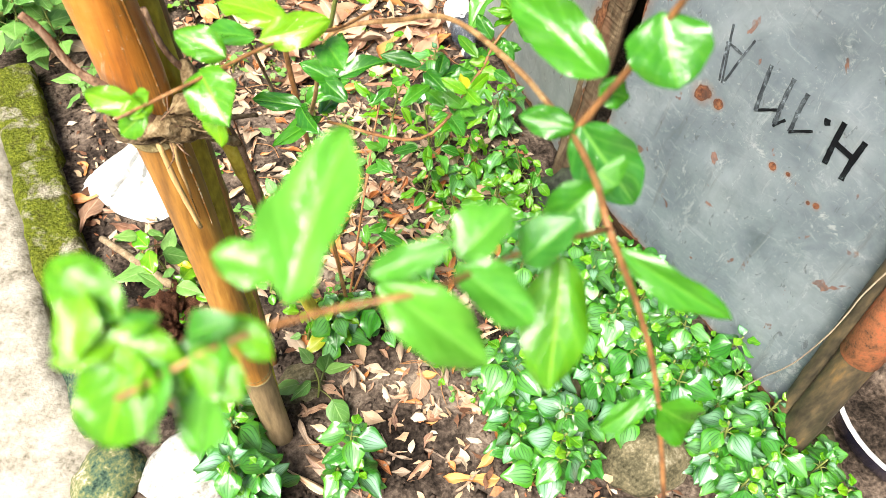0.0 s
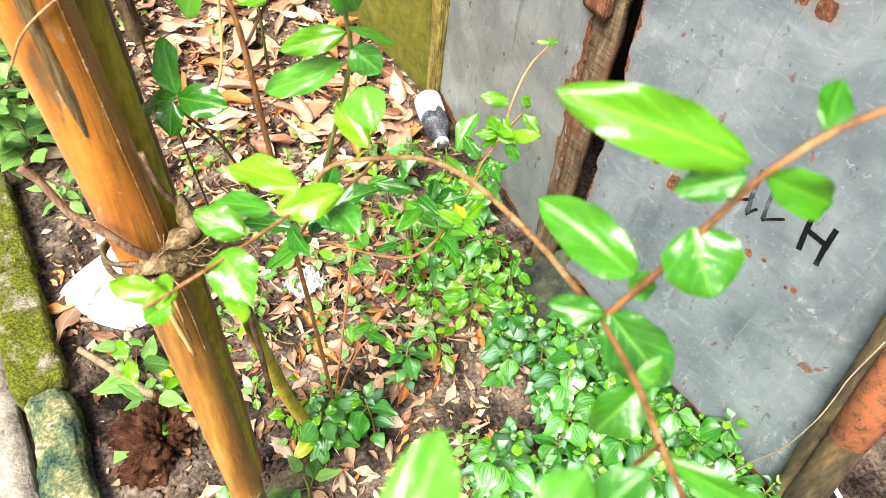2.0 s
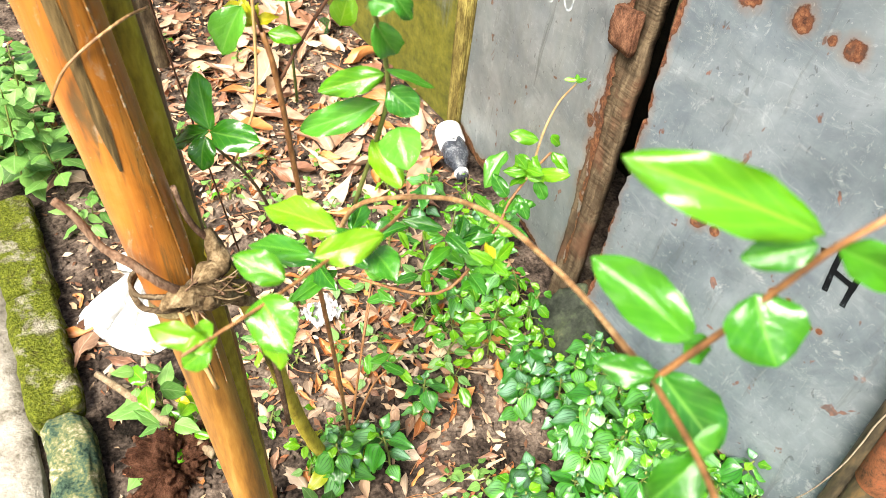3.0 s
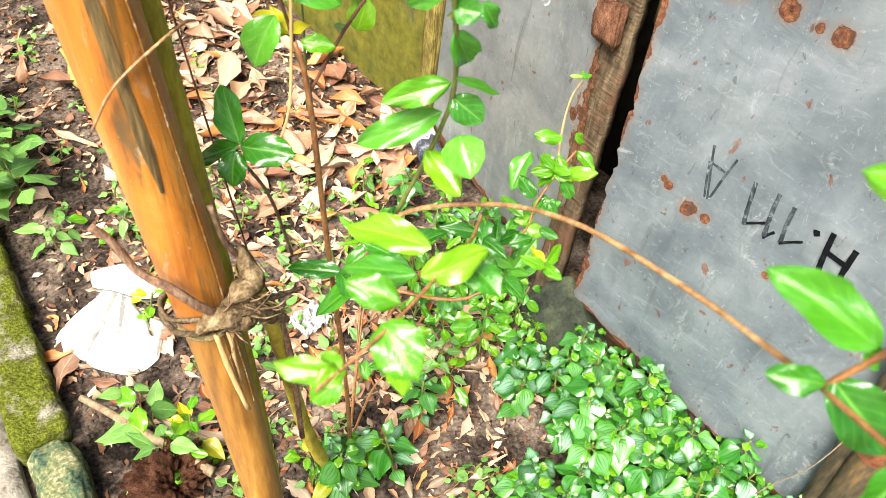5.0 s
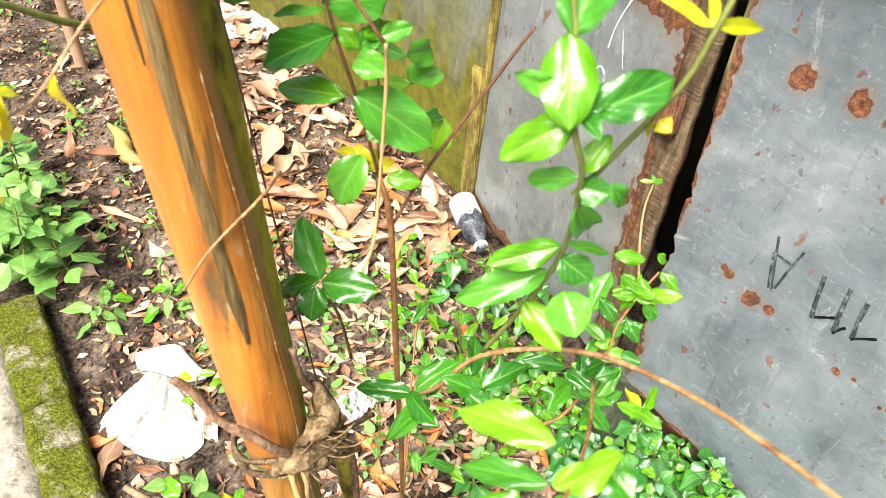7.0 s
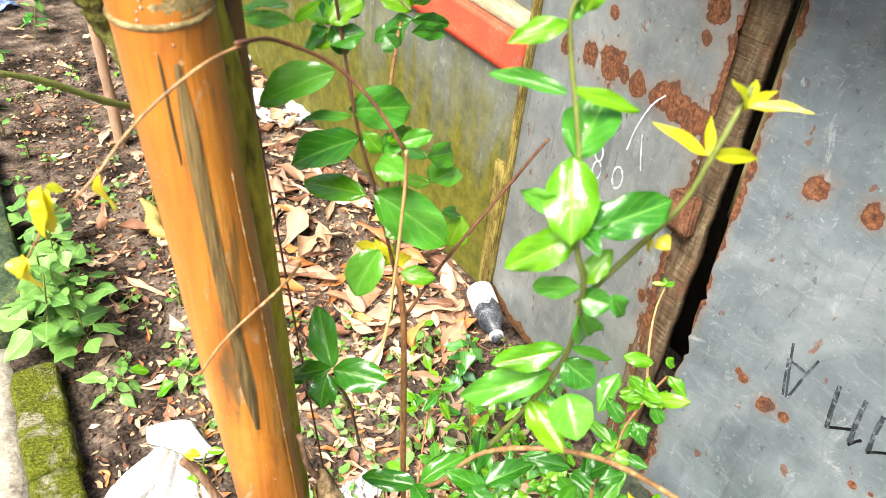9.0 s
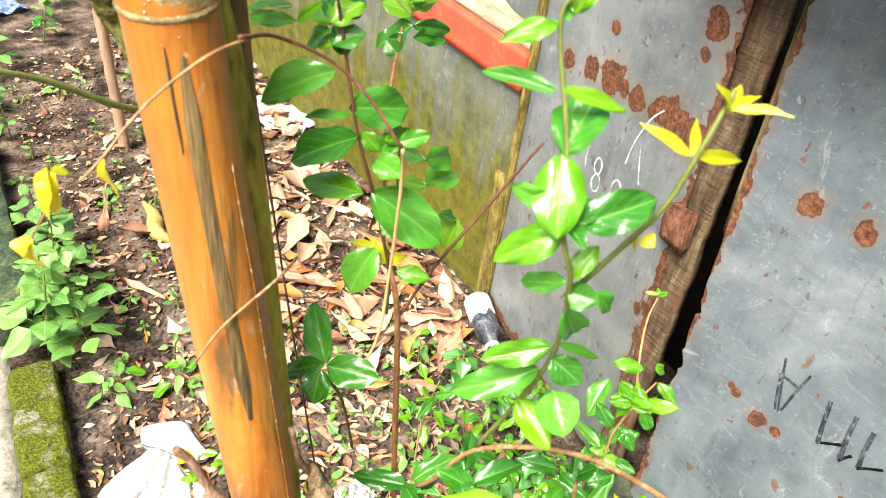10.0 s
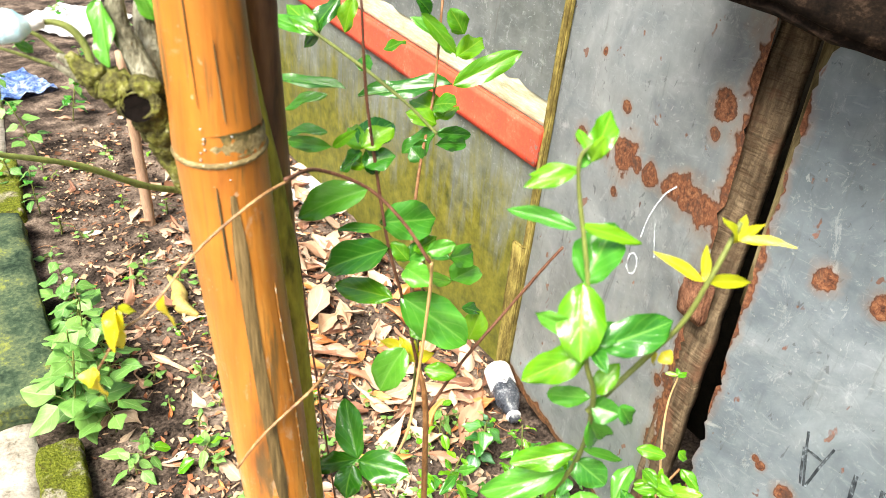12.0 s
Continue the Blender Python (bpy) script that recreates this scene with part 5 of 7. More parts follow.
# ---- litter on the soil ----
DRY_TAN = leaf_material("dry_tan_leaf", (0.14, 0.066, 0.040), (0.385, 0.225, 0.14), (0.62, 0.45, 0.30), (0.56, 0.41, 0.29), 0.55, 0, 0.12)
DRY_BROWN = leaf_material("dry_brown_leaf", (0.08, 0.03, 0.018), (0.23, 0.105, 0.06), (0.45, 0.24, 0.15), (0.38, 0.24, 0.15), 0.5, 0, 0.1)
DRY_ORANGE = leaf_material("dry_orange_leaf", (0.25, 0.075, 0.022), (0.45, 0.16, 0.045), (0.60, 0.29, 0.09), (0.60, 0.38, 0.20), 0.5, 0, 0.15)
DRY_PALE = leaf_material("bleached_leaf", (0.15, 0.098, 0.066), (0.33, 0.23, 0.16), (0.54, 0.42, 0.31), (0.52, 0.42, 0.32), 0.6, 0, 0.12)
DRY_YELLOW = leaf_material("fading_yellow_leaf", (0.42, 0.30, 0.03), (0.58, 0.44, 0.05), (0.66, 0.56, 0.12), (0.68, 0.60, 0.25), 0.5, 0, 0.2)


def dry_mesh(material, k):
    """A dry leaf, rolled, twisted and buckled, with a torn uneven rim."""
    rng = random.Random(k)
    bm = bmesh.new()
    uv = bm.loops.layers.uv.new("UVMap")
    data, grid = {}, []
    roll, curl, twist, hook = rng.uniform(-1.5, 2.2), rng.uniform(-1.2, 1.6), rng.uniform(-1.2, 1.2), rng.uniform(-0.22, 0.22)
    full = rng.uniform(0.55, 1.0)
    for j in range(11):
        v = j / 10
        lean = hook * math.sin(math.pi * v)
        row = []
        for i in range(-3, 4):
            s = i / 3
            torn = 1 + 0.26 * noise.noise(Vector((v * 5, s * 0.8 + k, k * 1.3))) + 0.16 * noise.noise(Vector((v * 14, s + k, k)))
            w = max(0.015, 0.5 * math.sin(math.pi * v ** 0.85) ** full * torn)
            a = roll * s * (0.6 + 0.4 * math.sin(v * 5 + k))
            x, z = (w * math.sin(a) / roll, w * (1 - math.cos(a)) / roll) if abs(roll) > 0.05 else (w * s, 0)
            z += 0.3 * curl * (v - 0.5) ** 2 + 0.12 * noise.noise(Vector((v * 4, s * 1.6, k * 2.1))) - 0.06 * (1 - abs(s))
            c, t = math.cos(twist * (v - 0.5)), math.sin(twist * (v - 0.5))
            q = bm.verts.new((x * c - z * t + lean, v - 0.5, x * t + z * c))
            data[q] = (s * 0.5 + 0.5, v)
            row.append(q)
        grid.append(row)
    for a, b in zip(grid, grid[1:]):
        for i in range(6):
            bm.faces.new((a[i], a[i + 1], b[i + 1], b[i]))
    for f in bm.faces:
        for l in f.loops:
            l[uv].uv = data[l.vert]
    low = min(q.co.z for q in bm.verts)
    bmesh.ops.translate(bm, vec=(0, 0, -low * 0.6), verts=bm.verts)
    return mesh_of("dry_leaf", bm, material)


DRY = {"tan": [dry_mesh(DRY_TAN, k) for k in range(9)], "brown": [dry_mesh(DRY_BROWN, 10 + k) for k in range(9)], "orange": [dry_mesh(DRY_ORANGE, 20 + k) for k in range(6)],
       "pale": [dry_mesh(DRY_PALE, 30 + k) for k in range(7)], "yellow": [dry_mesh(DRY_YELLOW, 40 + k) for k in range(2)]}
DRY_LABEL = {"tan": "curled tan dry leaf lying on the soil", "brown": "crumpled dark brown dry leaf on the soil", "orange": "rust-orange dry leaf on the soil",
             "pale": "bleached straw-coloured dry leaf on the soil", "yellow": "fading yellow fallen leaf on the soil"}


loose = []


def dry_leaf(tint, x, y, length, width, turn, lift=0.0, tilt=12.0, single=True):
    me = random.choice(DRY[tint])
    m = pose(x, y, ground_height(x, y) + 0.002 + lift, random.uniform(-tilt, tilt), random.uniform(-tilt, tilt), turn) @ Matrix.Diagonal((width, length, length * 0.6, 1))
    if not single:
        loose.append((me, m))
        return
    ob = new("dry_leaf", me)
    ob.matrix_basis = m
    tagged(ob, DRY_LABEL[tint], "leaf", "fallen leaves")


def drift(n, cx, cy, rx, ry, size, tints, tilt=14.0, lift=0.006, joined=False):
    for _ in range(n):
        r, a = math.sqrt(random.random()), random.uniform(0, 6.283)
        x, y = cx + rx * r * math.cos(a), cy + ry * r * math.sin(a)
        if x > fence_x(y) - 0.03 or x < -0.03 + 0.08 * (y - 1.0):
            continue
        length = random.uniform(*size)
        dry_leaf(random.choice(tints), x, y, length, length * random.uniform(0.34, 0.62), random.uniform(0, 360), random.uniform(0, lift), tilt, not joined and y < 2.05 and length > 0.042)


dry_leaf("tan", -0.035, 1.130, 0.115, 0.050, -35, 0.012)
dry_leaf("orange", -0.04, 1.185, 0.07, 0.045, 60, 0.006)
dry_leaf("brown", 0.075, 0.94, 0.08, 0.035, 15, 0.006)
drift(82, 0.72, 1.68, 0.30, 0.52, (0.07, 0.16), ["tan", "brown", "tan", "orange", "brown", "pale", "tan", "pale"], 24, 0.025)
drift(55, 0.84, 2.5, 0.25, 0.55, (0.07, 0.15), ["tan", "brown", "pale"], 22, 0.025)
drift(46, 0.55, 1.05, 0.26, 0.30, (0.03, 0.07), ["tan", "pale", "orange", "pale", "tan"], 16)
drift(34, 0.55, 1.30, 0.36, 0.34, (0.03, 0.075), ["tan", "brown", "orange", "pale", "pale"])
drift(60, 0.40, 1.95, 0.34, 0.55, (0.03, 0.09), ["tan", "brown", "brown", "pale"])
drift(26, 0.25, 1.05, 0.28, 0.30, (0.03, 0.07), ["tan", "brown", "orange", "pale"])
drift(34, 0.60, 0.78, 0.17, 0.14, (0.03, 0.075), ["tan", "pale", "orange", "pale"], 18)
drift(14, 0.30, 0.50, 0.22, 0.25, (0.03, 0.06), ["tan", "pale", "brown"])
drift(30, 0.35, 3.0, 0.5, 0.7, (0.04, 0.09), ["tan", "brown", "pale"])
for row in (("pale", 0.125, 0.86, 0.21, 0.10, 40), ("tan", 0.05, 0.95, 0.15, 0.05, 70), ("pale", 0.225, 1.41, 0.18, 0.05, 15), ("orange", 0.34, 0.305, 0.095, 0.055, 60), ("tan", 0.15, 0.42, 0.13, 0.03, 25), ("tan", 0.27, 0.36, 0.06, 0.03, 100), ("brown", 0.41, 0.43, 0.06, 0.035, 10), ("tan", 0.105, 0.435, 0.11, 0.022, 30),
            ("orange", 0.195, 0.365, 0.05, 0.03, 110), ("orange", 0.66, 1.62, 0.11, 0.07, 100), ("yellow", 0.585, 0.335, 0.05, 0.03, 20), ("brown", 0.21, 2.17, 0.17, 0.05, -20), ("tan", 0.17, 1.98, 0.15, 0.04, 70),
            ("orange", -0.02, 1.27, 0.045, 0.035, 0), ("orange", -0.015, 1.17, 0.05, 0.035, 60), ("tan", 0.0, 1.13, 0.12, 0.03, 65), ("yellow", -0.22, 0.72, 0.035, 0.016, 80), ("orange", 0.68, 1.45, 0.10, 0.06, 20),
            ("pale", 0.33, 0.80, 0.07, 0.03, 20), ("yellow", 0.52, 1.28, 0.05, 0.02, 60)):
    dry_leaf(*row)


for tint, x, y, length, width, turn in (("tan", 0.62, 1.42, 0.15, 0.065, 25), ("orange", 0.74, 1.30, 0.12, 0.07, 130), ("brown", 0.80, 1.55, 0.17, 0.06, 70), ("tan", 0.70, 1.75, 0.16, 0.07, 160), ("brown", 0.56, 1.66, 0.15, 0.06, 40),
                                        ("orange", 0.84, 1.72, 0.13, 0.065, 15), ("tan", 0.50, 1.30, 0.12, 0.055, 100), ("brown", 0.66, 1.18, 0.11, 0.05, 60), ("tan", 0.86, 1.95, 0.16, 0.07, 110), ("brown", 0.29, 2.02, 0.15, 0.06, 80), ("tan", 0.22, 1.78, 0.12, 0.045, 35)):
    dry_leaf(tint, x, y, length, width, turn, 0.02, 18)


def join_loose():
    """The small and far fallen leaves as one litter mesh."""
    verts, faces, uvs, mats, slots = [], [], [], [], []
    for me, m in loose:
        k = len(verts)
        if me.materials[0] not in slots:
            slots.append(me.materials[0])
        verts += [tuple(m @ v.co) for v in me.vertices]
        for f in me.polygons:
            faces.append(tuple(k + i for i in f.vertices))
            mats.append(slots.index(me.materials[0]))
            uvs += [tuple(me.uv_layers[0].data[i].uv) for i in f.loop_indices]
    out = bpy.data.meshes.new("leaf_litter")
    out.from_pydata(verts, [], faces)
    layer = out.uv_layers.new(name="UVMap")
    layer.data.foreach_set("uv", [c for u in uvs for c in u])
    for s in slots:
        out.materials.append(s)
    out.polygons.foreach_set("material_index", mats)
    out.polygons.foreach_set("use_smooth", [True] * len(faces))
    tagged(new("leaf_litter", out), "litter of small curled dry leaves on the soil", "litter", kind="stuff")


drift(120, 0.70, 2.75, 0.36, 0.75, (0.06, 0.12), ["tan", "brown", "pale", "tan"], 22, 0.02)
drift(120, 0.52, 1.35, 0.45, 0.65, (0.02, 0.05), ["tan", "brown", "orange", "pale", "tan"], 20, 0.012)
drift(105, 0.28, 1.75, 0.34, 0.75, (0.03, 0.085), ["tan", "pale", "brown", "tan", "pale"], 14, 0.004, True)
drift(70, 0.30, 1.15, 0.28, 0.4, (0.025, 0.06), ["tan", "pale", "brown", "orange"], 14, 0.004, True)
drift(90, 0.45, 0.72, 0.32, 0.35, (0.02, 0.055), ["tan", "pale", "brown", "orange", "tan"], 14, 0.004, True)
drift(62, 0.66, 1.66, 0.34, 0.5, (0.05, 0.10), ["pale", "tan", "tan", "brown", "orange"], 26, 0.03, True)
drift(70, 0.31, 0.44, 0.22, 0.17, (0.02, 0.05), ["tan", "pale", "tan", "orange"], 14, 0.003, True)
drift(110, 0.27, 0.85, 0.27, 0.42, (0.025, 0.075), ["tan", "pale", "tan", "orange", "pale", "brown"], 18, 0.006, True)
drift(80, 0.56, 0.86, 0.22, 0.28, (0.035, 0.08), ["tan", "pale", "tan", "orange"], 20, 0.01, True)
join_loose()


def flakes(name, label, n, material_list, place, size, seed):
    """Thousands of bent scraps as one stuff mesh."""
    rng = random.Random(seed)
    verts, faces, mats = [], [], []
    for _ in range(n):
        x, y = place(rng)
        if x is None:
            continue
        s, a, w = rng.uniform(*size), rng.uniform(0, 6.28), rng.uniform(0.25, 0.6)
        c, d = math.cos(a) * s, math.sin(a) * s
        z = ground_height(x, y) + 0.001
        k = len(verts)
        tilt = rng.uniform(-0.35, 0.35) * s
        bend = rng.uniform(-0.1, 0.35) * s
        j = lambda e: rng.uniform(-e, e)
        for u, v in ((-0.5, j(0.15)), (-0.15 + j(0.12), -w / 2 * rng.uniform(0.4, 1.2)), (-0.12 + j(0.12), w / 2 * rng.uniform(0.4, 1.2)), (0.2 + j(0.12), -w / 2.2 * rng.uniform(0.3, 1.2)), (0.18 + j(0.12), w / 2.4 * rng.uniform(0.3, 1.2)), (0.5, j(0.15))):
            verts.append((x + u * c - v * d, y + u * d + v * c, z + abs(tilt) + tilt * v * 2 + bend * (0.25 - u * u) + 0.001))
        faces += [(k, k + 1, k + 2), (k + 1, k + 3, k + 4, k + 2), (k + 3, k + 5, k + 4)]
        m = rng.randrange(len(material_list))
        mats += [m] * 3
    me = bpy.data.meshes.new(name)
    me.from_pydata(verts, [], faces)
    for m in material_list:
        me.materials.append(m)
    me.polygons.foreach_set("material_index", mats)
    tagged(new(name, me), label, "litter", kind="stuff")


SCRAP_TAN = surface("scrap_tan", [(0.3, (0.22, 0.13, 0.075)), (0.6, (0.42, 0.29, 0.18)), (0.8, (0.58, 0.45, 0.30))], 30.0, 0.8)
SCRAP_BROWN = surface("scrap_brown", [(0.3, (0.06, 0.028, 0.018)), (0.6, (0.15, 0.075, 0.045)), (0.8, (0.26, 0.15, 0.09))], 30.0, 0.85)
SCRAP_PALE = surface("scrap_pale", [(0.3, (0.30, 0.22, 0.155)), (0.7, (0.50, 0.41, 0.31))], 30.0, 0.8)
SCRAP_RED = surface("scrap_red", [(0.3, (0.22, 0.07, 0.03)), (0.7, (0.42, 0.17, 0.08))], 30.0, 0.8)


def bed_place(rng):
    y = rng.uniform(0.1, 3.4) if rng.random() < 0.75 else rng.uniform(1.1, 2.3)
    lo = max(-0.06 + 0.085 * (y - 1.0), -0.08)
    x = rng.uniform(lo, fence_x(y) - 0.01)
    if noise.noise(Vector((x * 3, y * 3, 7))) + 0.55 * (x - 0.4) < rng.uniform(-0.5, 0.25):
        return None, None
    return x, y


flakes("leaf_scraps", "scattered scraps of broken dry leaf and bark", 9000, [SCRAP_TAN, SCRAP_BROWN, SCRAP_TAN, SCRAP_PALE, SCRAP_BROWN, SCRAP_RED, SCRAP_BROWN, SCRAP_TAN], bed_place, (0.006, 0.030), 5)
flakes("path_grit", "small twigs and grit strewn over the path", 240, [SCRAP_BROWN, SCRAP_TAN], lambda r: (r.uniform(-0.6, -0.19), r.uniform(0.2, 1.6)), (0.004, 0.016), 6)


def clods(n, seed):
    rng = random.Random(seed)
    verts, faces = [], []
    for _ in range(n):
        y = rng.uniform(0.1, 3.4)
        x = rng.uniform(max(-0.08, -0.06 + 0.085 * (y - 1.0)), fence_x(y) - 0.01)
        s = rng.uniform(0.002, 0.008) * (1.6 if rng.random() < 0.06 else 1)
        z, k = ground_height(x, y), len(verts)
        for dx, dy, dz in ((1, 0, 0.1), (0.2, 1, 0), (-1, 0.3, 0.1), (-0.1, -1, 0.1), (0.1, 0.1, 0.9), (0, 0, -0.6)):
            verts.append((x + (dx + rng.uniform(-0.4, 0.4)) * s, y + (dy + rng.uniform(-0.4, 0.4)) * s, z + (dz + rng.uniform(-0.2, 0.2)) * s))
        for i in range(4):
            faces += [(k + i, k + (i + 1) % 4, k + 4), (k + (i + 1) % 4, k + i, k + 5)]
    me = bpy.data.meshes.new("soil_clods")
    me.from_pydata(verts, [], faces)
    me.materials.append(SOIL)
    me.polygons.foreach_set("use_smooth", [True] * len(faces))
    tagged(new("soil_clods", me), "loose crumbs and small clods of brown soil", "soil", kind="stuff")


clods(6500, 3)

def strands(n, seed):
    """Fine dead stalks and rootlets lying about."""
    rng = random.Random(seed)
    bm = bmesh.new()
    for _ in range(n):
        y = rng.uniform(0.3, 2.8)
        x = rng.uniform(0.0, fence_x(y) - 0.05)
        a, s = rng.uniform(0, 6.28), rng.uniform(0.03, 0.11)
        p = Vector((x, y, ground_height(x, y) + 0.003))
        d = Vector((math.cos(a), math.sin(a), 0)) * s
        side = Vector((-d.y, d.x, 0)) * rng.uniform(-0.3, 0.3)
        tube([p - d / 2, p + side + Vector((0, 0, 0.006)), p + d / 2 + Vector((0, 0, 0.004))], [0.0012, 0.0008], 4, 3, 0, bm)
    solid("dead_stalks", bm, TWIG, "thin dead stalks and rootlets on the soil", "litter", "stuff")


strands(130, 8)

# ---- stones ----
for size, at, mat, label, seed in (((0.12, 0.11, 0.09), (-0.165, 0.60, 0.0), STONE_GREEN, "rounded grey-green stone at the path edge", 1),
                                   ((0.17, 0.13, 0.08), (-0.045, 0.545, 0.0), STONE_PALE, "chalky white stone half sunk in the soil", 2),
                                   ((0.17, 0.13, 0.10), (0.635, 0.19, 0.0), STONE_GREY, "mossy grey stone among the weeds", 3),
                                   ((0.13, 0.10, 0.08), (0.555, 0.375, 0.0), STONE_GREY, "brown-grey stone beside the weeds", 4),
                                   ((0.10, 0.08, 0.04), (0.17, 0.60, 0.0), STONE_GREY, "small stone at the shrub foot", 6)):
    solid("stone", boulder(size, at, seed), mat, label, "stone")
SLATE = surface("dark_slate", [(0.36, (0.009, 0.011, 0.007)), (0.47, (0.025, 0.030, 0.020)), (0.57, (0.045, 0.055, 0.030)), (0.70, (0.11, 0.115, 0.05))], 16.0, 0.8, fine=9.0, strength=0.7)
b = worn_block((0.14, 0.17, 0.09), (0, 0, 0), 0.016, 0.012, 21, 0)
bmesh.ops.transform(b, matrix=pose(0.815, 0.665, 0.03, 8, -34, -32), verts=b.verts)
solid("stone", b, SLATE, "flat dark slate-like stone leaning at the sheet", "stone")
solid("brick", block((0.10, 0.19, 0.055), (0.872, 0.015, -0.03), 0.006, 0.003, 4, 3, turn=pose(0, 0, 0, 0, 4, -35)), STONE_GREY, "worn grey brick by the corner post", "brick")
solid("mud_lump", boulder((0.115, 0.105, 0.115), (0.018, 0.80, 0.016), 14, 5, 0.9, 0.5), MUD, "wet reddish lump of clay on the soil", "soil")
solid("fallen_stick", tube([(-0.036, 1.05, 0.03), (0.022, 0.925, 0.036), (0.088, 0.775, 0.042)], [0.0065, 0.008, 0.0095], 9, 6, 0.3), BARK, "bare pale stick lying by the bamboo pole", "stick")

# ---- white sack, bottle, paper, pod ----
CLOTH = surface("white_sack", [(0.30, (0.30, 0.28, 0.25)), (0.40, (0.46, 0.45, 0.43)), (0.52, (0.56, 0.555, 0.545)), (0.75, (0.60, 0.60, 0.595))], 1.0, 0.75, stretch=(34, 22, 20), fine=4.0, strength=0.8, dist=0.004)


def cloth(outline, high, creases, seed, lift=0.0):
    """A flat folded cloth bundle over a plan outline, thick at its edge, with sharp creases."""
    bm = bmesh.new()
    loop = smooth_line(list(outline) + [outline[0]], 16)[:-1]
    mid = sum(loop, Vector()) / len(loop)
    rings, n = [], len(loop)
    for r in [k / 44 for k in range(1, 45)] + [1.006, 0.93]:
        ring = []
        for k, q in enumerate(loop):
            p = mid + (q - mid) * r
            z = high * (1 - min(1, r) ** 7) ** 0.5 + 0.007 * noise.noise(Vector((p.x * 22, p.y * 22, seed))) * (1 - r * 0.6)
            for (ax, ay), (bx, by), deep in creases:
                d, e = Vector((ax, ay, 0)), Vector((bx, by, 0)) - Vector((ax, ay, 0))
                u = max(0.0, min(1.0, (p - d).dot(e) / e.length_squared))
                z -= deep * math.exp(-((p - d - e * u).length / 0.0030) ** 2)
            if len(rings) >= 44:
                z = high * 0.3 if len(rings) == 44 else -0.012
            ring.append(bm.verts.new((p.x, p.y, z + lift)))
        rings.append(ring)
    bm.faces.new(rings[0])
    for p, q in zip(rings, rings[1:]):
        for k in range(n):
            bm.faces.new((p[k], q[k], q[(k + 1) % n], p[(k + 1) % n]))
    bmesh.ops.recalc_face_normals(bm, faces=bm.faces[:])
    return bm


sack = thing("white_sack", "crumpled white cloth sack lying on the soil", "sack")
part("body", cloth(((0.098, 1.296, 0), (0.066, 1.279, 0), (0.019, 1.258, 0), (-0.019, 1.232, 0), (-0.034, 1.201, 0), (-0.007, 1.157, 0), (0.007, 1.124, 0), (0.025, 1.098, 0), (0.051, 1.072, 0), (0.079, 1.062, 0), (0.112, 1.071, 0), (0.124, 1.086, 0), (0.146, 1.120, 0), (0.160, 1.141, 0), (0.153, 1.158, 0), (0.137, 1.176, 0), (0.132, 1.212, 0), (0.133, 1.248, 0), (0.118, 1.285, 0)), 0.021,
                   (((0.118, 1.272), (0.067, 1.210), 0.016), ((0.067, 1.210), (0.015, 1.156), 0.020), ((0.060, 1.198), (-0.001, 1.159), 0.014), ((0.126, 1.255), (0.088, 1.180), 0.015), ((0.088, 1.180), (0.063, 1.133), 0.004), ((0.136, 1.165), (0.127, 1.122), 0.015), ((0.104, 1.205), (0.140, 1.150), 0.004)), 3), CLOTH, sack)
part("folded_flap", cloth(((0.088, 1.333, 0), (0.079, 1.306, 0), (0.082, 1.290, 0), (0.108, 1.264, 0), (0.131, 1.232, 0), (0.150, 1.209, 0), (0.178, 1.199, 0), (0.187, 1.207, 0), (0.181, 1.236, 0), (0.176, 1.272, 0), (0.172, 1.304, 0), (0.142, 1.322, 0), (0.113, 1.330, 0)), 0.018, (((0.080, 1.302), (0.108, 1.276), 0.015), ((0.108, 1.276), (0.135, 1.243), 0.018), ((0.135, 1.243), (0.178, 1.207), 0.016)), 8, 0.022), CLOTH, sack, "folded upper flap of the sack")


def lathe(profile, sides=24):
    bm = bmesh.new()
    rings = [[bm.verts.new((r * math.cos(2 * math.pi * k / sides), r * math.sin(2 * math.pi * k / sides), z)) for k in range(sides)] for r, z in profile]
    for a, b in zip(rings, rings[1:]):
        for k in range(sides):
            bm.faces.new((a[k], a[(k + 1) % sides], b[(k + 1) % sides], b[k]))
    return bm


DARK_PLASTIC = surface("dark_bottle", [(0.36, (0.014, 0.016, 0.021)), (0.52, (0.045, 0.05, 0.062)), (0.62, (0.17, 0.175, 0.19))], 34.0, 0.25)
LABEL_WHITE = surface("torn_white_label", [(0.38, (0.03, 0.032, 0.04)), (0.40, (0.55, 0.54, 0.54)), (0.62, (0.70, 0.69, 0.69))], 14.0, 0.5, fine=5.0)
bottle = thing("bottle", "discarded dark bottle with a torn white label on the leaf litter", "bottle")
bottle.matrix_basis = pose(0.957, 1.356, 0.038, 0, 0, 0) @ Matrix.Scale(1.12, 4) @ look((0, 0, 0), (-0.38, -1.0, -0.05)) @ pose(0, 0, 0, 180, 0, 0)
glass = part("body", lathe([(0.0, 0.0), (0.026, 0.001), (0.031, 0.006), (0.031, 0.095), (0.029, 0.11), (0.017, 0.135), (0.013, 0.145), (0.013, 0.165), (0.0, 0.165)]), DARK_PLASTIC, bottle)
b = lathe([(0.0312, 0.006), (0.0318, 0.008), (0.0318, 0.03), (0.0318, 0.05), (0.0318, 0.07), (0.0312, 0.071)], 40)
for v in b.verts:
    if v.co.z > 0.02:
        v.co.z *= 0.95 + 0.75 * noise.noise(Vector((v.co.x * 45, v.co.y * 45, 5)))
part("label", b, LABEL_WHITE, glass, "torn white paper label")
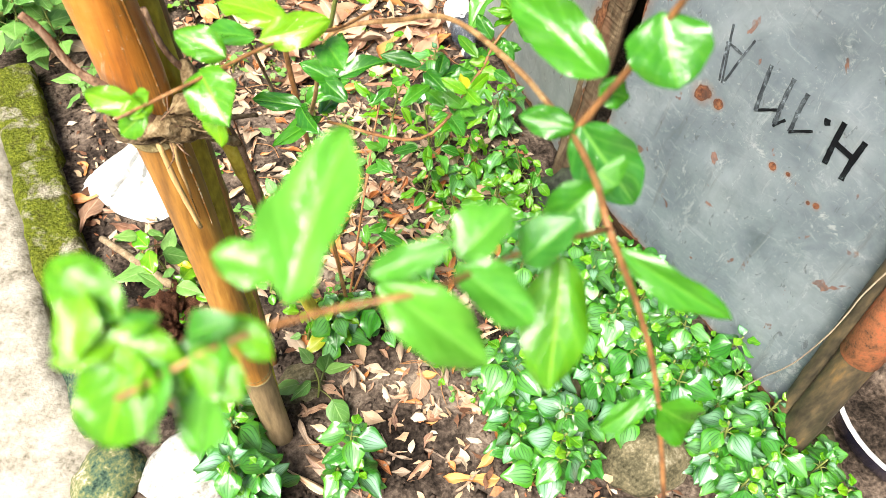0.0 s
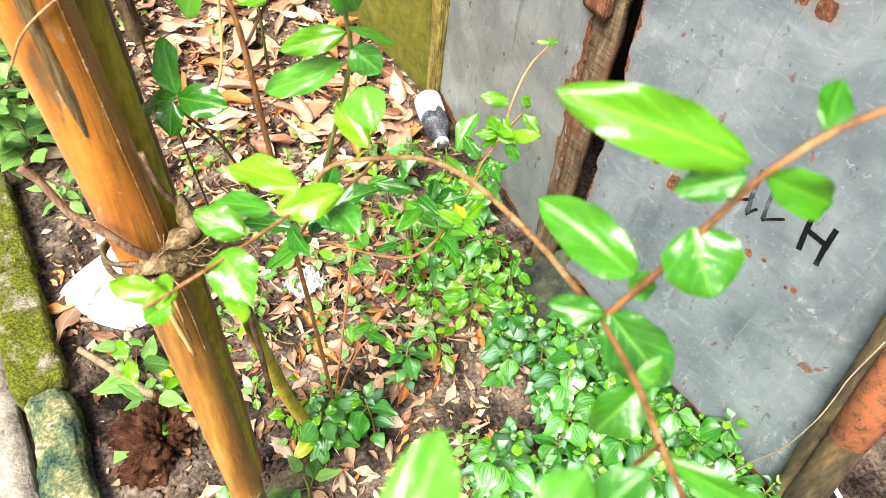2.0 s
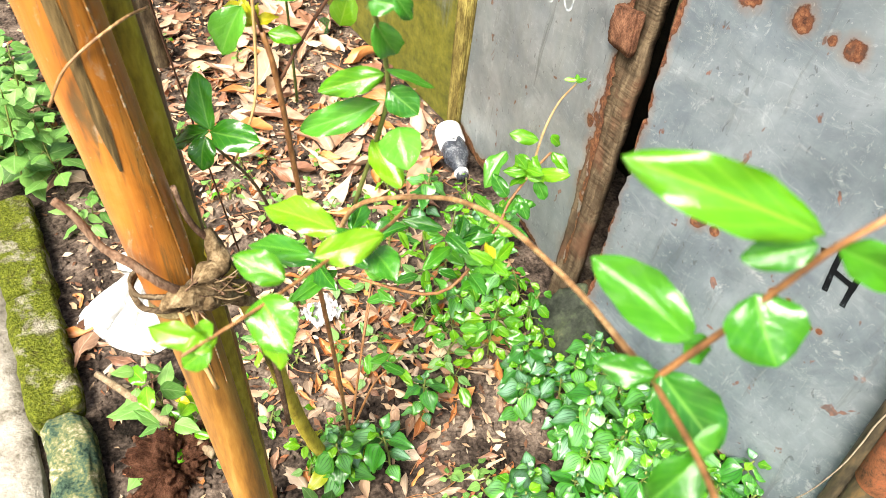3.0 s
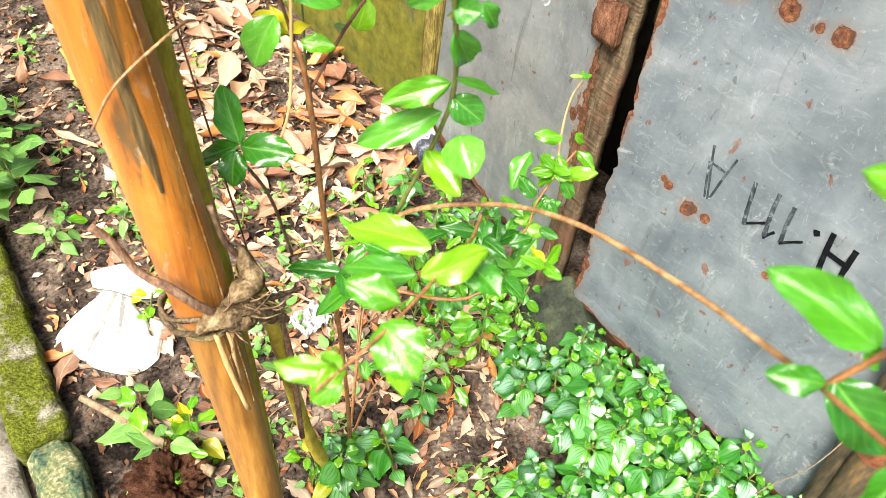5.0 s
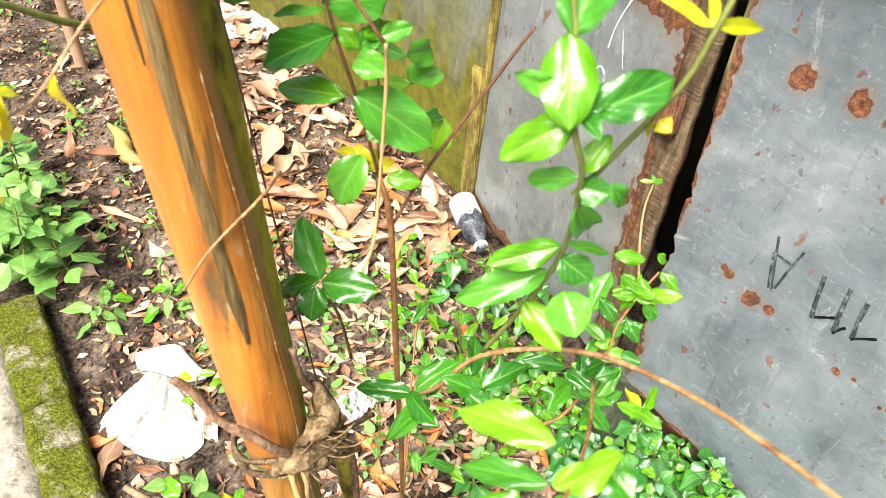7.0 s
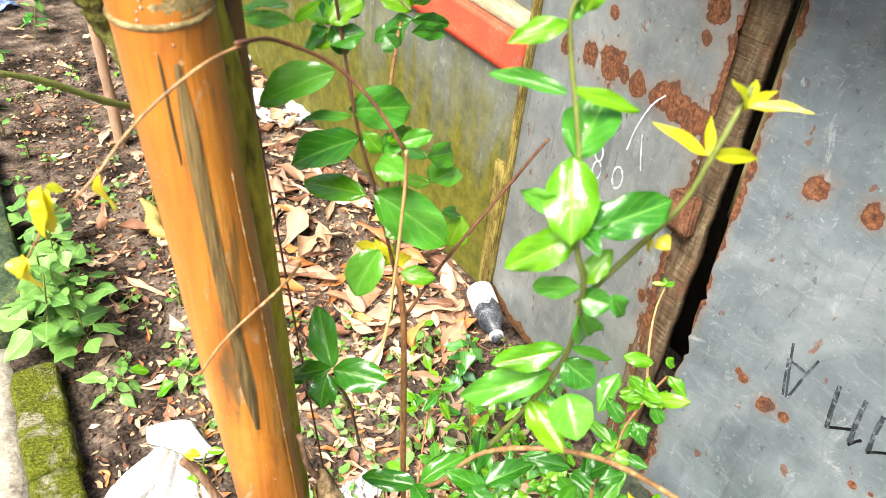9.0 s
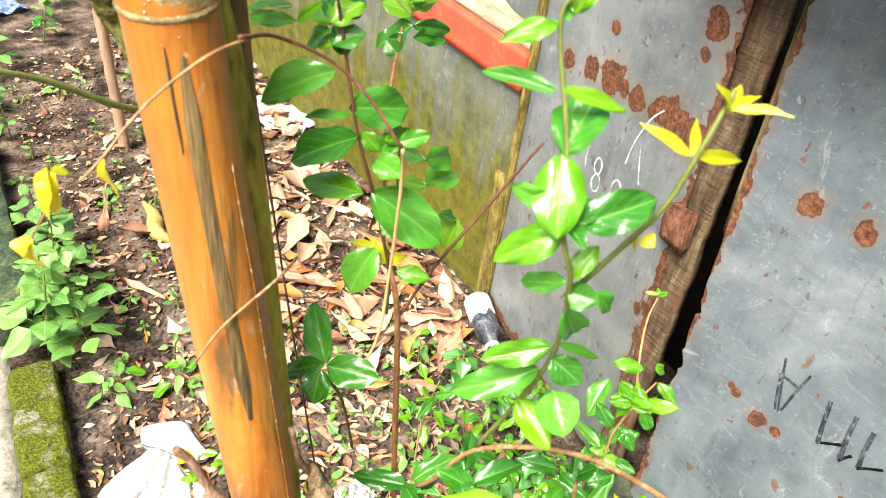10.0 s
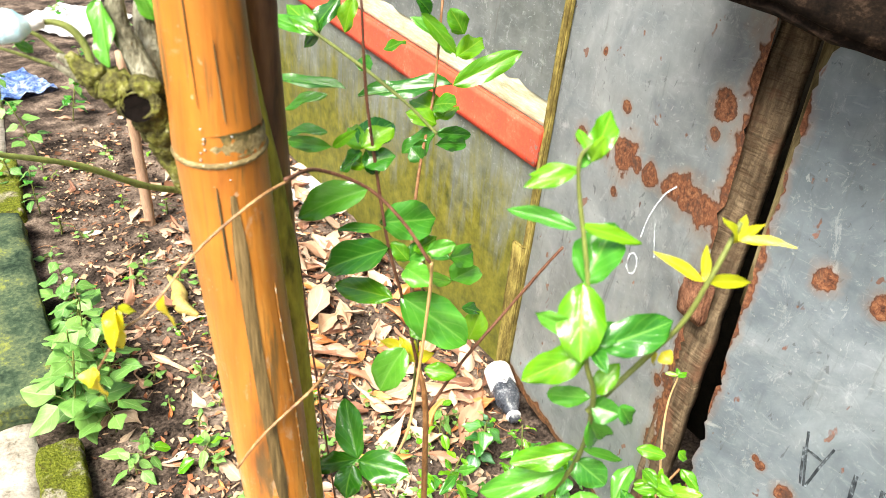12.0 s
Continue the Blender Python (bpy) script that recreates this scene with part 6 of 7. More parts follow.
part("neck_ring", lathe([(0.013, 0.146), (0.0165, 0.148), (0.0165, 0.154), (0.013, 0.156)]), LABEL_WHITE, glass, "pale plastic neck ring")

PAPER = surface("printed_paper", [(0.3, (0.42, 0.40, 0.42)), (0.42, (0.74, 0.73, 0.74)), (0.8, (0.84, 0.83, 0.83))], 35.0, 0.7, dist=0.003)


def paper(name, label, cx, cy, w, d, turn, seed, material=PAPER):
    bm = bmesh.new()
    n = 22
    rows = [[bm.verts.new(((i / n - 0.5) * w, (j / n - 0.5) * d, 0.02 + 0.02 * noise.noise(Vector((i * 0.33, j * 0.33, seed))) + 0.008 * noise.noise(Vector((i * 0.9, j * 0.9, seed))))) for i in range(n + 1)] for j in range(n + 1)]
    for a, b in zip(rows, rows[1:]):
        for i in range(n):
            bm.faces.new((a[i], a[i + 1], b[i + 1], b[i]))
    bmesh.ops.solidify(bm, geom=bm.faces[:], thickness=0.0012)
    ob = solid(name, bm, material, label, "litter", smooth=False)
    ob.matrix_basis = pose(cx, cy, ground_height(cx, cy), 0, 0, turn)


paper("crumpled_paper", "crumpled white printed paper on the dry leaves", 0.90, 2.56, 0.17, 0.30, 25, 2)
paper("crumpled_paper", "small scrap of crumpled white paper by the fence", 0.93, 3.0, 0.12, 0.12, 50, 4)
paper("crumpled_paper", "small pale paper scrap beside the shrub", 0.40, 0.98, 0.07, 0.06, 10, 5)
BLUE_PLASTIC = surface("blue_plastic", [(0.3, (0.05, 0.10, 0.30)), (0.5, (0.10, 0.20, 0.50)), (0.65, (0.7, 0.75, 0.8))], 18.0, 0.4)
paper("plastic_wrapper", "crumpled blue and white plastic wrapper on the soil", 0.09, 3.95, 0.35, 0.3, 20, 6, BLUE_PLASTIC)
paper("plastic_wrapper", "pale crumpled plastic sheet lying in the garden", 0.55, 4.9, 0.5, 0.5, 40, 7)

POD = surface("dry_pod", [(0.3, (0.16, 0.10, 0.03)), (0.55, (0.34, 0.26, 0.08)), (0.75, (0.46, 0.40, 0.14))], 30.0, 0.6)
solid("seed_pod", tube([(0.315, 2.13, 0.05), (0.33, 2.08, 0.03), (0.315, 2.01, 0.022), (0.345, 1.945, 0.02)], [0.005, 0.016, 0.024, 0.021, 0.006], 12, 7, 0.2), POD, "curved yellow-brown fruit peel lying on the soil", "peel")

# ---- bowl of soil behind the corner post ----
ENAMEL = surface("white_enamel", [(0.3, (0.66, 0.66, 0.70)), (0.7, (0.82, 0.82, 0.84))], 20.0, 0.2)
NAVY = surface("navy_enamel", [(0.3, (0.010, 0.010, 0.03)), (0.7, (0.02, 0.022, 0.06))], 20.0, 0.25)
bowl = thing("enamel_basin", "white-rimmed navy enamel basin filled with crumbly soil", "basin", (1.125, -0.005, -0.075))
part("basin_body", lathe([(0.0, 0.0), (0.10, 0.0), (0.15, 0.05), (0.168, 0.098)], 40), NAVY, bowl, "navy blue outer side")
part("rim", lathe([(0.166, 0.098), (0.171, 0.104), (0.168, 0.109), (0.160, 0.104), (0.152, 0.08)], 40), ENAMEL, bowl, "white enamel rim")
b = lathe([(0.0, 0.088)] + [(0.154 * k / 14, 0.088) for k in range(1, 15)], 40)
for v in b.verts:
    v.co.z += 0.02 * noise.noise(v.co * 30) + 0.008 * noise.noise(v.co * 90)
part("soil_fill", b, SOIL, bowl, "crumbly brown soil inside")

# ---- knot, dead stub, twisted stem and vines at the bamboo pole ----
DEAD_BARK = surface("dead_bark", [(0.3, (0.03, 0.02, 0.012)), (0.5, (0.10, 0.07, 0.042)), (0.72, (0.24, 0.185, 0.12))], 1.0, 0.9, stretch=(80, 80, 60), fine=4.0, strength=1.0, dist=0.005)
TIE_BARK = surface("grey_tie_bark", [(0.34, (0.045, 0.028, 0.014)), (0.46, (0.12, 0.08, 0.042)), (0.56, (0.21, 0.15, 0.085)), (0.7, (0.34, 0.26, 0.16))], 60.0, 0.9, fine=4.0, strength=1.0, dist=0.004)
STUB_BARK = surface("brown_stub_bark", [(0.34, (0.06, 0.03, 0.017)), (0.5, (0.18, 0.10, 0.06)), (0.66, (0.32, 0.21, 0.14))], 1.0, 0.8, stretch=(90, 90, 40), fine=4.0, strength=0.8)
knot = thing("bark_tie", "knotted strips of grey bark tied round the bamboo pole", "tie", (0.07, 0.52, 0.79))
for z, r, lean, start in ((-0.040, 0.0285, 0.003, 0.0), (-0.030, 0.0275, -0.004, 1.1)):
    loop = [(-0.013 + r * math.cos(k * 0.4488 + start), 0.026 + r * math.sin(k * 0.4488 + start), z + lean * math.sin(k * 0.4488 + start) + 0.0015 * math.sin(k * 2.1)) for k in range(16)]
    part("band", tube(loop, [0.0028, 0.0020, 0.0030, 0.0022], 7, 4, 0.7), DEAD_BARK, knot)
part("wrap", tube([(-0.026, -0.006, -0.034), (-0.017, -0.009, -0.027), (-0.005, -0.011, -0.023), (0.015, -0.008, -0.034), (0.036, 0.000, -0.057), (0.059, 0.010, -0.094)], [0.003, 0.0065, 0.0095, 0.0105, 0.0075, 0.005], 12, 8, 0.7), TIE_BARK, knot)
part("wrap", boulder((0.026, 0.020, 0.026), (0.011, -0.012, -0.036), 21, 4, 0.35, 0.12), TIE_BARK, knot)
part("wrap", tube([(0.004, 0.000, -0.027), (0.019, 0.002, -0.022), (0.032, 0.010, -0.020), (0.033, 0.020, -0.005), (0.033, 0.025, 0.008)], [0.006, 0.009, 0.0085, 0.007, 0.004], 12, 8, 0.9), TIE_BARK, knot)
part("wrap", tube([(0.028, 0.005, -0.044), (0.057, 0.015, -0.063), (0.089, 0.025, -0.083)], [0.004, 0.003, 0.002], 8, 6, 0.6), DEAD_BARK, knot)
rng = random.Random(17)
for k in range(26):
    a = Vector((rng.uniform(-0.012, 0.03), rng.uniform(-0.014, 0.0), rng.uniform(-0.045, -0.02)))
    d = Vector((rng.uniform(-0.5, 1), rng.uniform(-0.8, 0.1), rng.uniform(-0.5, 0.9))).normalized() * rng.uniform(0.012, 0.035)
    part("fibre", tube([a, a + d * 0.5 + Vector((rng.uniform(-0.006, 0.006), -0.004, rng.uniform(-0.006, 0.006))), a + d], [0.0011, 0.0008, 0.0004], 4, 3), rng.choice((TIE_BARK, STUB_BARK, DEAD_BARK)), knot)
PALE_STRAW = surface("pale_strip", [(0.3, (0.36, 0.20, 0.075)), (0.7, (0.62, 0.42, 0.20))], 1.0, 0.6, stretch=(60, 60, 8))
part("hanging_strip", tube([(-0.012, -0.008, -0.044), (-0.008, -0.015, -0.095), (0.000, -0.020, -0.158)], [0.0024, 0.0028, 0.0022], 6, 5, 0.3), PALE_STRAW, knot, "pale split cane strip hanging down")
part("hanging_strip", tube([(0.000, -0.010, -0.047), (-0.001, -0.012, -0.073), (0.001, -0.012, -0.121)], [0.0035, 0.0020, 0.0010], 6, 5, 0.8), PALE_STRAW, knot, "frayed pale fibre")
stub = thing("dead_branch", "short broken dark branch stub tied to the pole", "branch", (0.06, 0.50, 0.80))
branch(stub, [(-0.002, 0.545, 0.879), (0.007, 0.54, 0.864), (0.018, 0.53, 0.832), (0.033, 0.518, 0.817), (0.05, 0.512, 0.789), (0.063, 0.515, 0.769)], [0.0033, 0.0031, 0.0032, 0.0040, 0.0042, 0.0044], STUB_BARK, "limb")
curved = thing("shrub_stem", "smooth olive-brown curved stem rising to the bark tie", "stem", (0.30, 0.74, 0.0))
branch(curved, [(0.285, 0.672, -0.03), (0.262, 0.666, 0.03), (0.225, 0.655, 0.14), (0.194, 0.64, 0.30), (0.172, 0.615, 0.43), (0.150, 0.585, 0.56), (0.122, 0.552, 0.70), (0.102, 0.545, 0.772)], [0.011, 0.0105, 0.010, 0.009, 0.0065], BAMBOO_GREEN, "stem", sides=10)
branch(curved, [(0.165, 0.585, 0.36), (0.145, 0.562, 0.62), (0.112, 0.548, 0.76), (0.09, 0.541, 0.815), (0.082, 0.538, 0.862)], [0.004, 0.004, 0.003, 0.0024], STUB_BARK, "side_shoot", sides=7)
for pts, r, mat, label in (([(0.053, 0.525, 1.179), (0.087, 0.56, 1.162), (0.123, 0.562, 1.141), (0.142, 0.546, 1.119), (0.155, 0.531, 1.093)], 0.0013, DARK_TWIG, "thin brown vine arching beside the bamboo pole"),
                           ([(0.163, 0.541, 1.085), (0.17, 0.55, 1.06), (0.172, 0.555, 1.02), (0.172, 0.56, 0.96), (0.165, 0.56, 0.90), (0.145, 0.57, 0.84)], 0.0013, PALE_STRAW, "pale dry vine hanging beside the shrub"),
                           ([(0.017, 0.538, 0.962), (0.035, 0.53, 0.993), (0.073, 0.539, 1.009), (0.10, 0.566, 1.0)], 0.0011, TAN_TWIG, "pale thin vine slanting over the bamboo pole")):
    v = thing("vine", label, "vine", pts[0])
    branch(v, pts, [r, r], mat, "tendril", sides=6)

threads = thing("thread_tuft", "frayed white threads tied at the foot of the curved stem", "thread", (0.268, 0.660, 0.03))
THREAD = surface("white_thread", [(0.3, (0.45, 0.44, 0.42)), (0.7, (0.66, 0.65, 0.63))], 60.0, 0.8)
for k in range(9):
    a = k * 0.9
    part("thread", tube([(0, 0, 0.03), (0.012 * math.cos(a), 0.012 * math.sin(a) - 0.012, 0.012), (0.03 * math.cos(a * 1.7), 0.02 * math.sin(a) - 0.03, -0.024)], [0.0012, 0.0009], 5, 4), THREAD, threads)

# ---- corner post: tin band, rope, second cane ----
cane = thing("bamboo_pole", "thin dirty bamboo cane tied beside the corner post", "pole", (0.845, 0.106, -0.06))
bamboo([(0.0, 0.0, 0.0), (0.012, 0.030, 0.3), (0.04, 0.070, 0.7), (0.10, 0.160, 1.6)], 0.0155, (0.25, 0.7), POST_BAMBOO, "culm", cane)
b = lathe([(0.0290, 0.0), (0.0305, 0.002), (0.0308, 0.18), (0.029, 0.185)], 24)
for v in b.verts:
    v.co.x, v.co.y = v.co.x * (1 + 0.04 * noise.noise(v.co * 40)), v.co.y * (1 + 0.04 * noise.noise(v.co * 40 + Vector((3, 0, 0))))
TIN = surface("rusty_tin", [(0.36, (0.035, 0.018, 0.012)), (0.45, (0.17, 0.065, 0.030)), (0.54, (0.27, 0.095, 0.042)), (0.62, (0.33, 0.085, 0.035))], 40.0, 0.7, fine=7.0)
band = part("tin_band", b, TIN, corner_culm, "rusty tin band nailed round the post")
band.matrix_basis = pose(0.015, 0.031, 0.375, -4.6, 2.6, 0)
ROPE = surface("grey_rope", [(0.3, (0.18, 0.14, 0.10)), (0.7, (0.42, 0.34, 0.25))], 1.0, 0.9, stretch=(200, 200, 200))
rope = thing("rope", "thin grey rope strung along the sheet to the post", "rope", (0.82, 0.2, 0.06))
branch(rope, [(0.814, 0.197, 0.035), (0.814, 0.179, 0.128), (0.805, 0.155, 0.232), (0.802, 0.146, 0.333), (0.804, 0.147, 0.397), (0.808, 0.15, 0.44), (0.817, 0.148, 0.52)], [0.0012, 0.0012], ROPE, "cord", sides=6)

# ---- marks on the sheets ----
def stroke(name, parent, at, points, wide, material, label=""):
    """A flat painted stroke; at(y, z) gives its place on the sheet."""
    bm = bmesh.new()
    line = smooth_line([(p[0], p[1], 0) for p in points], 5)
    left, right = [], []
    for i, q in enumerate(line):
        d = (line[min(i + 1, len(line) - 1)] - line[max(i - 1, 0)]).normalized()
        s = Vector((-d.y, d.x, 0)) * wide / 2 * (1 + 0.3 * noise.noise(q * 120))
        left.append(bm.verts.new(at(q.x + s.x, q.y + s.y)))
        right.append(bm.verts.new(at(q.x - s.x, q.y - s.y)))
    for i in range(len(line) - 1):
        bm.faces.new((left[i], left[i + 1], right[i + 1], right[i]))
    return part(name, bm, material, parent, label)


def on_sheet(me, shift):
    """Place on a sheet's front, by the nearest front vertices."""
    pts = np.array([v.co for v in me.vertices])
    def at(y, z):
        d = (pts[:, 1] - y) ** 2 + (pts[:, 2] - z) ** 2
        k = np.argpartition(d, 8)[:8]
        return (float(pts[k, 0].min()) - shift, y, z)
    return at


at_r, at_l = on_sheet(fr.data, 0.0012), on_sheet(fl.data, 0.0010)
PAINT_GREY = surface("thin_black_paint", [(0.38, (0.010, 0.012, 0.015)), (0.54, (0.045, 0.053, 0.06)), (0.68, (0.26, 0.30, 0.34))], 120.0, 0.95)
for wide, mat, name, rows in ((0.0042, PAINT_GREY, "painted_letter", (((0.556, 0.558), (0.526, 0.47)), ((0.512, 0.559), (0.524, 0.47)), ((0.549, 0.53), (0.52, 0.528)), ((0.551, 0.53), (0.532, 0.47)))),
                              (0.0072, PAINT_GREY, "painted_letter", (((0.47, 0.545), (0.455, 0.471)), ((0.431, 0.549), (0.419, 0.474)), ((0.402, 0.544), (0.393, 0.479)))),
                              (0.0045, BLACK_PAINT, "painted_letter", (((0.457, 0.471), (0.424, 0.497)), ((0.419, 0.470), (0.408, 0.490)), ((0.395, 0.478), (0.366, 0.503)))),
                              (0.0088, BLACK_PAINT, "painted_letter", (((0.337, 0.543), (0.326, 0.474)), ((0.333, 0.509), (0.297, 0.508)), ((0.299, 0.538), (0.294, 0.47)), ((0.359, 0.532), (0.354, 0.523))))):
    for pts in rows:
        a, c = pts
        mid = ((a[0] + c[0]) / 2 + 0.001, (a[1] + c[1]) / 2)
        stroke(name, fr, at_r, (a, mid, c), wide, mat, "black brushed letter stroke")
def oval(cy, cz, ry, rz, lean=0.0):
    return [(cy + ry * math.cos(k * 0.7) + lean * math.sin(k * 0.7), cz + rz * math.sin(k * 0.7)) for k in range(10)]
for pts in (oval(1.058, 0.612, 0.011, 0.017), oval(1.053, 0.577, 0.013, 0.018), oval(0.990, 0.598, 0.014, 0.022), ((0.985, 0.66), (0.978, 0.71), (0.955, 0.765), (0.93, 0.795)), ((0.958, 0.705), (0.946, 0.67), (0.936, 0.645)), ((1.10, 0.635), (1.10, 0.61), (1.096, 0.585))):
    stroke("chalk_mark", fl, at_l, pts, 0.0032, WHITE_CHALK, "white chalk stroke")

# ---- tree and stick behind the pole ----
MOSSY_BARK = surface("mossy_bark", [(0.36, (0.018, 0.018, 0.008)), (0.48, (0.085, 0.08, 0.030)), (0.57, (0.16, 0.165, 0.035)), (0.68, (0.33, 0.32, 0.17))], 60.0, 0.95, fine=6.0, strength=1.0, dist=0.01)
PALE_BARK = surface("pale_bark", [(0.36, (0.05, 0.045, 0.03)), (0.5, (0.20, 0.19, 0.135)), (0.66, (0.42, 0.41, 0.33))], 90.0, 0.95, stretch=(1, 1, 0.4), fine=6.0, strength=1.0, dist=0.008)
DARK_TRUNK = surface("damp_trunk_bark", [(0.34, (0.02, 0.014, 0.009)), (0.5, (0.07, 0.05, 0.03)), (0.66, (0.15, 0.115, 0.06))], 1.0, 0.9, stretch=(40, 40, 12), fine=5.0, strength=1.0, dist=0.006)
tree_t = thing("small_tree", "thin dark young tree leaning in the garden bed", "tree", (0.42, 2.03, 0.0))
branch(tree_t, [(0.425, 2.03, -0.03), (0.415, 2.03, 0.10), (0.405, 2.03, 0.30), (0.43, 2.04, 0.60), (0.46, 2.04, 0.80), (0.49, 2.05, 1.05)], [0.028, 0.022, 0.020, 0.016, 0.012, 0.006], DARK_TRUNK, "trunk", sides=16, steps=8, wobble=0.4)
branch(tree_t, [(0.408, 2.025, 0.36), (0.25, 1.90, 0.47), (0.10, 1.82, 0.59), (-0.03, 1.77, 0.66), (-0.25, 1.70, 0.76)], [0.009, 0.008, 0.006, 0.004], GREEN_STEM, "limb", sides=8)

# near-black colour standing in for the shade inside the knot hole
HOLE_SHADE = surface("hollow_shade", [(0.4, (0.002, 0.0015, 0.001)), (0.7, (0.010, 0.007, 0.006))], 200.0, 1.0)
gnarl = thing("gnarled_branch", "mossy gnarled branch with a black hollow knot behind the pole", "branch", (0.065, 0.612, 1.05))
knotty = branch(gnarl, [(0.072, 0.612, 1.04), (0.052, 0.612, 1.09), (0.0277, 0.6131, 1.1378), (0.0182, 0.6154, 1.1581), (0.0129, 0.6141, 1.1745), (0.008, 0.6114, 1.1889), (0.0017, 0.6161, 1.1973), (-0.006, 0.6198, 1.2031), (-0.0162, 0.6239, 1.2096), (-0.0233, 0.6274, 1.2165), (-0.0289, 0.6305, 1.2235)],
                [0.008, 0.0085, 0.009, 0.0095, 0.0105, 0.012, 0.0125, 0.0115, 0.009, 0.0055, 0.0025], MOSSY_BARK, "limb", "mossy limb with a hollow knot", sides=18, steps=7, wobble=0.32)
for at, size, seed in (((-0.0097, 0.611, 1.2085), (0.017, 0.015, 0.018), 3), ((0.004, 0.608, 1.208), (0.018, 0.014, 0.013), 5), ((-0.020, 0.620, 1.214), (0.013, 0.012, 0.012), 8), ((0.010, 0.606, 1.182), (0.016, 0.014, 0.02), 11)):
    lump = part("burl", boulder(size, (0, 0, 0), seed, 4, 0.35, 0.06), MOSSY_BARK, knotty, "swollen mossy burl")
    lump.matrix_basis = pose(*at)
facing = look((-0.0018, 0.6015, 1.2003), (-0.0018 - 0.083, 0.6015 - 0.42, 1.2003 + 0.17)) @ pose(0, 0, 0, 180, 0, 0)
rim = part("knot_rim", tube([(0.0095 * math.cos(k * 0.628), 0.0075 * math.sin(k * 0.628), 0.0) for k in range(11)], [0.0022, 0.0012, 0.0030, 0.0016, 0.0026], 8, 3, 0.9), MOSSY_BARK, knotty, "swollen rim of the hollow knot")
hollow = part("knot_hollow", lathe([(0.0, 0.0005), (0.005, 0.001), (0.0085, 0.0015), (0.0095, 0.002)], 18), HOLE_SHADE, knotty, "near-black disc painting the shade inside the hollow")
rim.matrix_basis = hollow.matrix_basis = facing
for pts, r in (([(0.012, 0.6234, 1.196), (0.0091, 0.6188, 1.2083), (0.0038, 0.6247, 1.2219), (0.0001, 0.6288, 1.2323), (-0.0008, 0.6319, 1.2425), (0.0003, 0.6352, 1.2554)], [0.0085, 0.0075, 0.007, 0.0065, 0.006, 0.004]),
               ([(0.019, 0.6328, 1.1988), (0.0175, 0.6398, 1.2174), (0.0165, 0.6448, 1.2328), (0.0177, 0.6488, 1.2479)], [0.0075, 0.007, 0.0065, 0.004]),
               ([(-0.0162, 0.6239, 1.2096), (-0.026, 0.630, 1.2165), (-0.034, 0.634, 1.222)], [0.007, 0.0045, 0.0015]),
               ([(-0.018, 0.626, 1.2066), (-0.028, 0.632, 1.211), (-0.037, 0.637, 1.217)], [0.005, 0.003, 0.001])):
    branch(gnarl, pts, r, PALE_BARK, "stub", "grey splintered stub", sides=10, steps=7, wobble=0.35)
for pts, r in (([(-0.0178, 0.6263, 1.2156), (-0.0196, 0.6304, 1.2273), (-0.0248, 0.6337, 1.2356), (-0.0323, 0.6358, 1.2393), (-0.0391, 0.6366, 1.2396)], [0.0024, 0.0022, 0.0018]),
               ([(-0.0200, 0.6300, 1.2110), (-0.0332, 0.6494, 1.2212), (-0.0414, 0.6526, 1.229), (-0.0541, 0.6551, 1.2341)], [0.0014, 0.001]),
               ([(-0.0200, 0.6320, 1.2080), (-0.0384, 0.6561, 1.2108), (-0.0514, 0.6591, 1.2168), (-0.0641, 0.6615, 1.2222)], [0.0012, 0.0008])):
    branch(gnarl, pts, r, GREEN_STEM, "twig", sides=7)
for base, tip, w in (((-0.0073, 0.6355, 1.2512), (-0.0142, 0.6172, 1.2188), 0.015), ((-0.0527, 0.6437, 1.228), (-0.0443, 0.6414, 1.2226), 0.006), ((0.012, 0.640, 1.262), (0.018, 0.634, 1.236), 0.012)):
    set_leaf(gnarl, MID[2], base, tip, w, roll=0.2)
BLUE_BAG = surface("pale_blue_plastic", [(0.3, (0.12, 0.38, 0.48)), (0.5, (0.35, 0.60, 0.68)), (0.7, (0.75, 0.80, 0.82))], 20.0, 0.35)
graft = thing("graft_wrap", "pale blue plastic wrap tied round a cut twig", "wrap", (-0.0502, 0.6372, 1.2383))
part("wrap", tube([(-0.016, 0.001, 0.001), (-0.008, 0.0005, 0.0), (0.0, 0.0, 0.0), (0.006, 0.0, 0.0008)], [0.005, 0.0085, 0.008, 0.004], 14, 6, 0.4), BLUE_BAG, graft)
part("tie", tube([(0.005, 0.0, 0.0007), (0.009, -0.0004, 0.0013), (0.013, -0.0005, 0.0013)], [0.0038, 0.0042, 0.0034], 10, 4, 0.3), CLOTH, graft, "white cloth tie")
stake = thing("wooden_stake", "plain brown wooden stake driven into the soil", "stake", (0.36, 2.52, 0.0))
branch(stake, [(0.362, 2.52, -0.03), (0.357, 2.52, 0.2), (0.352, 2.518, 0.40), (0.345, 2.515, 0.60)], [0.018, 0.017, 0.016], surface("stake_wood", [(0.3, (0.16, 0.09, 0.055)), (0.7, (0.42, 0.27, 0.18))], 1.0, 0.8, stretch=(40, 40, 6)), "shaft", sides=9)

# leaves seen past the kerb and beyond the tree
more = [weed("leafy_weed", "leafy garden weed growing at the far kerb", "weed", 12, 0.16, 0.05, 0.04, WEED + GLOSSY[:1], 150 + k, "weeds at the far kerb") for k in range(2)]
scatter(more, [(0.06, 2.75), (0.02, 2.95), (0.12, 3.2), (0.3, 3.5), (0.45, 3.9), (0.05, 3.6), (0.7, 4.3), (0.25, 4.4), (-0.1, 4.2), (0.5, 5.0), (0.0, 5.2), (0.9, 5.2), (-0.5, 5.0), (0.3, 5.8)], (0.8, 1.4))

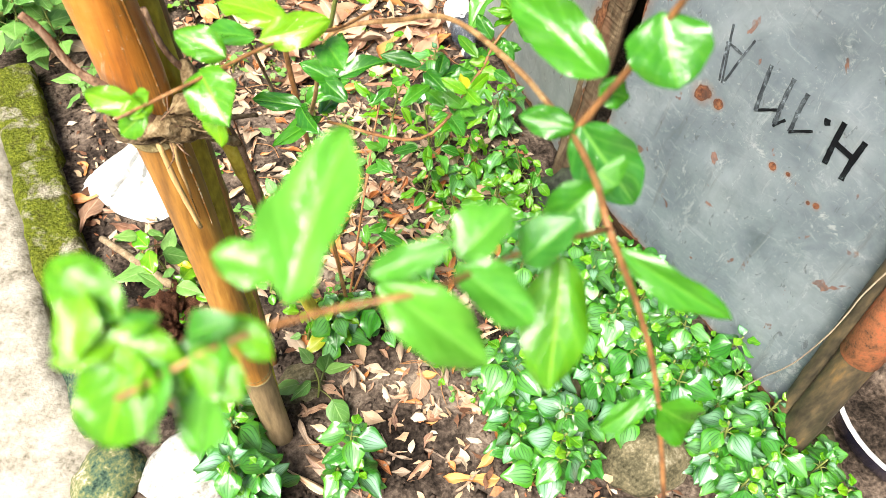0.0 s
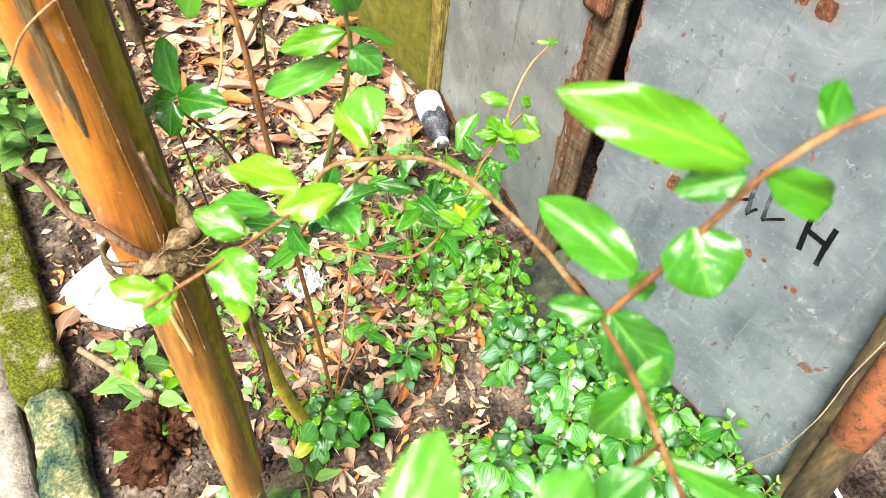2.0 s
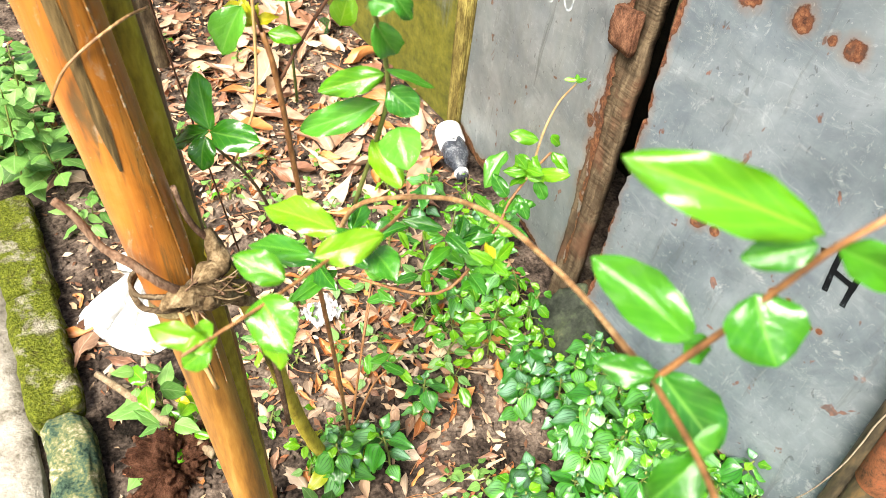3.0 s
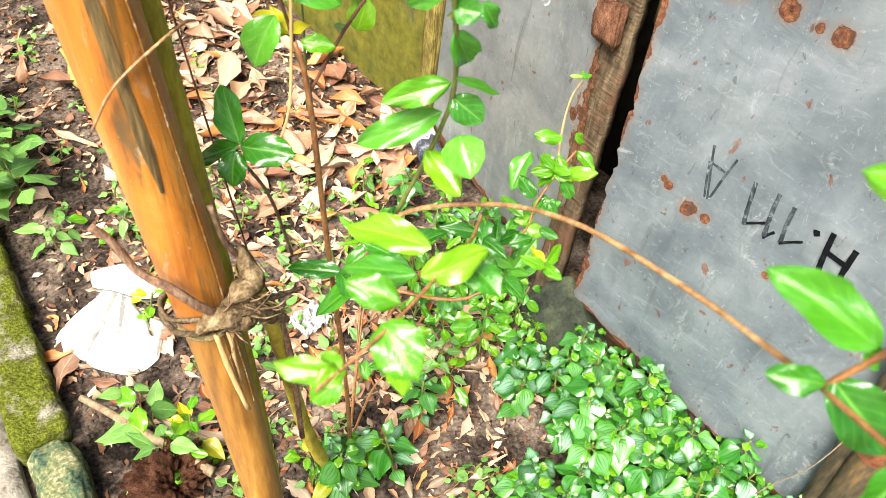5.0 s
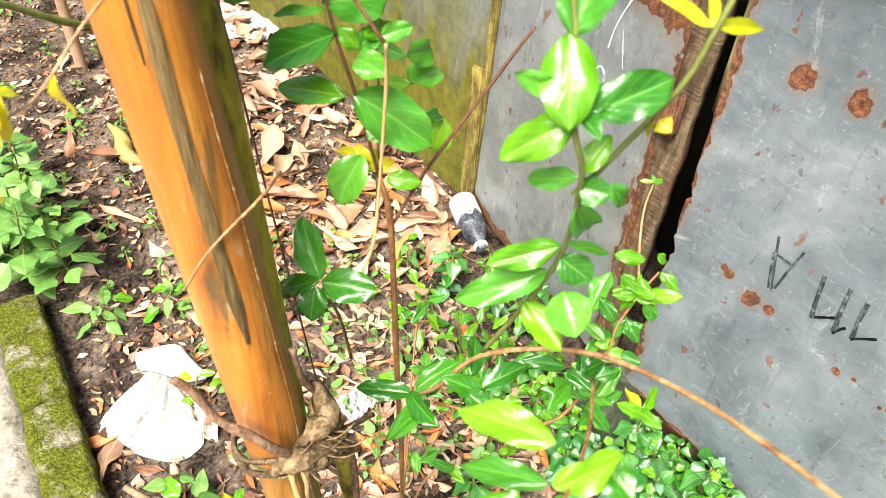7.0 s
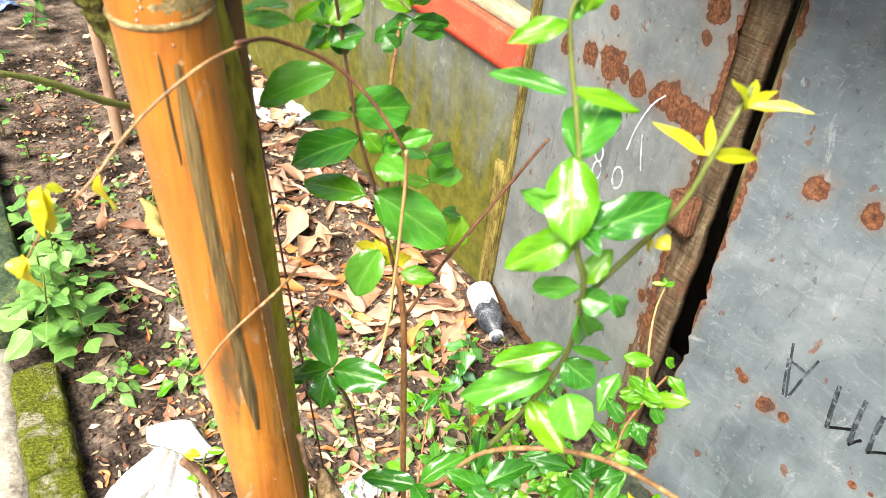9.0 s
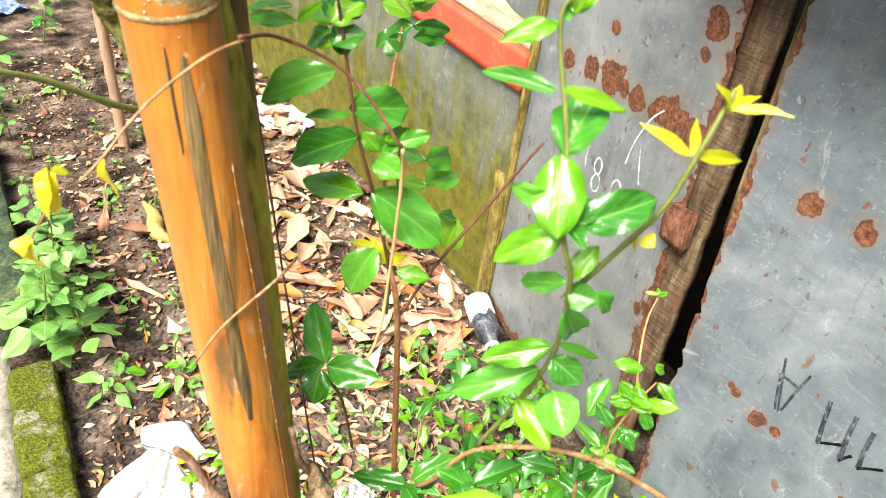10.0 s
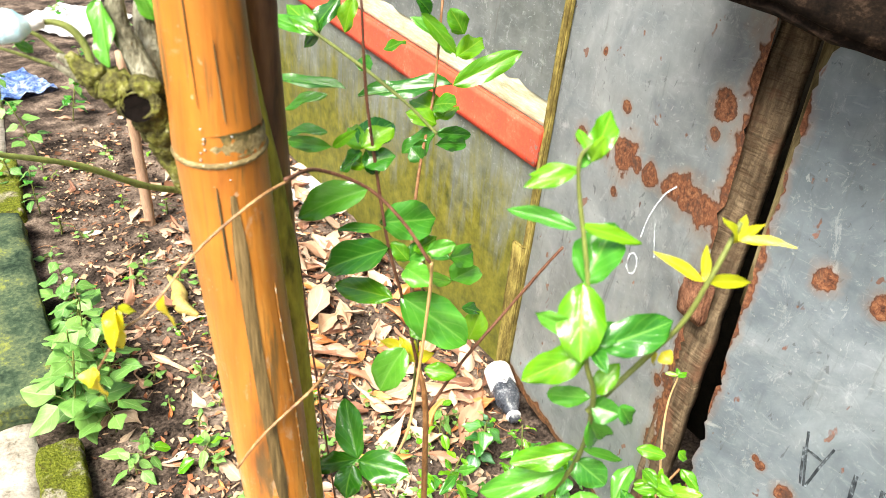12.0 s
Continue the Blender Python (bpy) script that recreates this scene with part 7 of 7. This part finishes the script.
# small bright sprays on the shrub near the gap
limbs["spray"] = branch(shrub, [(0.235, 0.55, 0.66), (0.29, 0.45, 0.70), (0.348, 0.449, 0.757), (0.372, 0.459, 0.78), (0.397, 0.463, 0.803), (0.418, 0.463, 0.822)], [0.0018, 0.0012], TWIG, "branch")
LEAVES_SPRAY = [(0.398, 0.461, 0.803, 0.414, 0.431, 0.82, 0.013), (0.419, 0.462, 0.823, 0.422, 0.439, 0.815, 0.012), (0.424, 0.473, 0.833, 0.434, 0.466, 0.822, 0.01), (0.414, 0.479, 0.827, 0.391, 0.495, 0.832, 0.013), (0.396, 0.462, 0.801, 0.398, 0.484, 0.815, 0.014), (0.393, 0.467, 0.802, 0.388, 0.489, 0.792, 0.012), (0.403, 0.468, 0.811, 0.39, 0.462, 0.813, 0.012)]
LEAVES_SPRAY2 = [(0.38, 0.457, 0.786, 0.378, 0.436, 0.774, 0.012), (0.398, 0.456, 0.801, 0.403, 0.442, 0.782, 0.012), (0.389, 0.493, 0.812, 0.354, 0.483, 0.794, 0.018), (0.355, 0.451, 0.763, 0.364, 0.434, 0.763, 0.013), (0.348, 0.454, 0.759, 0.344, 0.44, 0.736, 0.012), (0.373, 0.464, 0.783, 0.365, 0.481, 0.802, 0.013), (0.372, 0.454, 0.777, 0.388, 0.443, 0.786, 0.01)]
hang(LEAVES_SPRAY, BRIGHT, 0.4, on=limbs["spray"])
hang(LEAVES_SPRAY2, BRIGHT[:2] + MID, 0.4, on=limbs["spray"])
tuft((0.397, 0.463, 0.805), 12, 0.026, 0.010, BRIGHT)
tuft((0.36, 0.455, 0.765), 10, 0.030, 0.014, BRIGHT[:2] + MID)
tuft((0.315, 0.43, 0.74), 9, 0.038, 0.014, GLOSSY + MID)
tuft((0.272, 0.36, 0.846), 4, 0.026, 0.006, BRIGHT + YELLOW[:1])
tuft((0.285, 0.43, 0.80), 6, 0.036, 0.012, GLOSSY + BRIGHT[:1])
branch(shrub, [(0.397, 0.463, 0.803), (0.45, 0.51, 0.80), (0.51, 0.555, 0.79), (0.569, 0.59, 0.775)], [0.0013, 0.0010], PALE_STRAW, "branch")
tuft((0.569, 0.59, 0.776), 4, 0.016, 0.003, BRIGHT)
tuft((0.206, 0.465, 0.80), 4, 0.05, 0.01, GLOSSY)
tuft((0.222, 0.56, 0.68), 5, 0.06, 0.015, GLOSSY)
# low sprays from the stem's foot and yellowing tips hanging by the pole
for at, n in (((0.40, 0.72, 0.14), 4), ((0.44, 0.84, 0.22), 6), ((0.52, 0.95, 0.26), 5)):
    branch(shrub, [(0.32, 0.71, 0.0), Vector((0.32, 0.71, 0.0)).lerp(Vector(at), 0.6) + Vector((0, 0, 0.03)), at], [0.0025, 0.0015], TWIG, "branch")
    tuft(at, n, 0.05, 0.03, MID + BRIGHT[:2])
tips = thing("yellowing_vine", "thin brown vine with wilted yellow leaf tips by the pole", "vine", (0.0, 0.52, 1.10))
branch(tips, [(0.063, 0.535, 1.174), (0.046, 0.525, 1.175), (0.033, 0.518, 1.174), (0.018, 0.515, 1.167), (0.004, 0.515, 1.157), (-0.008, 0.515, 1.146), (-0.02, 0.512, 1.135), (-0.032, 0.51, 1.126), (-0.043, 0.507, 1.123), (-0.052, 0.505, 1.112), (-0.058, 0.505, 1.103)], [0.0009, 0.0007, 0.0005], TAN_TWIG, "tendril", sides=6)
for a, c, wide in [((-0.02, 0.515, 1.132), (-0.017, 0.515, 1.11), 0.008), ((-0.044, 0.507, 1.138), (-0.05, 0.5, 1.116), 0.010), ((-0.043, 0.507, 1.134), (-0.034, 0.51, 1.132), 0.008), ((-0.046, 0.508, 1.136), (-0.044, 0.5, 1.127), 0.010), ((-0.046, 0.507, 1.125), (-0.045, 0.5, 1.117), 0.008), ((-0.059, 0.505, 1.107), (-0.058, 0.5, 1.089), 0.009), ((-0.06, 0.505, 1.106), (-0.064, 0.5, 1.099), 0.01)]:
    set_leaf(tips, random.choice(YELLOW), a, c, wide, roll=random.uniform(-0.4, 0.4))

# upper spray hanging in from the shrub's top
branch(shrub, [(0.167, 0.753, 1.186), (0.187, 0.697, 1.17), (0.201, 0.648, 1.155), (0.204, 0.609, 1.146)], [0.0016, 0.0012], GREEN_STEM, "branch")
hang([(0.171, 0.746, 1.182, 0.148, 0.787, 1.189, 0.014), (0.194, 0.751, 1.209, 0.162, 0.762, 1.17, 0.018), (0.199, 0.736, 1.213, 0.19, 0.738, 1.184, 0.014), (0.2, 0.685, 1.185, 0.223, 0.691, 1.191, 0.009), (0.192, 0.691, 1.166, 0.192, 0.714, 1.174, 0.012), (0.224, 0.684, 1.224, 0.241, 0.68, 1.212, 0.013), (0.225, 0.675, 1.214, 0.249, 0.655, 1.187, 0.011), (0.171, 0.746, 1.182, 0.161, 0.786, 1.2, 0.017)], GLOSSY + BRIGHT)
hang([(0.143, 0.635, 1.179, 0.105, 0.678, 1.181, 0.011), (0.131, 0.64, 1.175, 0.106, 0.661, 1.161, 0.009), (0.142, 0.609, 1.145, 0.17, 0.617, 1.162, 0.023), (0.142, 0.608, 1.143, 0.13, 0.618, 1.127, 0.014), (0.144, 0.607, 1.145, 0.154, 0.6, 1.126, 0.013), (0.125, 0.627, 1.153, 0.103, 0.653, 1.147, 0.009)], GLOSSY)

dead = thing("dead_weed", "thin dry brown weed standing behind the bamboo", "weed", (0.235, 0.68, 0.0))
branch(dead, [(0.235, 0.68, 0.0), (0.175, 0.66, 0.5), (0.128, 0.655, 0.9), (0.098, 0.645, 1.15), (0.09, 0.64, 1.22)], [0.0012, 0.0008], DARK_TWIG, "stalk", sides=6)

# plaster crumb on the beam and lime specks on the pole's node
solid("plaster_lump", boulder((0.05, 0.10, 0.04), (0.815, 0.80, 1.185), 31, 3, 0.6, 0.1), surface("plaster", [(0.3, (0.30, 0.25, 0.18)), (0.6, (0.55, 0.48, 0.38))], 40.0, 0.9), "pale lump of plaster stuck under the beam", "plaster")
rng = random.Random(4)
for k in range(14):
    ang = radians(rng.choice((-128, -125, -122, -104, -101, -96)) + rng.uniform(-4, 4))
    z = 1.190 + rng.uniform(-0.016, 0.014)
    s = rng.uniform(0.0003, 0.0007)
    part("lime_speck", boulder((s * 2, s * 2, s * 3), (-0.0572 + 0.0257 * math.cos(ang), 0.0397 + 0.0257 * math.sin(ang), z), k, 1, 0.3), STONE_PALE, pole_culm, "white lime speck")
